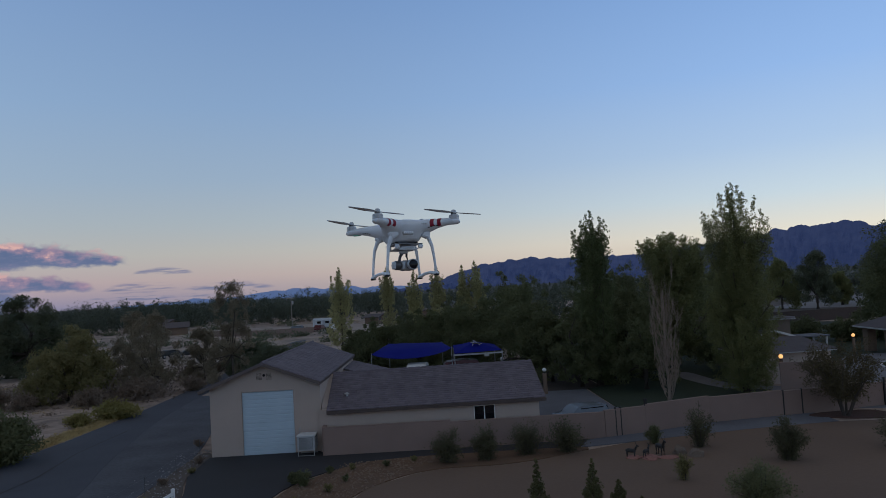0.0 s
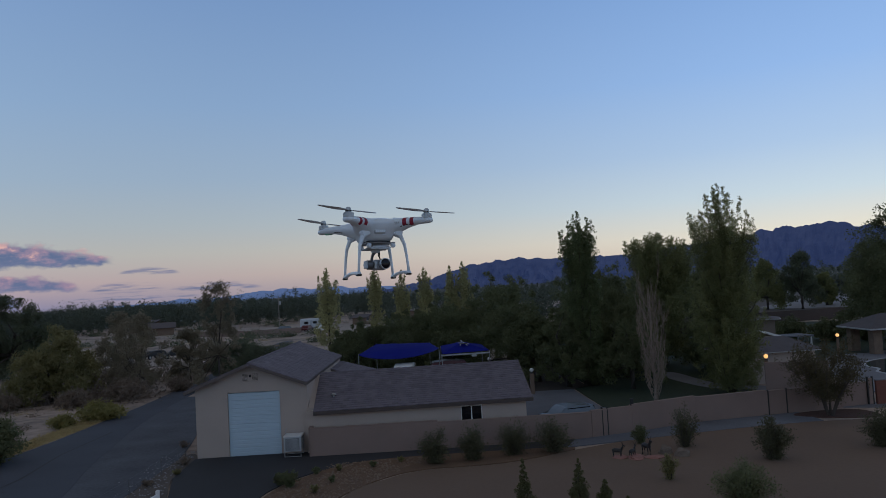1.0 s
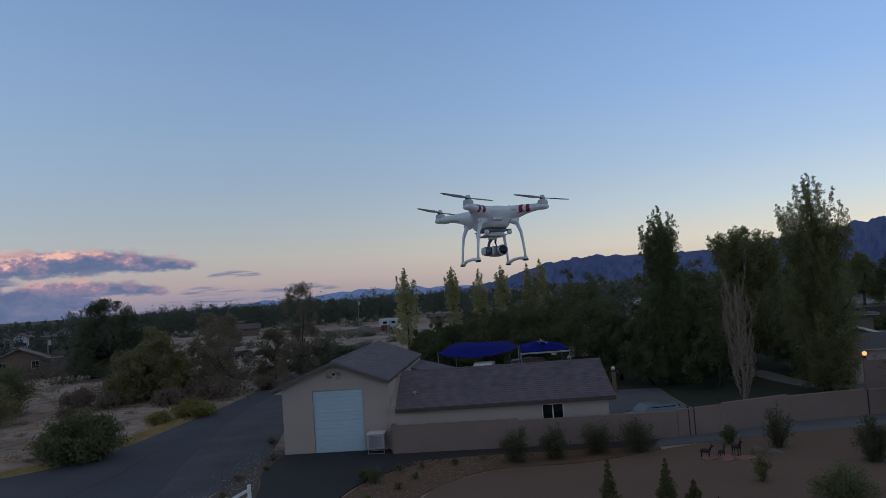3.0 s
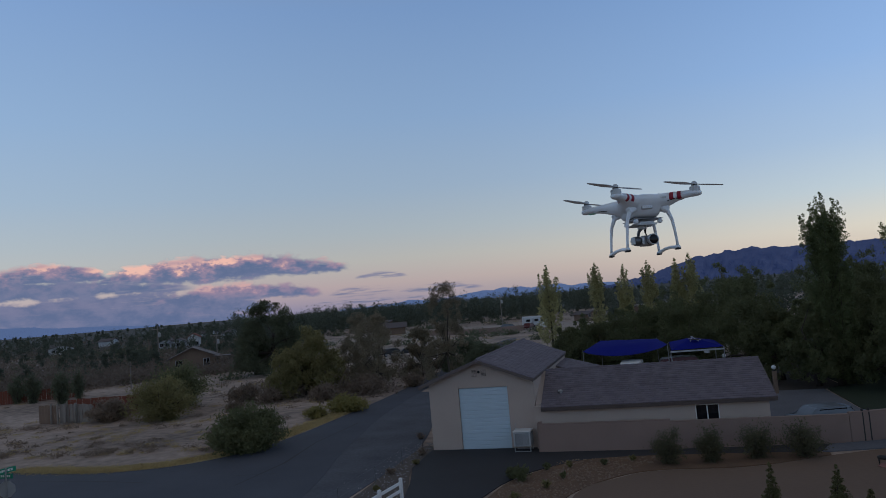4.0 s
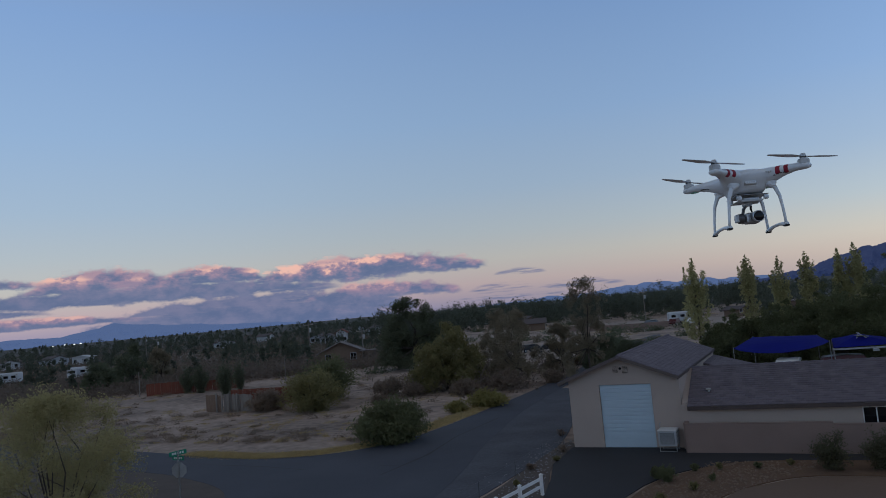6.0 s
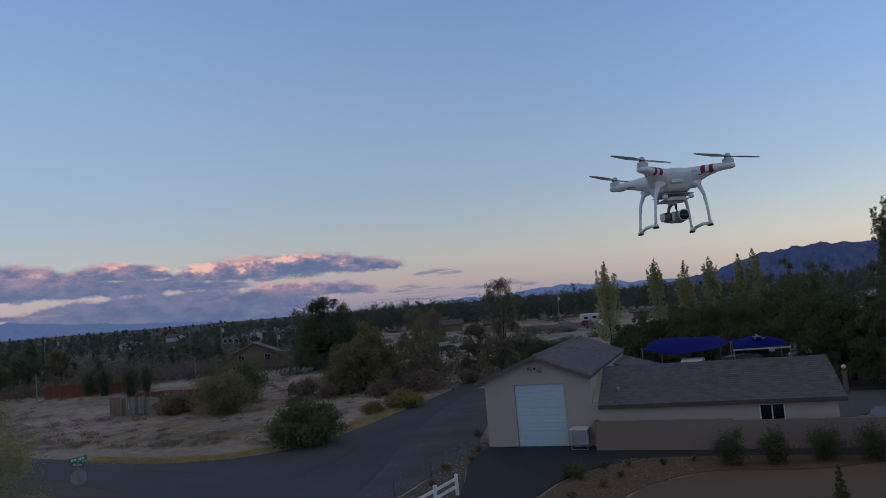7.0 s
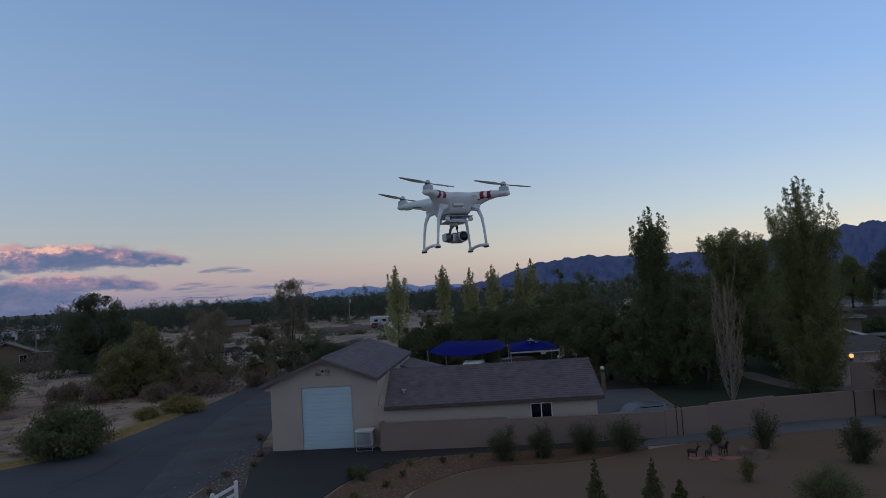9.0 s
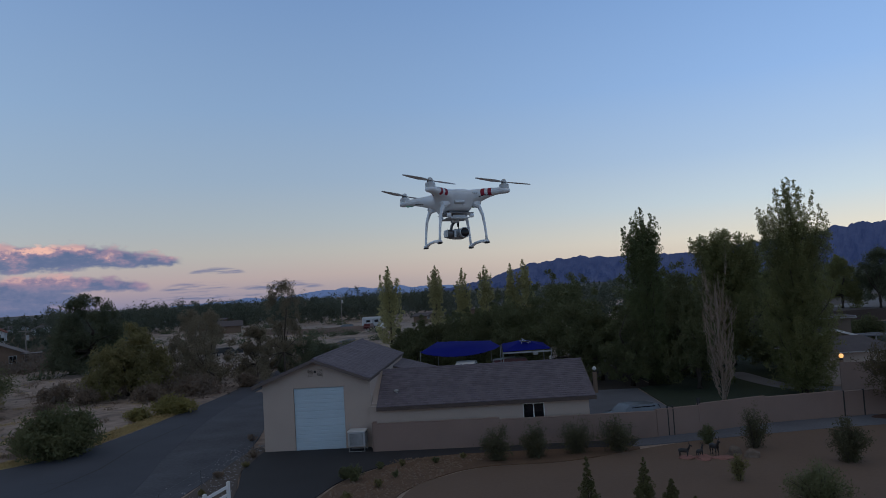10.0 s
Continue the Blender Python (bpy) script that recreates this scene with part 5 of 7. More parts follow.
    badge = part("nose_badge", box((-0.0150, -0.0035, -0.0045), (0.0150, 0.0060, 0.0045), at, 0.0012), SHELL_GREY, d, "small silver badge on the nose")
    part("badge_face", box((-0.0130, -0.0042, -0.0030), (0.0130, -0.0030, 0.0030), at, 0.0003), SHELL, badge)
    for i in range(4):
        part("lettering_bar", box((-0.011 + i * 0.0058, -0.0046, -0.0012), (-0.0070 + i * 0.0058, -0.0040, 0.0012), at), SHELL_GREY, badge)
    part("front_sensor", box((-0.004, -0.0765, -0.0265), (0.004, -0.0735, -0.0250)), SHELL, d)
    for i in range(6):
        u = Vector((1, -1, 0)).normalized()
        p = u * (0.058 + i * 0.0046)
        part("model_mark", box((-0.0016, -0.0008, -0.0022), (0.0016, 0.0008, 0.0022 if i else 0.0040), pose(p.x - 0.033 + i * 0.0019 + 0.006, p.y - 0.0305 + i * 0.0012, 0.0085 - i * 0.0003, 12, 0, 20)), SHELL_GREY, d)
    for sx in (-1, 1):
        u = Vector((sx, 1, 0)).normalized() * 0.143
        part("status_light", box((-0.010, -0.006, -0.0012), (0.010, 0.006, 0.0022), pose(u.x, u.y, 0, 0, 0, 45 * sx), 0.001), LED_GREEN, d, "unlit greenish status light under the tail arm")
    return d


drone()


# ---------------------------------------------------------------- things round the garage
def cooler():
    """Evaporative cooler on a metal stand beside the roll-up door."""
    c = thing("evaporative_cooler", "pale boxy evaporative cooler on a thin metal stand", "cooler", GA @ pose(2.42, -0.72, 0))
    part("housing", box((-0.48, -0.45, 0.32), (0.48, 0.45, 1.12), None, 0.03), VINYL_GREY, c)
    part("lid", box((-0.51, -0.48, 1.12), (0.51, 0.48, 1.17), None, 0.015), WHITE, c)
    for nm, m in (("front_louvre", pose(0, -0.455, 0)), ("side_louvre", pose(0.485, 0, 0, 0, 0, 90))):
        pn = part(nm, box((-0.38, -0.015, 0.40), (0.38, 0.012, 1.04), m), LOUVRE, c, "grey louvred panel")
        for i in range(11):
            part("slat", box((-0.36, -0.035, 0.43 + i * 0.055), (0.36, -0.012, 0.445 + i * 0.055), m), VINYL_GREY, pn)
    for x in (-0.44, 0.44):
        for y in (-0.41, 0.41):
            part("stand_leg", box((x - 0.02, y - 0.02, 0.0), (x + 0.02, y + 0.02, 0.33)), METAL, c)
    part("stand_rail", box((-0.46, -0.43, 0.04), (0.46, -0.40, 0.07)), METAL, c)
    part("stand_rail", box((-0.46, 0.40, 0.04), (0.46, 0.43, 0.07)), METAL, c)
    part("water_pipe", tube([(-0.46, 0.2, 1.17), (-0.46, 0.2, 1.42), (-0.40, 0.3, 1.47)], [0.02, 0.02, 0.02], 8), METAL, c)


VINYL_GREY = material("grey_louvre", (0.45, 0.46, 0.47), (0.36, 0.37, 0.38), 0.5, vary=0.03)
LOUVRE = material("dark_grey_louvre_pad", (0.20, 0.205, 0.21), (0.15, 0.155, 0.16), 0.7, vary=0.03)
IRON = material("dark_iron", (0.035, 0.033, 0.032), rough=0.6, bump=0.05)
WOOD = material("weathered_grey_wood", (0.27, 0.24, 0.21), (0.17, 0.15, 0.13), 0.9, scale=2, fine=25, vary=0.3)
REDWOOD = material("red_stained_boards", (0.22, 0.068, 0.04), (0.14, 0.045, 0.028), 0.85, scale=2, fine=25, vary=0.2)
TARP = material("blue_tarpaulin", (0.006, 0.011, 0.21), (0.005, 0.009, 0.16), 0.95, scale=1.2, fine=60, bump=0.05, vary=0.0, specular=0.1)
BRICK = material("red_brick_face", (0.23, 0.09, 0.065), (0.16, 0.065, 0.05), 0.9, scale=2, fine=30, vary=0.1)
STONE = material("stacked_stone", (0.24, 0.17, 0.12), (0.14, 0.10, 0.075), 0.95, scale=3, fine=20, bump=0.5, vary=0.2)
COPING = material("pale_concrete_coping", (0.42, 0.43, 0.45), (0.33, 0.34, 0.36), 0.8, scale=1, fine=15, vary=0.0)
POOL = material("dark_pool_water", (0.012, 0.04, 0.055), (0.01, 0.03, 0.045), 0.06, scale=1, fine=6, bump=0.08, vary=0.0)
LAMP_ON = material("lit_globe", (0.9, 0.7, 0.4), rough=0.4, bump=0, emit=((1.0, 0.48, 0.15), 1.15))
LAMP_OFF = material("white_globe_glass", (0.75, 0.75, 0.73), (0.68, 0.68, 0.66), 0.3, bump=0, vary=0.0)
BROWN = material("brown_siding", (0.23, 0.155, 0.11), (0.16, 0.11, 0.08), 0.85, scale=1.5, vary=0.05)
GREENSIGN = material("green_sign_sheet", (0.012, 0.26, 0.15), (0.01, 0.22, 0.13), 0.4, bump=0, vary=0.0)
SIGNBACK = material("bare_aluminium_sheet", (0.42, 0.43, 0.44), (0.34, 0.35, 0.36), 0.5, 0.3, bump=0.03, vary=0.0)
SALMON = material("salmon_rock", (0.33, 0.16, 0.13), (0.22, 0.11, 0.09), 0.95, scale=4, fine=25, bump=0.6, vary=0.15)
ROCK = material("tan_boulder", (0.20, 0.155, 0.12), (0.13, 0.10, 0.08), 0.95, scale=3, fine=20, bump=0.6, vary=0.15)
MULCH = material("red_bark_mulch", (0.10, 0.05, 0.035), (0.06, 0.032, 0.024), 0.95, scale=2, fine=20, bump=0.6, vary=0.0)
cooler()


def gate(at, w, h, label="dark iron gate in the block wall"):
    g = thing("yard_gate", label, "gate", at, "gates in the block wall")
    for x in (0, w):
        part("gate_post", box((x - 0.04, -0.14, -0.05), (x + 0.04, -0.06 + 0.03, h), None, 0.008), IRON, g)
    if w > 0.2:
        part("gate_leaf", box((0.05, -0.13, 0.05), (w - 0.05, -0.115, h - 0.08)), BLOCK, g, "tan sheet gate leaf")


gate(pose(12.25, 40.72, 0, 0, 0, 11), 0.32, 1.62)
gate(pose(14.1, 41.12, 0, 0, 0, 17), 0.10, 1.9, "thin dark gate post at the block wall")
gate(pose(23.3, 42.98, 0, 0, 0, 6), 1.25, 1.5)
gate(pose(30.2, 43.62, 0, 0, 0, 6), 0.35, 1.75)


def globe_lamp(at, h, on, pier=0.15):
    g = thing("globe_lamp", "glowing amber globe lamp on a brown pier" if on else "unlit white globe lamp on a brown pier", "lamp", at, "globe lamps")
    part("pier", box((-pier, -pier, -0.05), (pier, pier, h - 0.28), None, 0.02), BROWN, g, "brown rendered pier")
    part("collar", lathe([(0.10, h - 0.28), (0.12, h - 0.25), (0.08, h - 0.17)], 12), IRON, g)
    r = 0.15 if on else 0.16
    part("globe", lathe([(r * math.sin(a), h - r * math.cos(a)) for a in (0.35, 0.7, 1.1, 1.57, 2.0, 2.4, 2.8, 3.08)], 18), LAMP_ON if on else LAMP_OFF, g, "lit amber glass globe" if on else "white glass globe", smooth=True)


for x, y, h, on in [(11.9, 57.6, 1.9, False), (9.1, 61.3, 2.6, False), (27.0, 49.52, 2.7, True), (41.1, 62.8, 2.5, True), (45.1, 59.9, 2.9, True)]:
    globe_lamp(pose(x, y, 0), h, on, 0.095 if on else 0.15)


def sheet_canopy(label, corners, dip, seed):
    """Blue tarpaulin tied to four poles, its middle lifted and its near edge hanging in a curve."""
    c = thing("tarp_canopy", label, "canopy", None, "blue tarp canopies")
    fl, fr, bl, br = (Vector(p) for p in corners)
    bm = bmesh.new()
    nx, ny, grid = 14, 8, []
    for j in range(ny + 1):
        row, v = [], j / ny
        for i in range(nx + 1):
            u = i / nx
            p = fl.lerp(fr, u).lerp(bl.lerp(br, u), v)
            arch = 4 * u * (1 - u)
            p += Vector((0, -0.7 * arch ** 0.8 * (1 - v) ** 1.5, -dip * arch ** 0.8 * (1 - v) ** 1.4 + 0.22 * math.sin(math.pi * v) * arch + 0.03 * noise.noise((u * 5, v * 4, seed))))
            row.append(bm.verts.new(p))
        grid.append(row)
    for a, b in zip(grid, grid[1:]):
        for i in range(nx):
            bm.faces.new((a[i], a[i + 1], b[i + 1], b[i]))
    t = part("tarpaulin", bm, TARP, c, "blue woven tarpaulin")
    sl = t.modifiers.new("thickness", "SOLIDIFY")
    sl.thickness = 0.012
    for p in (fl, fr, bl, br):
        part("pole", tube([(p.x, p.y, -0.05), (p.x, p.y, p.z + 0.10)], [0.035, 0.03], 8), METAL, c, "pale metal pole")
    return c


def pitched_canopy():
    """Blue cover on a beam frame that rises to a low peak, with a loose pale frame lying on it."""
    c = thing("tarp_canopy", "blue tarp canopy with a pale front beam", "canopy", None, "blue tarp canopies")
    fl, fr, bl, br, top = Vector((5.05, 60.0, 3.40)), Vector((8.98, 60.0, 3.46)), Vector((5.35, 64.6, 3.7)), Vector((9.0, 64.6, 3.6)), Vector((7.0, 62.6, 4.12))
    bm = bmesh.new()
    v = [bm.verts.new(p) for p in (fl, fr, br, bl, top)]
    for a, b in ((0, 1), (1, 2), (2, 3), (3, 0)):
        bm.faces.new((v[a], v[b], v[4]))
    bmesh.ops.subdivide_edges(bm, edges=list(bm.edges), cuts=3, use_grid_fill=True)
    for w in bm.verts:
        w.co.z += 0.03 * noise.noise(w.co * 1.7)
    t = part("tarpaulin", bm, TARP, c, "blue woven tarpaulin")
    sl = t.modifiers.new("thickness", "SOLIDIFY")
    sl.thickness = 0.012
    part("front_beam", box((fl.x - 0.05, 59.92, 3.22), (fr.x + 0.05, 59.98, 3.34), None, 0.01), VINYL_GREY, c, "pale front beam")
    part("beam_bracket", box((7.5, 59.90, 3.02), (7.9, 59.96, 3.21), None, 0.02), VINYL_GREY, c)
    for p in (fl, fr, bl, br):
        part("pole", tube([(p.x, p.y, -0.05), (p.x, p.y, p.z - 0.02)], [0.04, 0.04], 8), METAL, c, "pale metal pole")
    for a, b in (((6.6, 61.6, 4.10), (7.5, 61.2, 3.98)), ((6.9, 62.4, 4.22), (7.3, 60.9, 3.92)), ((6.7, 61.0, 3.92), (7.0, 62.3, 4.20))):
        part("loose_frame_tube", tube([a, b], [0.035, 0.035], 6), METAL, c)
    part("folded_net", box((6.75, 61.2, 3.96), (7.35, 61.7, 4.04), pose(0, 0, 0.02), 0.03), IRON, c)


sheet_canopy("sagging blue tarp canopy on pale poles over parked cars", ((-1.73, 60.2, 3.75), (4.85, 60.2, 3.87), (-0.29, 66.0, 4.12), (4.47, 66.0, 3.95)), 0.50, 1)
pitched_canopy()


def van(at, colour, label, cat="car", length=4.6, h=1.85):
    """A parked car: body shell with bonnet and cabin, dark glass and four wheels."""
    c = thing("parked_car", label, cat, at, "parked cars")
    w = 0.9
    prof = [(-length / 2, 0.45), (-length / 2, h * 0.52), (-length * 0.30, h * 0.57), (-length * 0.16, h * 0.97), (length * 0.10, h), (length * 0.38, h * 0.96), (length * 0.48, h * 0.6), (length / 2, 0.5)]
    bm = bmesh.new()
    l = [bm.verts.new((x, -w + (0.14 if z > h * 0.6 else 0), z)) for x, z in prof]
    r = [bm.verts.new((x, w - (0.14 if z > h * 0.6 else 0), z)) for x, z in prof]
    bm.faces.new(l)
    bm.faces.new(r[::-1])
    for i in range(len(prof)):
        j = (i + 1) % len(prof)
        bm.faces.new((l[i], r[i], r[j], l[j]))
    bmesh.ops.bevel(bm, geom=list(bm.edges), offset=0.05, segments=2, affect="EDGES")
    part("body", bm, colour, c)
    part("windscreen", box((-0.02, -0.68, 0), (0.02, 0.68, h * 0.36), pose(-length * 0.245, 0, h * 0.59, 0, 40, 0)), GLASS, c)
    part("rear_window", box((-0.02, -0.62, 0), (0.02, 0.62, h * 0.24), pose(length * 0.455, 0, h * 0.67, 0, -18, 0)), GLASS, c)
    for s in (-1, 1):
        part("side_window", box((-length * 0.12, -0.015, h * 0.64), (length * 0.33, 0.015, h * 0.90), pose(0, s * 0.785, 0)), GLASS, c)
    for x in (-length * 0.32, length * 0.32):
        for s in (-1, 1):
            wh = part("wheel", lathe([(0.30, -0.1), (0.33, -0.07), (0.33, 0.07), (0.30, 0.1)], 18, pose(x, s * 0.82, 0.33, 90, 0, 0)), RUBBER, c, "black tyre")
            part("rim", lathe([(0.19, -0.105), (0.19, 0.105)], 14, pose(x, s * 0.82, 0.33, 90, 0, 0)), METAL, wh)


CARGREY = material("dull_blue_grey_car_paint", (0.17, 0.19, 0.215), (0.15, 0.17, 0.19), 0.25, bump=0, vary=0.0)
CARRED = material("dark_maroon_car_paint", (0.10, 0.02, 0.025), (0.08, 0.018, 0.02), 0.3, bump=0, vary=0.0)
van(pose(2.05, 60.6, 0, 0, 0, -98), WHITE, "white van parked under the blue tarp", h=2.85, length=4.9)
van(pose(6.2, 61.2, 0, 0, 0, 178), CARRED, "dark maroon pickup parked under the canopy", h=2.8, length=5.0)
van(pose(11.5, 45.2, 0, 0, 0, 12), CARGREY, "pale blue-grey car parked in the courtyard", h=1.12, length=3.4)


def rear_lean_to():
    t = thing("rear_lean_to", "low stucco lean-to with a sloping tiled roof behind the garage", "lean-to", GA @ pose(3.15, 10.2, 0))
    part("wall", box((0, 0, -0.05), (3.4, 5.2, 2.35)), STUCCO, t)
    rf = part("roof", box((0, -0.3, -0.04), (4.0, 5.6, 0.03), pose(0.02, 0, 3.5, 0, 16, 0)), TRIM, t, "grey tiled lean-to roof")
    roof_tiles(rf, pose(0.02, 0, 3.5, 0, 16, 0) @ Matrix.Translation((4.0, -0.3, 0.02)) @ Matrix.Rotation(math.pi / 2, 4, "Z"), 5.9, 4.0, 12, 16, 190)


rear_lean_to()


# ---------------------------------------------------------------- planting in the sand yard
LEAF_CYPRESS = leaf_material("olive_cypress_leaves", (0.182, 0.175, 0.077), (0.119, 0.119, 0.056))
for i, (x, y, w, h) in enumerate([(2.5, 37.4, 1.75, 1.6), (4.5, 37.5, 1.6, 1.65), (6.7, 38.0, 2.0, 1.7), (8.7, 37.8, 2.0, 1.65)]):
    shrub("yard_shrub", "leafy grey-green shrub before the block wall", pose(x, y, 0.02, 0, 0, 80 * i), w * 1.15, h * 1.08, 3900, 0.05, LEAF_YARD, 400 + i, "shrubs before the wall", k=14, wisp=1.7)
for i, (x, y, w, h, n, m, lab) in enumerate([(18.0, 33.0, 2.2, 2.1, 4200, LEAF_YARD, "dense dark shrub on the sand"), (15.3, 36.6, 1.9, 2.4, 2200, LEAF_YARD, "upright open shrub on the sand"), (23.9, 33.6, 2.6, 2.0, 3800, LEAF_YARD, "rounded green shrub on the sand"), (13.4, 26.8, 2.9, 1.8, 5200, LEAF_GREEN, "feathery green shrub on the sand"), (13.5, 38.1, 1.2, 1.2, 1300, LEAF_DARK, "small dark shrub by the paving"), (12.2, 31.1, 1.0, 1.35, 1100, LEAF_OLIVE, "small pale cactus-like shrub on the sand")]):
    shrub("sand_shrub", lab, pose(x, y, 0, 0, 0, 61 * i), w * 0.92, h, int(n * 1.8), 0.042, m, 420 + i, "shrubs on the sand", k=15, wisp=1.5)
for i, (x, y, h, w) in enumerate([(5.25, 28.1, 2.15, 0.72), (7.4, 28.0, 2.0, 0.75), (8.15, 27.2, 1.35, 0.7), (8.6, 26.0, 1.0, 0.6)]):
    make_tree("young_cypress", "young narrow cypress in the sand yard", "cypress", pose(x, y, 0, 0, 0, 37 * i), cone_clumps(440 + i, h, w * 1.3, 0.12), 5500, 0.04, LEAF_CYPRESS, 440 + i, 0.03, 0.5, 0.2, group="young cypresses")
for i, (x, y, w, h) in enumerate([(-4.45, 34.95, 1.05, 0.85), (-4.95, 35.5, 0.8, 0.65)]):
    shrub("clipped_shrub", "rounded clipped dark shrub beside the driveway", pose(x, y, 0.02, 0, 0, 50 * i), w, h, 4200, 0.034, LEAF_GREEN, 460 + i, "clipped shrubs", k=18)
for i, (x, y, w, h, m) in enumerate([(-3.4, 37.0, 0.6, 0.4, LEAF_GREEN), (-2.3, 37.3, 0.5, 0.35, LEAF_OLIVE), (-3.2, 33.6, 0.6, 0.4, LEAF_OLIVE), (-0.6, 37.6, 0.5, 0.32, LEAF_GREEN), (-4.4, 31.8, 0.7, 0.4, LEAF_OLIVE), (-2.5, 35.2, 0.5, 0.35, LEAF_GREEN), (0.8, 38.2, 0.5, 0.3, LEAF_OLIVE)]):
    shrub("ground_plant", "small low plant in the gravel bed", pose(x, y, 0.03, 0, 0, 70 * i), w, h, 800, 0.032, m, 470 + i, "low plants in the gravel", k=9)


def gravel_stones():
    rng = np.random.default_rng(12)
    bm_pts = []
    while len(bm_pts) < 900:
        x, y = rng.uniform(-5.6, 9.5), rng.uniform(30, 39)
        if y > 39.0 - 0.03 * abs(x) or y < 36.4 and x > 1.5 or y < 35.2 + (x + 0.1) * 0.5 and x > -0.3 or (x < -3.2 and y > 37.3 + (x + 3.2) * 1.5) or (x > -2.6 and y < 32.5 + (x + 2.1) * 1.35) or x < -5.3:
            continue
        bm_pts.append((x, y, 0.03))
    P = np.array(bm_pts)
    vs, fs = [], []
    base = np.array([(1, 0, 0), (-1, 0, 0), (0, 1, 0), (0, -1, 0), (0, 0, 0.8), (0, 0, -0.6)])
    tri = [(0, 2, 4), (2, 1, 4), (1, 3, 4), (3, 0, 4), (2, 0, 5), (1, 2, 5), (3, 1, 5), (0, 3, 5)]
    for i, p in enumerate(P):
        s = rng.uniform(0.03, 0.085)
        a = rng.uniform(0, 6.28)
        rot = np.array([[math.cos(a), -math.sin(a), 0], [math.sin(a), math.cos(a), 0], [0, 0, 1]])
        vs += [tuple(p + rot @ (b * s * rng.uniform(0.7, 1.2, 3))) for b in base]
        fs += [tuple(6 * i + k for k in t) for t in tri]
    tagged(new("gravel_stones", mesh_from("gravel_stones", vs, fs, STONE)), "loose brown stones in the gravel bed", "gravel", kind="stuff")


gravel_stones()


def shoulder_stones():
    """Loose pale stones along the dirt strip and the inner edge of the shoulder."""
    rng = np.random.default_rng(21)
    base = np.array([(1, 0, 0), (-1, 0, 0), (0, 1, 0), (0, -1, 0), (0, 0, 0.8), (0, 0, -0.6)])
    tri = [(0, 2, 4), (2, 1, 4), (1, 3, 4), (3, 0, 4), (2, 0, 5), (1, 2, 5), (3, 1, 5), (0, 3, 5)]
    vs, fs = [], []
    for i in range(650):
        y = rng.uniform(27, 45)
        x = float(np.interp(y, [27, 32, 36, 40, 45], [-11.4, -10.9, -10.9, -11.0, -11.2])) + rng.normal() * 0.75
        if x > float(np.interp(y, [27, 32, 35.3, 38.5, 45], [-9.2, -9.6, -10.2, -10.9, -10.8])):
            continue
        p, n = np.array([x, y, 0.02]), len(vs)
        vs += [tuple(p + q * rng.uniform(0.02, 0.07) * rng.uniform(0.7, 1.2, 3)) for q in base]
        fs += [tuple(n + k for k in t) for t in tri]
    tagged(new("shoulder_stones", mesh_from("shoulder_stones", vs, fs, PALESTONE)), "loose pale stones along the road shoulder", "gravel", kind="stuff")


PALESTONE = material("pale_grey_stone", (0.34, 0.33, 0.34), (0.20, 0.195, 0.20), 0.9, scale=3, fine=20, vary=0.25)
shoulder_stones()
for i, (x, y, w, h, m) in enumerate([(-10.9, 41.6, 0.9, 0.5, LEAF_GREY), (-11.6, 37.4, 0.7, 0.35, LEAF_GREY), (-10.7, 39.4, 0.6, 0.3, LEAF_OLIVE), (-12.2, 46.5, 0.9, 0.45, LEAF_GREY), (-11.4, 34.2, 0.5, 0.25, LEAF_OLIVE)]):
    shrub("dry_weed", "low dry weed on the dirt strip beside the garage", pose(x, y, 0.0, 0, 0, 70 * i), w, h, 700, 0.035, m, 580 + i, "weeds on the shoulder", k=9)


def boulder(at, s, mat, seed, label):
    rng = np.random.default_rng(seed)
    bm = bmesh.new()
    bmesh.ops.create_icosphere(bm, subdivisions=3, radius=1)
    for v in bm.verts:
        n = noise.noise(v.co * 1.3 + Vector((seed, 0, 0))) * 0.35 + noise.noise(v.co * 3.1 + Vector((0, seed, 0))) * 0.12
        v.co = Vector((v.co.x * s[0], v.co.y * s[1], max(-0.1, v.co.z * s[2]))) * (1 + n)
    ob = part("boulder", bm, mat, None, smooth=False)
    ob.matrix_basis = at
    tagged(ob, label, "boulder", "boulders on the sand")


for i, (x, y, s, m) in enumerate([(14.4, 34.9, (0.36, 0.32, 0.34), ROCK), (13.9, 35.7, (0.4, 0.34, 0.36), ROCK), (12.2, 35.2, (0.55, 0.4, 0.10), SALMON), (11.5, 35.5, (0.4, 0.35, 0.09), SALMON), (13.0, 35.0, (0.5, 0.35, 0.08), SALMON)]):
    boulder(pose(x, y, 0.03, 0, 0, 40 * i), s, m, 500 + i, "rough tan boulder on the sand" if m is ROCK else "salmon-coloured rock on the sand")


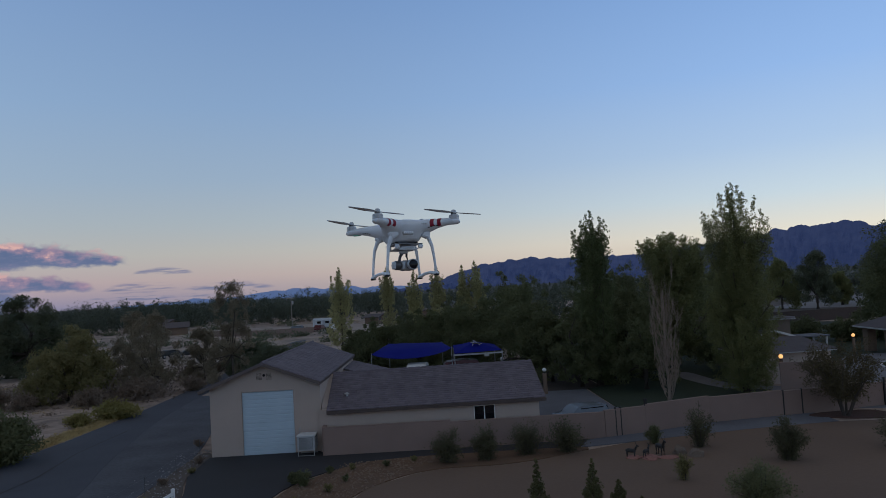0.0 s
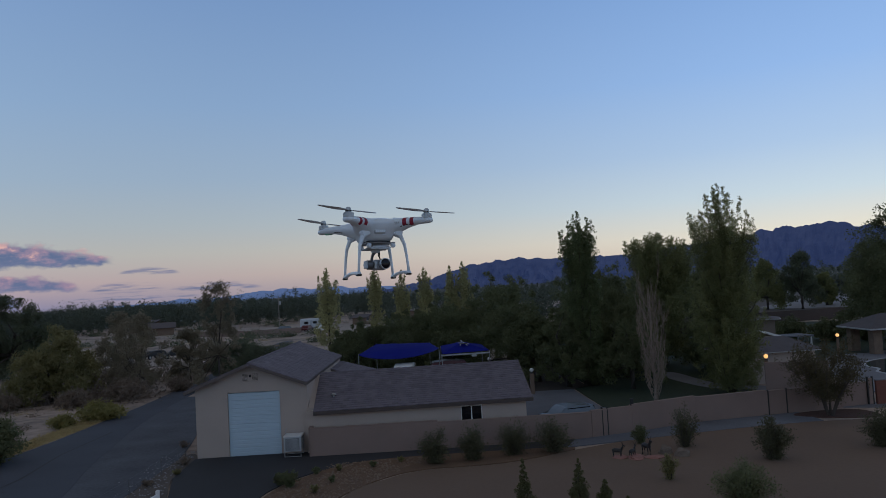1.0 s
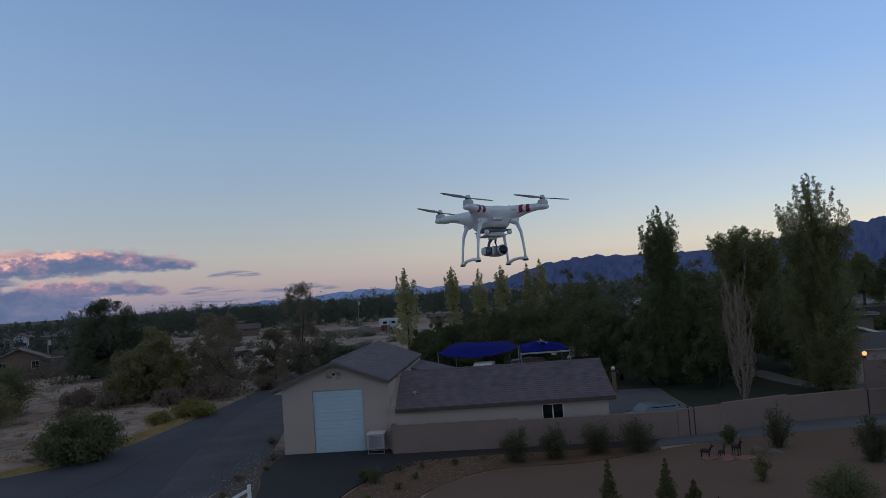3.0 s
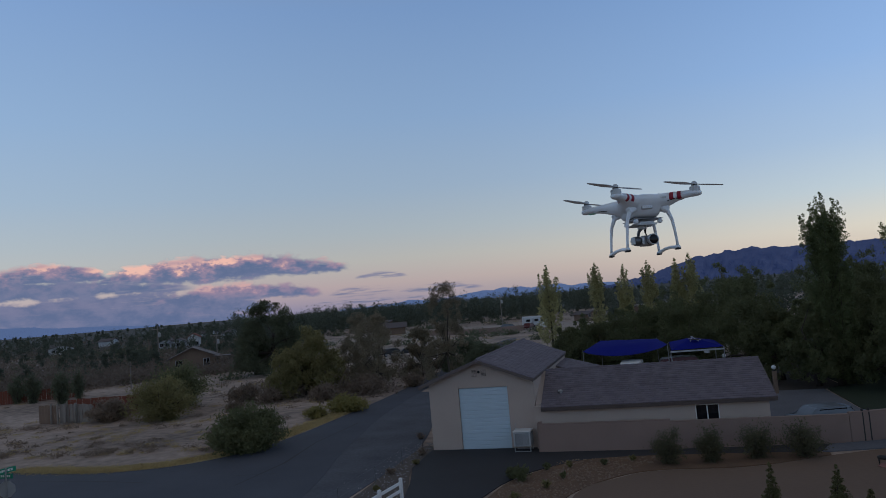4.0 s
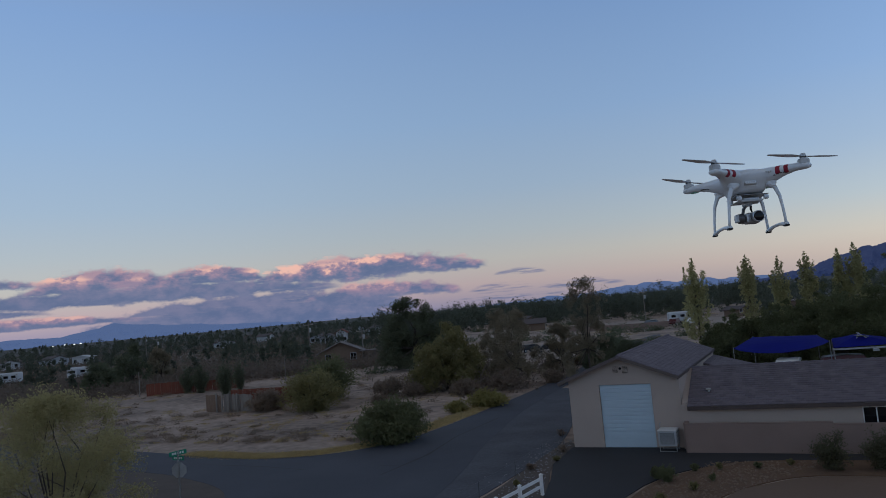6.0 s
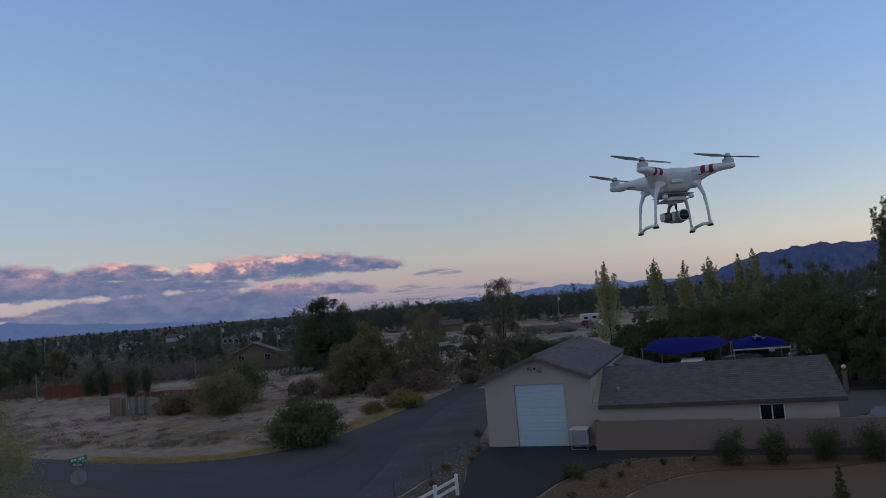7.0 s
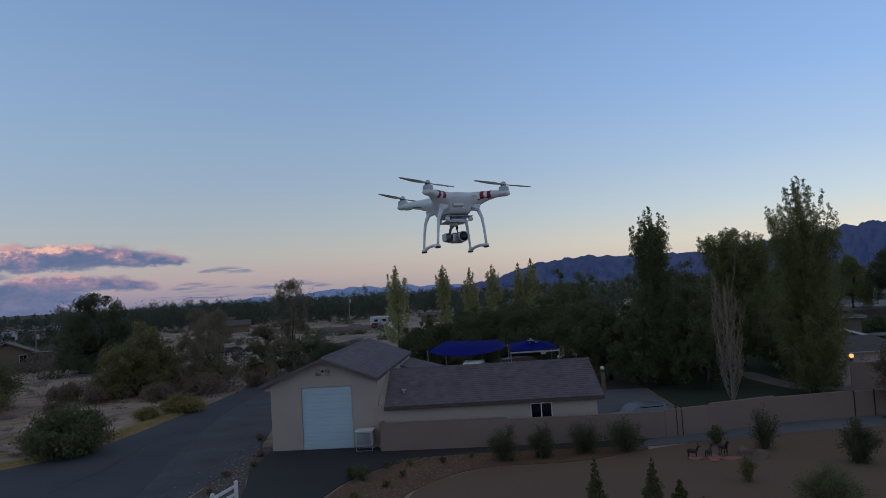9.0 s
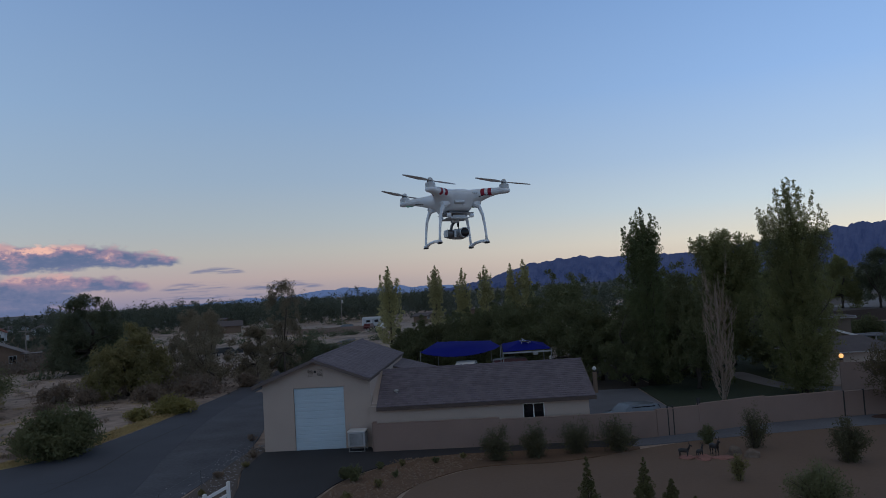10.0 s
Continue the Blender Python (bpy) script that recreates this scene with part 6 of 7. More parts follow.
def garden_figure(at, scale, mat, label):
    """Small four-legged garden ornament, one plain shape."""
    bm = bmesh.new()
    add_tube(bm, [(-0.42, 0, 0.62), (-0.2, 0, 0.66), (0.2, 0, 0.64), (0.42, 0, 0.68)], [0.13, 0.19, 0.18, 0.14], 10)
    for x, y in ((-0.34, 0.1), (-0.34, -0.1), (0.32, 0.1), (0.32, -0.1)):
        add_tube(bm, [(x, y, 0.6), (x + 0.02, y, 0.3), (x, y, 0)], [0.07, 0.045, 0.04], 6)
    add_tube(bm, [(0.38, 0, 0.72), (0.52, 0, 0.98), (0.56, 0, 1.1), (0.76, 0, 1.04)], [0.11, 0.08, 0.085, 0.05], 8)
    for s in (-1, 1):
        add_tube(bm, [(0.54, 0.04 * s, 1.15), (0.48, 0.10 * s, 1.32), (0.50, 0.16 * s, 1.44)], [0.02, 0.015, 0.008], 5)
    me = mesh_bm("garden_figure", bm, mat, True)
    ob = new("garden_figure", me)
    ob.matrix_basis = at @ Matrix.Scale(scale, 4)
    tagged(ob, label, "ornament", "garden ornaments")


garden_figure(pose(12.9, 35.7, 0.02, 0, 0, -75), 0.66, IRON, "dark four-legged metal garden ornament on the sand")
garden_figure(pose(12.05, 35.3, 0.02, 0, 0, 40), 0.5, IRON, "small dark metal garden ornament on the rocks")
garden_figure(pose(11.35, 35.5, 0.02, 0, 0, -30), 0.55, IRON, "small dark metal garden ornament on the rocks")
flat("mulch_bed", "dark red bark mulch round the small tree", "mulch bed", [(24.4, 41.9), (26.0, 40.7), (28.2, 40.1), (28.9, 41.0), (28.4, 42.6), (25.4, 42.75)], 0.036, MULCH)


def multi_stem():
    """Low-forking tree: many stems fan out from one root, leafed along their outer parts."""
    rng = np.random.default_rng(77)
    t = thing("small_tree", "small multi-stemmed tree with sparse reddish-olive leaves", "tree", pose(26.2, 41.3, 0))
    stems, tw, P = bmesh.new(), bmesh.new(), []
    for i in range(22):
        a = i * 2.4
        lean = 0.25 + 0.75 * rng.random()
        reach, top = 2.75 * lean, rng.uniform(3.5, 4.9) * (1.08 - 0.45 * lean)
        b = np.array([0.12 * math.cos(a), 0.12 * math.sin(a), -0.05])
        m1 = np.array([0.30 * reach * math.cos(a), 0.30 * reach * math.sin(a), top * 0.34])
        m2 = np.array([0.68 * reach * math.cos(a + 0.1), 0.68 * reach * math.sin(a + 0.1), top * 0.70])
        e = np.array([reach * math.cos(a + 0.15), reach * math.sin(a + 0.15), top])
        if i < 5:
            add_tube(stems, [tuple(b), tuple(m1), tuple(m2), tuple(e)], [0.075, 0.055, 0.022, 0.005], 6)
        else:
            add_tube(stems, [(m1[0] * 0.7, m1[1] * 0.7, m1[2] * 0.9), tuple(m2), tuple(e)], [0.022, 0.014, 0.005], 4)
        for k in range(11):
            f = rng.uniform(0.0, 1.0)
            o = m1 + (m2 - m1) * min(1, f * 2) if f < 0.5 else m2 + (e - m2) * (f * 2 - 1)
            q = o + np.array([rng.normal() * 0.42, rng.normal() * 0.42, rng.normal() * 0.4 + 0.12])
            add_tube(tw, [tuple(o), tuple((o + q) / 2 + rng.normal(size=3) * 0.04), tuple(q)], [0.016, 0.010, 0.004], 3, False)
            if rng.random() < (0.95 if math.cos(a - 2.6) > -0.35 else 0.45):
                g = rng.random((64, 1))
                P.append(o + (q - o) * g + rng.normal(size=(64, 3)) * 0.15)
    part("stemwork", stems, BARK, t)
    tagged(part("branches", tw, BARK, t), kind="stuff")
    part("foliage", leaf_mesh("foliage", np.concatenate(P), 0.062, LEAF_RUST, rng, 1.9), LEAF_RUST, t)


LEAF_RUST = leaf_material("rusty_olive_leaves", (0.154, 0.119, 0.063), (0.084, 0.077, 0.042))
multi_stem()


def gable_house(name, label, at, w, d, e, a, wall, roofm, windows=2, group="", barge=None):
    """House with its gable to the front (-y), door, windows with frames."""
    h = thing(name, label, "house", at, group)
    bm = bmesh.new()
    v = [bm.verts.new(p) for p in ((-w / 2, -d / 2, -0.1), (w / 2, -d / 2, -0.1), (w / 2, -d / 2, e), (0, -d / 2, a), (-w / 2, -d / 2, e), (-w / 2, d / 2, -0.1), (w / 2, d / 2, -0.1), (w / 2, d / 2, e), (0, d / 2, a), (-w / 2, d / 2, e))]
    for f in ((0, 1, 2, 3, 4), (9, 8, 7, 6, 5), (1, 6, 7, 2), (5, 0, 4, 9), (0, 5, 6, 1)):
        bm.faces.new([v[i] for i in f])
    part("wall", bm, wall, h)
    sl = math.atan2(a - e, w / 2)
    run = (w / 2 + 0.6) / math.cos(sl)
    for s in (1, -1):
        m = pose(0, 0, a + 0.08) @ Matrix.Rotation(s * sl, 4, "Y")
        part("roof", box((0, -d / 2 - 0.6, -0.08), (run, d / 2 + 0.6, 0.05), m) if s > 0 else box((-run, -d / 2 - 0.6, -0.08), (0, d / 2 + 0.6, 0.05), m), roofm, h)
        if barge:
            x0, x1 = (0, run) if s > 0 else (-run, 0)
            part("barge_board", box((x0, -d / 2 - 0.64, -0.12), (x1, -d / 2 - 0.605, 0.06), m), barge, h, "white barge board")
    for i in range(windows):
        x = -w * 0.3 + i * w * 0.6 / max(1, windows - 1)
        wn = part("window", box((x - 0.5, -d / 2 - 0.02, 1.0), (x + 0.5, -d / 2 + 0.02, 2.1)), GLASS, h)
        for lo, hi in (((-0.58, 0.92), (-0.5, 2.18)), ((0.5, 0.92), (0.58, 2.18)), ((-0.5, 2.1), (0.5, 2.18)), ((-0.5, 0.92), (0.5, 1.0)), ((-0.03, 1.0), (0.03, 2.1))):
            part("window_frame", box((x + lo[0], -d / 2 - 0.05, lo[1]), (x + hi[0], -d / 2 - 0.015, hi[1])), VINYL_GREY, wn)
    return h


# ---------------------------------------------------------------- house, pool and ramada beyond the wall
def hip_house(name, label, cat, at, w, d, e, a, over=0.5, wall=None, roofm=None, ridge=0.4):
    """House with a hipped roof; ridge is the ridge's share of the width."""
    h = thing(name, label, cat, at)
    part("wall", box((-w / 2, -d / 2, -0.05), (w / 2, d / 2, e)), wall or STUCCO, h)
    W, D, r = w / 2 + over, d / 2 + over, w / 2 * ridge
    bm = bmesh.new()
    v = [bm.verts.new(p) for p in ((-W, -D, e), (W, -D, e), (W, D, e), (-W, D, e), (-r, 0, a), (r, 0, a))]
    for f in ((0, 1, 5, 4), (1, 2, 5), (2, 3, 4, 5), (3, 0, 4), (3, 2, 1, 0)):
        bm.faces.new([v[i] for i in f])
    part("roof", bm, roofm or TILE, h, "grey tiled hipped roof")
    for lo, hi in (((-W, -D - 0.03, e - 0.07), (W, -D, e - 0.005)), ((-W - 0.03, -D, e - 0.07), (-W, D, e - 0.005)), ((W, -D, e - 0.07), (W + 0.03, D, e - 0.005))):
        part("fascia", box(lo, hi), VINYL_GREY, h, "pale fascia board")
    return h


hip_house("poolside_house", "low stucco house with a grey tiled roof", "house", pose(30.75, 56.9, 0, 0, 0, -1), 6.0, 4.8, 2.42, 3.35, 0.55, STUCCO, SHADETILE, 0.62)


def ramada():
    r = thing("ramada", "open garden ramada with a tiled hip roof on stone pillars", "ramada", pose(50.6, 68.4, 0, 0, 0, -6))
    W, D, e, a = 3.9, 3.1, 2.55, 3.8
    bm = bmesh.new()
    v = [bm.verts.new(p) for p in ((-W, -D, e), (W, -D, e), (W, D, e), (-W, D, e), (-1.2, 0, a), (1.2, 0, a), (-W, -D, e - 0.16), (W, -D, e - 0.16), (W, D, e - 0.16), (-W, D, e - 0.16))]
    for f in ((0, 1, 5, 4), (1, 2, 5), (2, 3, 4, 5), (3, 0, 4), (9, 8, 7, 6), (0, 6, 7, 1), (1, 7, 8, 2), (2, 8, 9, 3), (3, 9, 6, 0)):
        bm.faces.new([v[i] for i in f])
    part("roof", bm, SHADETILE, r, "grey tiled hip roof")
    for lo, hi in (((-W, -D - 0.04, e - 0.13), (W, -D, e + 0.01)), ((-W - 0.04, -D, e - 0.13), (-W, D, e + 0.01))):
        part("fascia", box(lo, hi), VINYL_GREY, r, "pale fascia board")
    bm = bmesh.new()
    v = [bm.verts.new(p) for p in ((-0.9, -2.2, 2.95), (0.9, -2.2, 2.95), (0, -2.2, 3.45), (0, -0.6, 3.45))]
    for f in ((0, 1, 2), (0, 2, 3), (1, 3, 2)):
        bm.faces.new([v[i] for i in f])
    part("dormer", bm, SHADETILE, r)
    for x in (-2.8, 2.8):
        for y in (-1.8, 2.1):
            part("pillar", box((x - 0.45, y - 0.45, -0.05), (x + 0.45, y + 0.45, e - 0.15), None, 0.05), STONE, r, "stacked stone pillar")
    part("counter", box((-1.4, -1.7, -0.05), (2.2, -1.0, 1.0), None, 0.02), STONE, r, "stone garden counter")
    part("chimney", box((0.9, 1.6, 2.9), (1.4, 2.1, 4.6), None, 0.03), WHITE, r, "white chimney")


ramada()
flat("pool_deck", "pale concrete deck round the swimming pool", "pool deck", [(33.5, 48.8), (36, 46), (44, 48), (56, 52), (60, 62), (52, 67), (44, 68), (40, 63), (36.5, 57)], 0.05, CONCRETE)
POOL_EDGE = [(43.8, 62.2), (41.6, 59.8), (41.1, 57.4), (39.9, 55.8), (40.3, 53.6), (44, 51.6), (50, 52), (54, 57), (52, 62.3), (47.7, 63.4)]
flat("pool_coping", "pale concrete coping round the pool", "pool coping", [(46.5 + (x - 46.5) * 1.055, 57.3 + (y - 57.3) * 1.055) for x, y in POOL_EDGE], 0.09, COPING)
flat("pool", "dark still swimming pool water", "pool", POOL_EDGE, 0.098, POOL)
flat("side_path", "pale concrete path inside the yard wall", "path", [(27.2, 47.5), (29.6, 46.8), (30.2, 51.6), (28.6, 53.6), (26.4, 56.6), (26.2, 64.2), (24.4, 62.0), (24.9, 54.6), (27.4, 52.2)], 0.03, CONCRETE)
flat("entry_path", "pale concrete entry path by the gate", "path", [(28.4, 43.4), (31.5, 42.0), (36, 38), (38, 39.5), (33, 43.6), (30.2, 44.4)], 0.035, CONCRETE, False)


def patio_cover():
    c = thing("patio_cover", "pale flat patio cover beside the tiled house", "patio cover")
    part("roof", box((33.9, 58.7, 2.98), (36.4, 61.0, 3.08), None, 0.01), COURT, c, "pale sheet roof")
    for x in (34.1, 36.2):
        for y in (58.9, 60.8):
            part("post", box((x - 0.06, y - 0.06, -0.05), (x + 0.06, y + 0.06, 2.98)), VINYL_GREY, c)


patio_cover()


def brick_wall():
    """Low brick garden wall with its own bricks, beside the pool gate."""
    L, h, a = 9.2, 1.5, -8
    w = thing("brick_wall", "low reddish brick garden wall by the pool", "wall", pose(30.75, 43.55, 0, 0, 0, a), kind="structure")
    part("core", box((0, -0.09, -0.05), (L, 0.09, h - 0.02)), BRICK, w)
    me = mesh_bm("brick", box((0.008, -0.012, 0.008), (0.392, 0.0, 0.182), None, 0.004), BRICK)
    for r in range(8):
        for c in range(23):
            x = c * 0.4 - (0.2 if r % 2 else 0)
            if 0 <= x <= L - 0.4:
                part("brick", me, BRICK, w, at=pose(x, -0.088, r * 0.19))
    part("coping", box((-0.02, -0.13, h - 0.02), (L, 0.13, h + 0.05), None, 0.015), CONCRETE, w, "pale coping")


brick_wall()
gable_house("guest_house", "low stucco guest house with a tiled gable roof", pose(32.5, 63.4, 0, 0, 0, -8), 4.2, 7.0, 2.9, 3.6, STUCCO, SHADETILE, 0, "", WHITE)
hip_house("garden_shed", "small stucco shed with a flat tiled cap", "shed", pose(38.3, 70.6, 0, 0, 0, -28), 2.4, 2.4, 3.9, 4.15, 0.5, TANWALL, SHADETILE)
wall_in = thing("inner_wall", "tan rendered wall inside the yard", "wall", kind="structure")
wall_run(wall_in, (26.75, 49.35), (30.6, 48.0), 2.3)
yw = thing("garden_wall", "long dark tan wall behind the lawn", "wall", kind="structure")
flat("far_field", "brown bare field beyond the garden wall", "field", [(40, 117), (100, 118), (150, 120), (300, 240), (300, 420), (120, 420), (50, 220)], 0.012, DIRT, False)
wall_run(yw, (44, 112.5), (64.4, 113.6), 1.8, mat=DARKWALL)
wall_run(yw, (64.4, 113.6), (100, 116.5), 1.8, mat=DARKWALL)


# ---------------------------------------------------------------- by the road
VINYL = material("white_vinyl", (0.80, 0.80, 0.79), (0.70, 0.70, 0.69), 0.45, bump=0.02, vary=0.02)


def rail_fence():
    f = thing("rail_fence", "white vinyl two-rail fence ending at the driveway", "fence")
    p, q = Vector((-9.65, 32.5, 0)), Vector((-10.9, 26.5, 0))
    d = (q - p).normalized()
    a = math.degrees(math.atan2(d.y, d.x))
    n = 4
    for i in range(n):
        o = p + d * (i * 2.0)
        ps = part("post", box((-0.065, -0.065, -0.05), (0.065, 0.065, 0.92), pose(o.x, o.y, 0, 0, 0, a), 0.006), VINYL, f)
        part("post_cap", lathe([(0.10, 0.92), (0.10, 0.94), (0.03, 0.98)], 4, pose(o.x, o.y, 0, 0, 0, a + 45)), VINYL, ps)
        if i < n - 1:
            for z in (0.34, 0.68):
                part("rail", box((0.05, -0.022, z), (1.95, 0.022, z + 0.14), pose(o.x, o.y, 0, 0, 0, a), 0.006), VINYL, f)


rail_fence()


def wire_fence():
    f = thing("wire_fence", "thin wire fence on metal posts along the shoulder", "fence")
    pts = [(-11.35, 43.6), (-11.55, 39.6), (-11.85, 35.6), (-12.35, 31.6), (-12.9, 27.6)]
    for x, y in pts:
        part("post", tube([(x, y, -0.05), (x, y, 0.85)], [0.018, 0.016], 6), IRONGREY, f)
    for z in (0.4, 0.8):
        part("wire", tube([(x, y, z) for x, y in pts], [0.004] * len(pts), 5), IRONGREY, f)


wire_fence()


def street_sign():
    s = thing("street_sign", "stop sign post with two green street name blades", "street sign", pose(-24.2, 25.7, 0, 0, 0, 25))
    part("post", box((-0.03, -0.03, -0.05), (0.03, 0.03, 3.55)), METAL, s)
    bm = bmesh.new()
    ring = [(0.35 * math.cos(math.pi / 8 + k * math.pi / 4), 0.35 * math.sin(math.pi / 8 + k * math.pi / 4)) for k in range(8)]
    lo = [bm.verts.new((x, 0.034, 2.70 + z)) for x, z in ring]
    hi = [bm.verts.new((x, 0.040, 2.70 + z)) for x, z in ring]
    bm.faces.new(lo)
    bm.faces.new(hi[::-1])
    for i in range(8):
        bm.faces.new((lo[i], lo[(i + 1) % 8], hi[(i + 1) % 8], hi[i]))
    part("stop_plate", bm, SIGNBACK, s, "bare grey back of an octagonal stop sign")
    for z, a, w in ((3.24, -30, 0.36), (3.46, 52, 0.44)):
        b = part("name_blade", box((-w, -0.008, z - 0.1), (w, 0.008, z + 0.1), pose(0, 0, 0, 0, 0, a), 0.003), GREENSIGN, s, "green street name blade")
        for k in range(5):
            part("lettering_bar", box((-w * 0.7 + k * w * 0.29, -0.014, z - 0.045), (-w * 0.7 + k * w * 0.29 + w * 0.2, -0.009, z + 0.045), pose(0, 0, 0, 0, 0, a)), WHITE, b)


street_sign()


# ---------------------------------------------------------------- fences, houses and poles on the desert side
def board_fence(name, label, p, q, h, bw, mat, group=""):
    f = thing(name, label, "fence", None, group)
    p, q = Vector((*p, 0)), Vector((*q, 0))
    d = (q - p).normalized()
    a = math.degrees(math.atan2(d.y, d.x))
    n = int((q - p).length / bw)
    rng = np.random.default_rng(n)
    me = mesh_bm("board", box((0.01, -0.015, -0.1), (bw - 0.015, 0.015, h), None, 0.004), mat)
    for i in range(n):
        o = p + d * (i * bw)
        part("board", me, mat, f, at=pose(o.x, o.y, rng.uniform(-0.06, 0.04), 0, rng.uniform(-1.2, 1.2), a))
    for z in (0.4, h - 0.35):
        part("rail", box((0, 0.017, z), ((q - p).length, 0.07, z + 0.09), pose(p.x, p.y, 0, 0, 0, a)), mat, f)
    return f


board_fence("red_fence", "red-stained board fence on the desert lot", (-82.2, 81.8), (-75.5, 84.8), 1.75, 0.3, REDWOOD)
board_fence("red_fence", "red-stained board fence on the desert lot", (-75.5, 84.8), (-70.5, 88.3), 1.5, 0.3, REDWOOD)
board_fence("red_fence", "low red-brown board fence behind the corral", (-54.6, 66.6), (-47.0, 67.6), 1.9, 0.3, REDWOOD)
board_fence("board_corral", "weathered grey board corral panel", (-55.9, 64.0), (-52.9, 63.3), 1.75, 0.45, BROWN)
board_fence("board_corral", "weathered grey board corral panel", (-52.9, 63.3), (-48.6, 62.6), 1.8, 0.42, WOOD)
for i, (x, y) in enumerate([(-53.9, 63.3), (-53.0, 63.1), (-51.9, 62.9), (-50.7, 62.7)]):
    ob = part("corral_post", box((-0.07, -0.07, -0.1), (0.07, 0.07, 1.95), None, 0.01), WOOD)
    ob.matrix_basis = pose(x, y, 0, 0, 0, -8)
    tagged(ob, "weathered corral post beside the boards", "post", "corral posts")
for x, y, h in [(-83.3, 81.6, 3.6), (-66.3, 93.6, 4.0)]:
    ob = part("fence_pole", tube([(0, 0, -0.1), (0.02, 0, h)], [0.08, 0.06], 8), WOOD)
    ob.matrix_basis = pose(x, y, 0)
    tagged(ob, "tall weathered wooden pole at the fence", "pole", "fence poles")


bh = gable_house("brown_house", "low brown house with a wide gable and a carport", pose(-73.6, 122.6, 0, 0, 0, 28), 7.8, 8, 2.5, 4.2, BROWN, TRIM, 2)
part("carport_roof", box((3.4, -5.8, 2.3), (6.6, -2.6, 2.45), None, 0.03), TRIM, bh)
part("carport_post", box((6.3, -5.6, -0.05), (6.45, -5.45, 2.3)), TRIM, bh)
PALEWALL = material("pale_blue_grey_siding", (0.42, 0.45, 0.48), (0.34, 0.36, 0.39), 0.8, vary=0.04)
WHITEWALL = material("white_siding", (0.56, 0.58, 0.60), (0.46, 0.48, 0.50), 0.8, vary=0.04)
FARROOF = material("dull_brown_roofing", (0.12, 0.10, 0.10), (0.09, 0.075, 0.075), 0.9, vary=0.1)
gable_house("pale_house", "pale grey farmhouse with white window frames", pose(-150.0, 234, 0, 0, 0, 25), 5.6, 7, 2.4, 3.6, PALEWALL, FARROOF, 3, "far farmhouses")
gable_house("pale_house", "pale grey farmhouse with white window frames", pose(-142.5, 229, 0, 0, 0, 25), 5.2, 7, 2.4, 3.6, PALEWALL, FARROOF, 3, "far farmhouses")
gable_house("white_house", "small white house with a reddish roof", pose(-135.0, 226, 0, 0, 0, 25), 3.6, 6, 3.8, 4.9, WHITEWALL, REDWOOD, 2, "far farmhouses")
FARHOUSES = [(-237.5, 206, 8.5, 7, 3.4, 4.0, WHITEWALL), (-262, 213, 12, 9, 3.0, 4.6, PALEWALL), (-282, 208, 10, 8, 3.0, 4.2, WHITEWALL), (-215, 260, 12, 9, 3.0, 4.4, WHITEWALL), (-245, 330, 14, 9, 3.2, 4.6, WHITEWALL), (-190, 330, 14, 9, 3.2, 4.6, WHITEWALL), (-160, 300, 12, 8, 3.2, 4.6, WHITEWALL), (-92, 292, 14, 9, 3.0, 4.4, PALEWALL), (-60, 210, 9, 9, 2.6, 4.0, BROWN), (-74, 246, 20, 9, 2.6, 4.2, BROWN), (-4, 205, 7, 6, 2.2, 3.0, BROWN), (8, 215, 9, 7, 2.2, 3.0, BROWN), (-120, 330, 12, 9, 3, 4.4, WHITEWALL)]
for i, (x, y, w, d, e, a, m) in enumerate(FARHOUSES):
    gable_house("far_house", "small distant house among the desert scrub", pose(x, y, 0, 0, 0, 20 + 67 * i % 90), w * 0.75, d * 0.7, e * 0.85, a * 0.85, m, FARROOF if i else WHITEWALL, 2, "distant houses")


def trailer(at):
    t = thing("camper_trailer", "white camper trailer parked in the scrub", "trailer", at)
    part("body", box((-3.2, -1.15, 0.55), (3.2, 1.15, 2.9), None, 0.25), WHITEWALL, t)
    for x in (-1.9, 0.2, 1.9):
        part("window", box((x - 0.5, -1.17, 1.6), (x + 0.5, -1.14, 2.2)), GLASS, t)
    part("door", box((-0.95, -1.175, 0.65), (-0.4, -1.145, 2.4)), PALEWALL, t)
    for x in (-0.5, 0.5):
        part("wheel", lathe([(0.3, -0.1), (0.34, 0), (0.3, 0.1)], 14, pose(x, -1.05, 0.34, 90, 0, 0)), RUBBER, t)
    part("hitch", box((3.2, -0.08, 0.45), (4.4, 0.08, 0.58)), IRON, t)


trailer(pose(-147, 127, 0, 0, 0, 42))
trailer(pose(-166, 122, 0, 0, 0, 30))
trailer(pose(-16.4, 187.5, 0, 0, 0, 12))


def utility_pole(at, h):
    p = thing("utility_pole", "wooden utility pole with a crossarm", "utility pole", at, "utility poles")
    part("pole", tube([(0, 0, -0.2), (0, 0, h)], [0.13, 0.09], 8), WOOD, p)
    part("crossarm", box((-1.1, -0.06, h - 0.7), (1.1, 0.06, h - 0.55)), WOOD, p)
    for x in (-0.95, 0.0, 0.95):
        part("insulator", lathe([(0.05, h - 0.55), (0.06, h - 0.45), (0.03, h - 0.38)], 8, pose(x, 0, 0)), METAL, p)
    part("transformer", lathe([(0.2, h - 2.2), (0.24, h - 2.1), (0.24, h - 1.4), (0.15, h - 1.3)], 12, pose(0.3, -0.1, 0)), METAL, p)


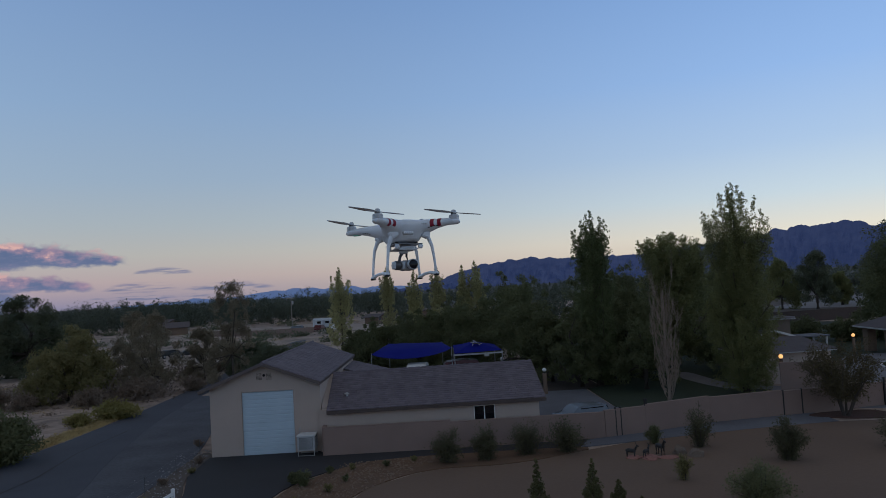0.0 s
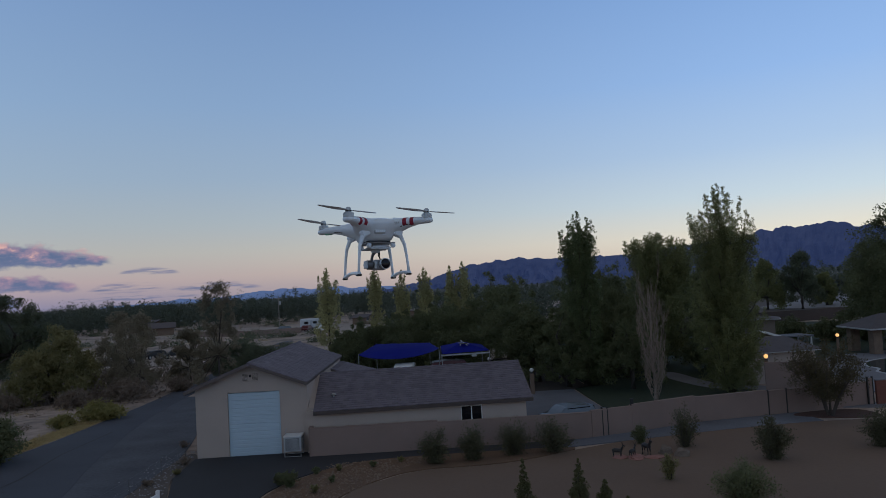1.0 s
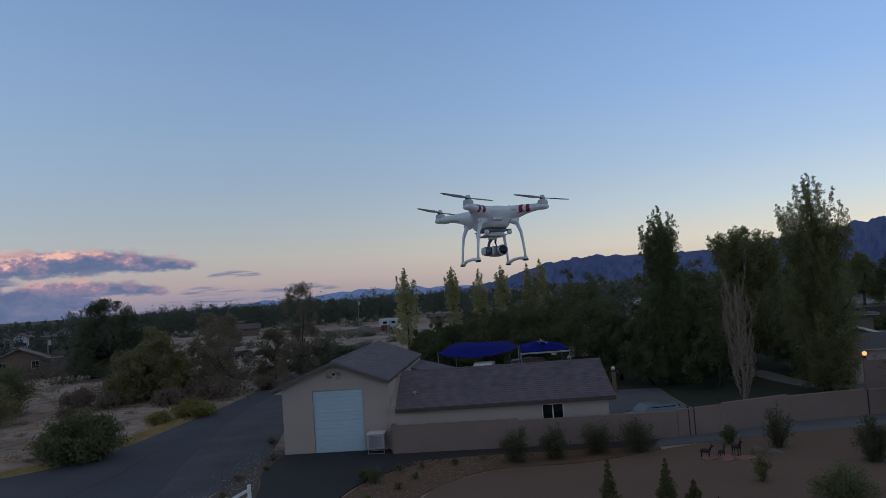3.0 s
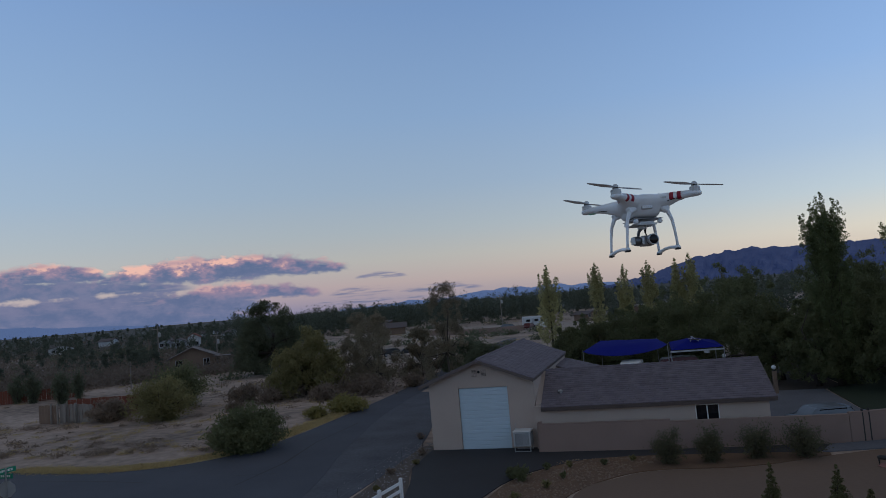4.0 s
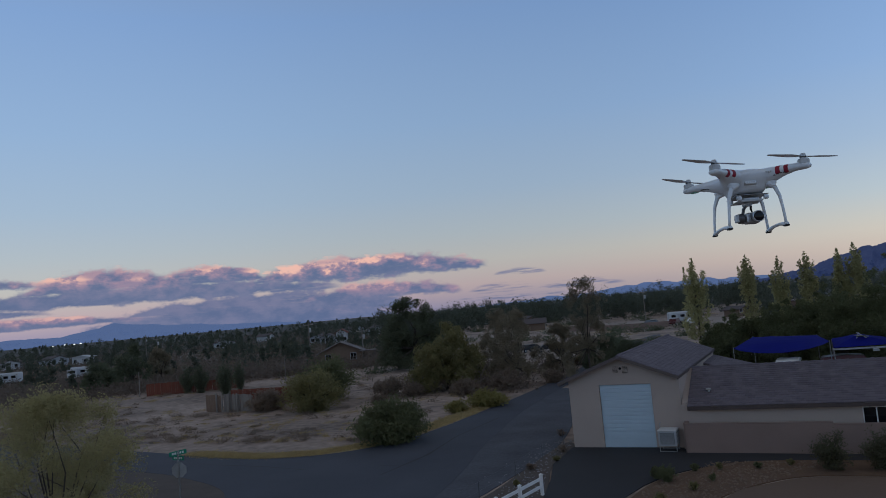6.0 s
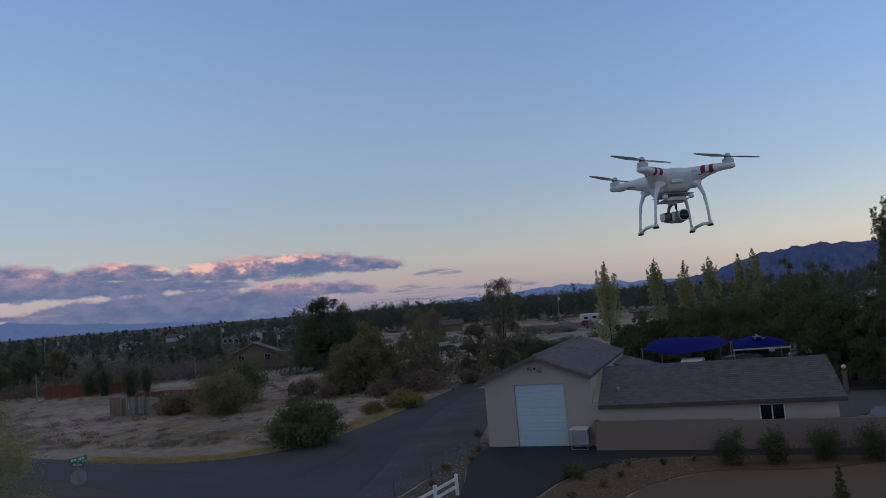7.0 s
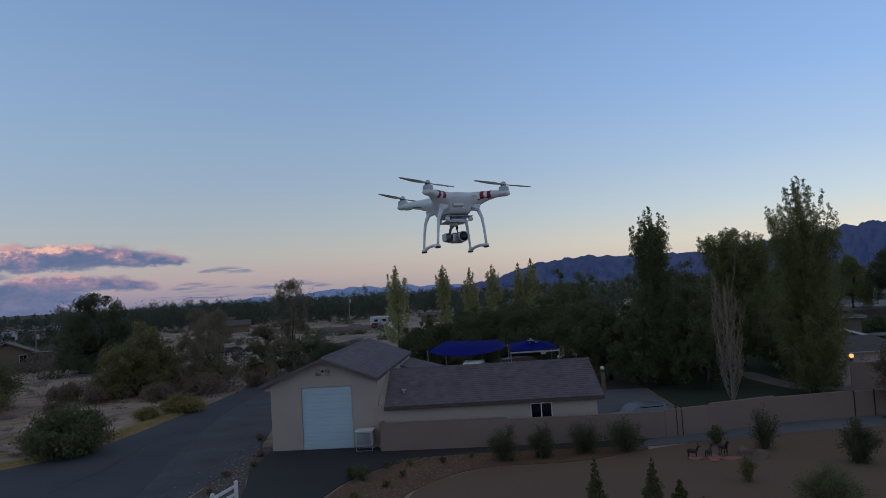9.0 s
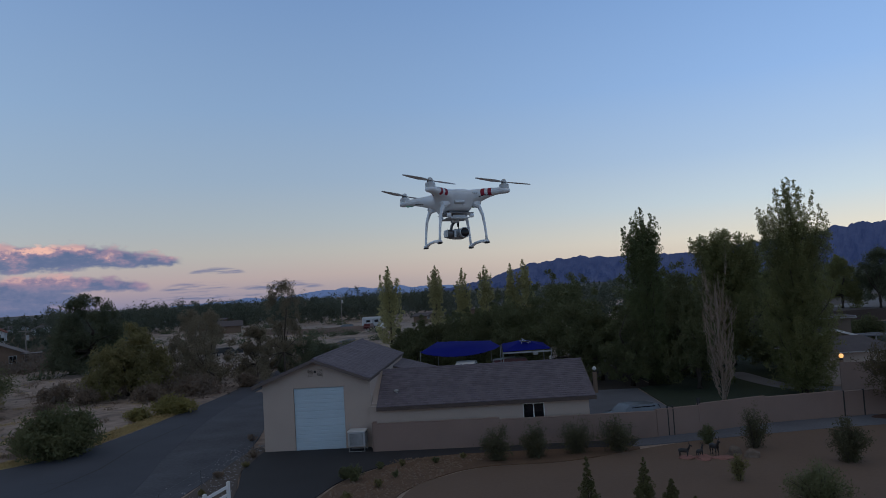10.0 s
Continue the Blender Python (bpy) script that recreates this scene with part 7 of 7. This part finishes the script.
for x, y, h in [(-84.3, 128.1, 8.6), (-71.2, 126.8, 6.5), (-148, 152, 8.2), (-24.5, 185, 9.0), (-190, 190, 9)]:
    utility_pole(pose(x, y, 0, 0, 0, 30), h)
for i, (x, y, a) in enumerate([(-32.5, 121, 20), (-36.5, 122.5, 60)]):
    van(pose(x, y, 0, 0, 0, a), IRON, "dark old car standing on the dirt yard", h=1.3, length=4.4)
for i, (x, y, a, m) in enumerate([(-23.5, 183, 5, CARGREY), (-17.5, 180, 80, CARRED), (-13.0, 176, 20, WHITE), (5.0, 150, 10, WHITE)]):
    van(pose(x, y, 0, 0, 0, a), m, "distant vehicle parked on a dirt yard", h=1.6, length=4.5)
flat("dirt_yard", "pale bare dirt yard beyond the trees", "dirt yard", [(-75, 255), (-66, 196), (-40, 190), (-20, 176), (-3, 178), (-8, 206), (-40, 225), (-50, 260)], 0.03, PALEDIRT := material("pale_dirt", (0.36, 0.29, 0.24), (0.26, 0.21, 0.175), 0.95, scale=0.05, fine=0.6, bump=0.3, vary=0.0))
flat("dirt_track", "pale dirt clearing beside the parked cars", "dirt yard", [(-42, 120), (-30, 106), (-20, 104), (-18, 118), (-26, 132), (-38, 134)], 0.03, PALEDIRT)
flat("far_road", "pale road far behind the garden", "road", [(88, 150), (150, 130), (200, 190), (150, 215), (100, 175)], 0.03, FARROAD := material("pale_grey_road", (0.25, 0.24, 0.245), (0.19, 0.185, 0.19), 0.9, scale=0.05, fine=0.6, vary=0.0))
wf = thing("yard_wall", "long pale low wall round a distant dirt yard", "wall", kind="structure")
for p, q in (((-30.3, 174.9), (-18.3, 176.3)), ((-48, 190), (-30.3, 174.9))):
    wall_run(wf, p, q, 1.3)


def road_repairs():
    """Narrow dark tar seams and a worn patch on the asphalt."""
    TAR = material("tar_seam", (0.022, 0.022, 0.024), rough=0.7, bump=0.1, vary=0.0)
    for i, line in enumerate([[(-19.8, 36), (-19.2, 41), (-19.6, 47), (-19.0, 54)], [(-24, 36.6), (-21, 38.2), (-18.6, 38.4)], [(-34, 38.6), (-29, 38.0), (-25.5, 37.2)]]):
        bm = bmesh.new()
        vs = []
        for j, (x, y) in enumerate(line):
            w = 0.05 + 0.03 * (j % 2)
            vs.append((bm.verts.new((x - w, y, 0.026)), bm.verts.new((x + w, y + w, 0.026))))
        for a, b in zip(vs, vs[1:]):
            bm.faces.new((a[0], a[1], b[1], b[0]))
        tagged(part("road_seam", bm, TAR), "dark tar seam on the asphalt road", "road seam", kind="structure")


road_repairs()
FARLIGHT = material("far_floodlight", (0.9, 0.9, 0.85), rough=0.4, bump=0, emit=((1.0, 0.93, 0.8), 1.6))
for i, (az, h) in enumerate([(-50.9, 3.0), (-50.2, 3.4), (-49.6, 3.2), (-49.2, 3.6)]):
    L = thing("far_floodlight", "distant white floodlight on a thin mast", "floodlight", pose(900 * math.sin(radians(az)), 900 * math.cos(radians(az)), 0), "distant floodlights")
    part("mast", tube([(0, 0, -0.1), (0, 0, h + 3)], [0.12, 0.10], 6), METAL, L)
    part("lamp_head", box((-1.0, -0.3, h + 3), (1.0, 0.3, h + 3.8), None, 0.1), FARLIGHT, L, "lit white lamp head")
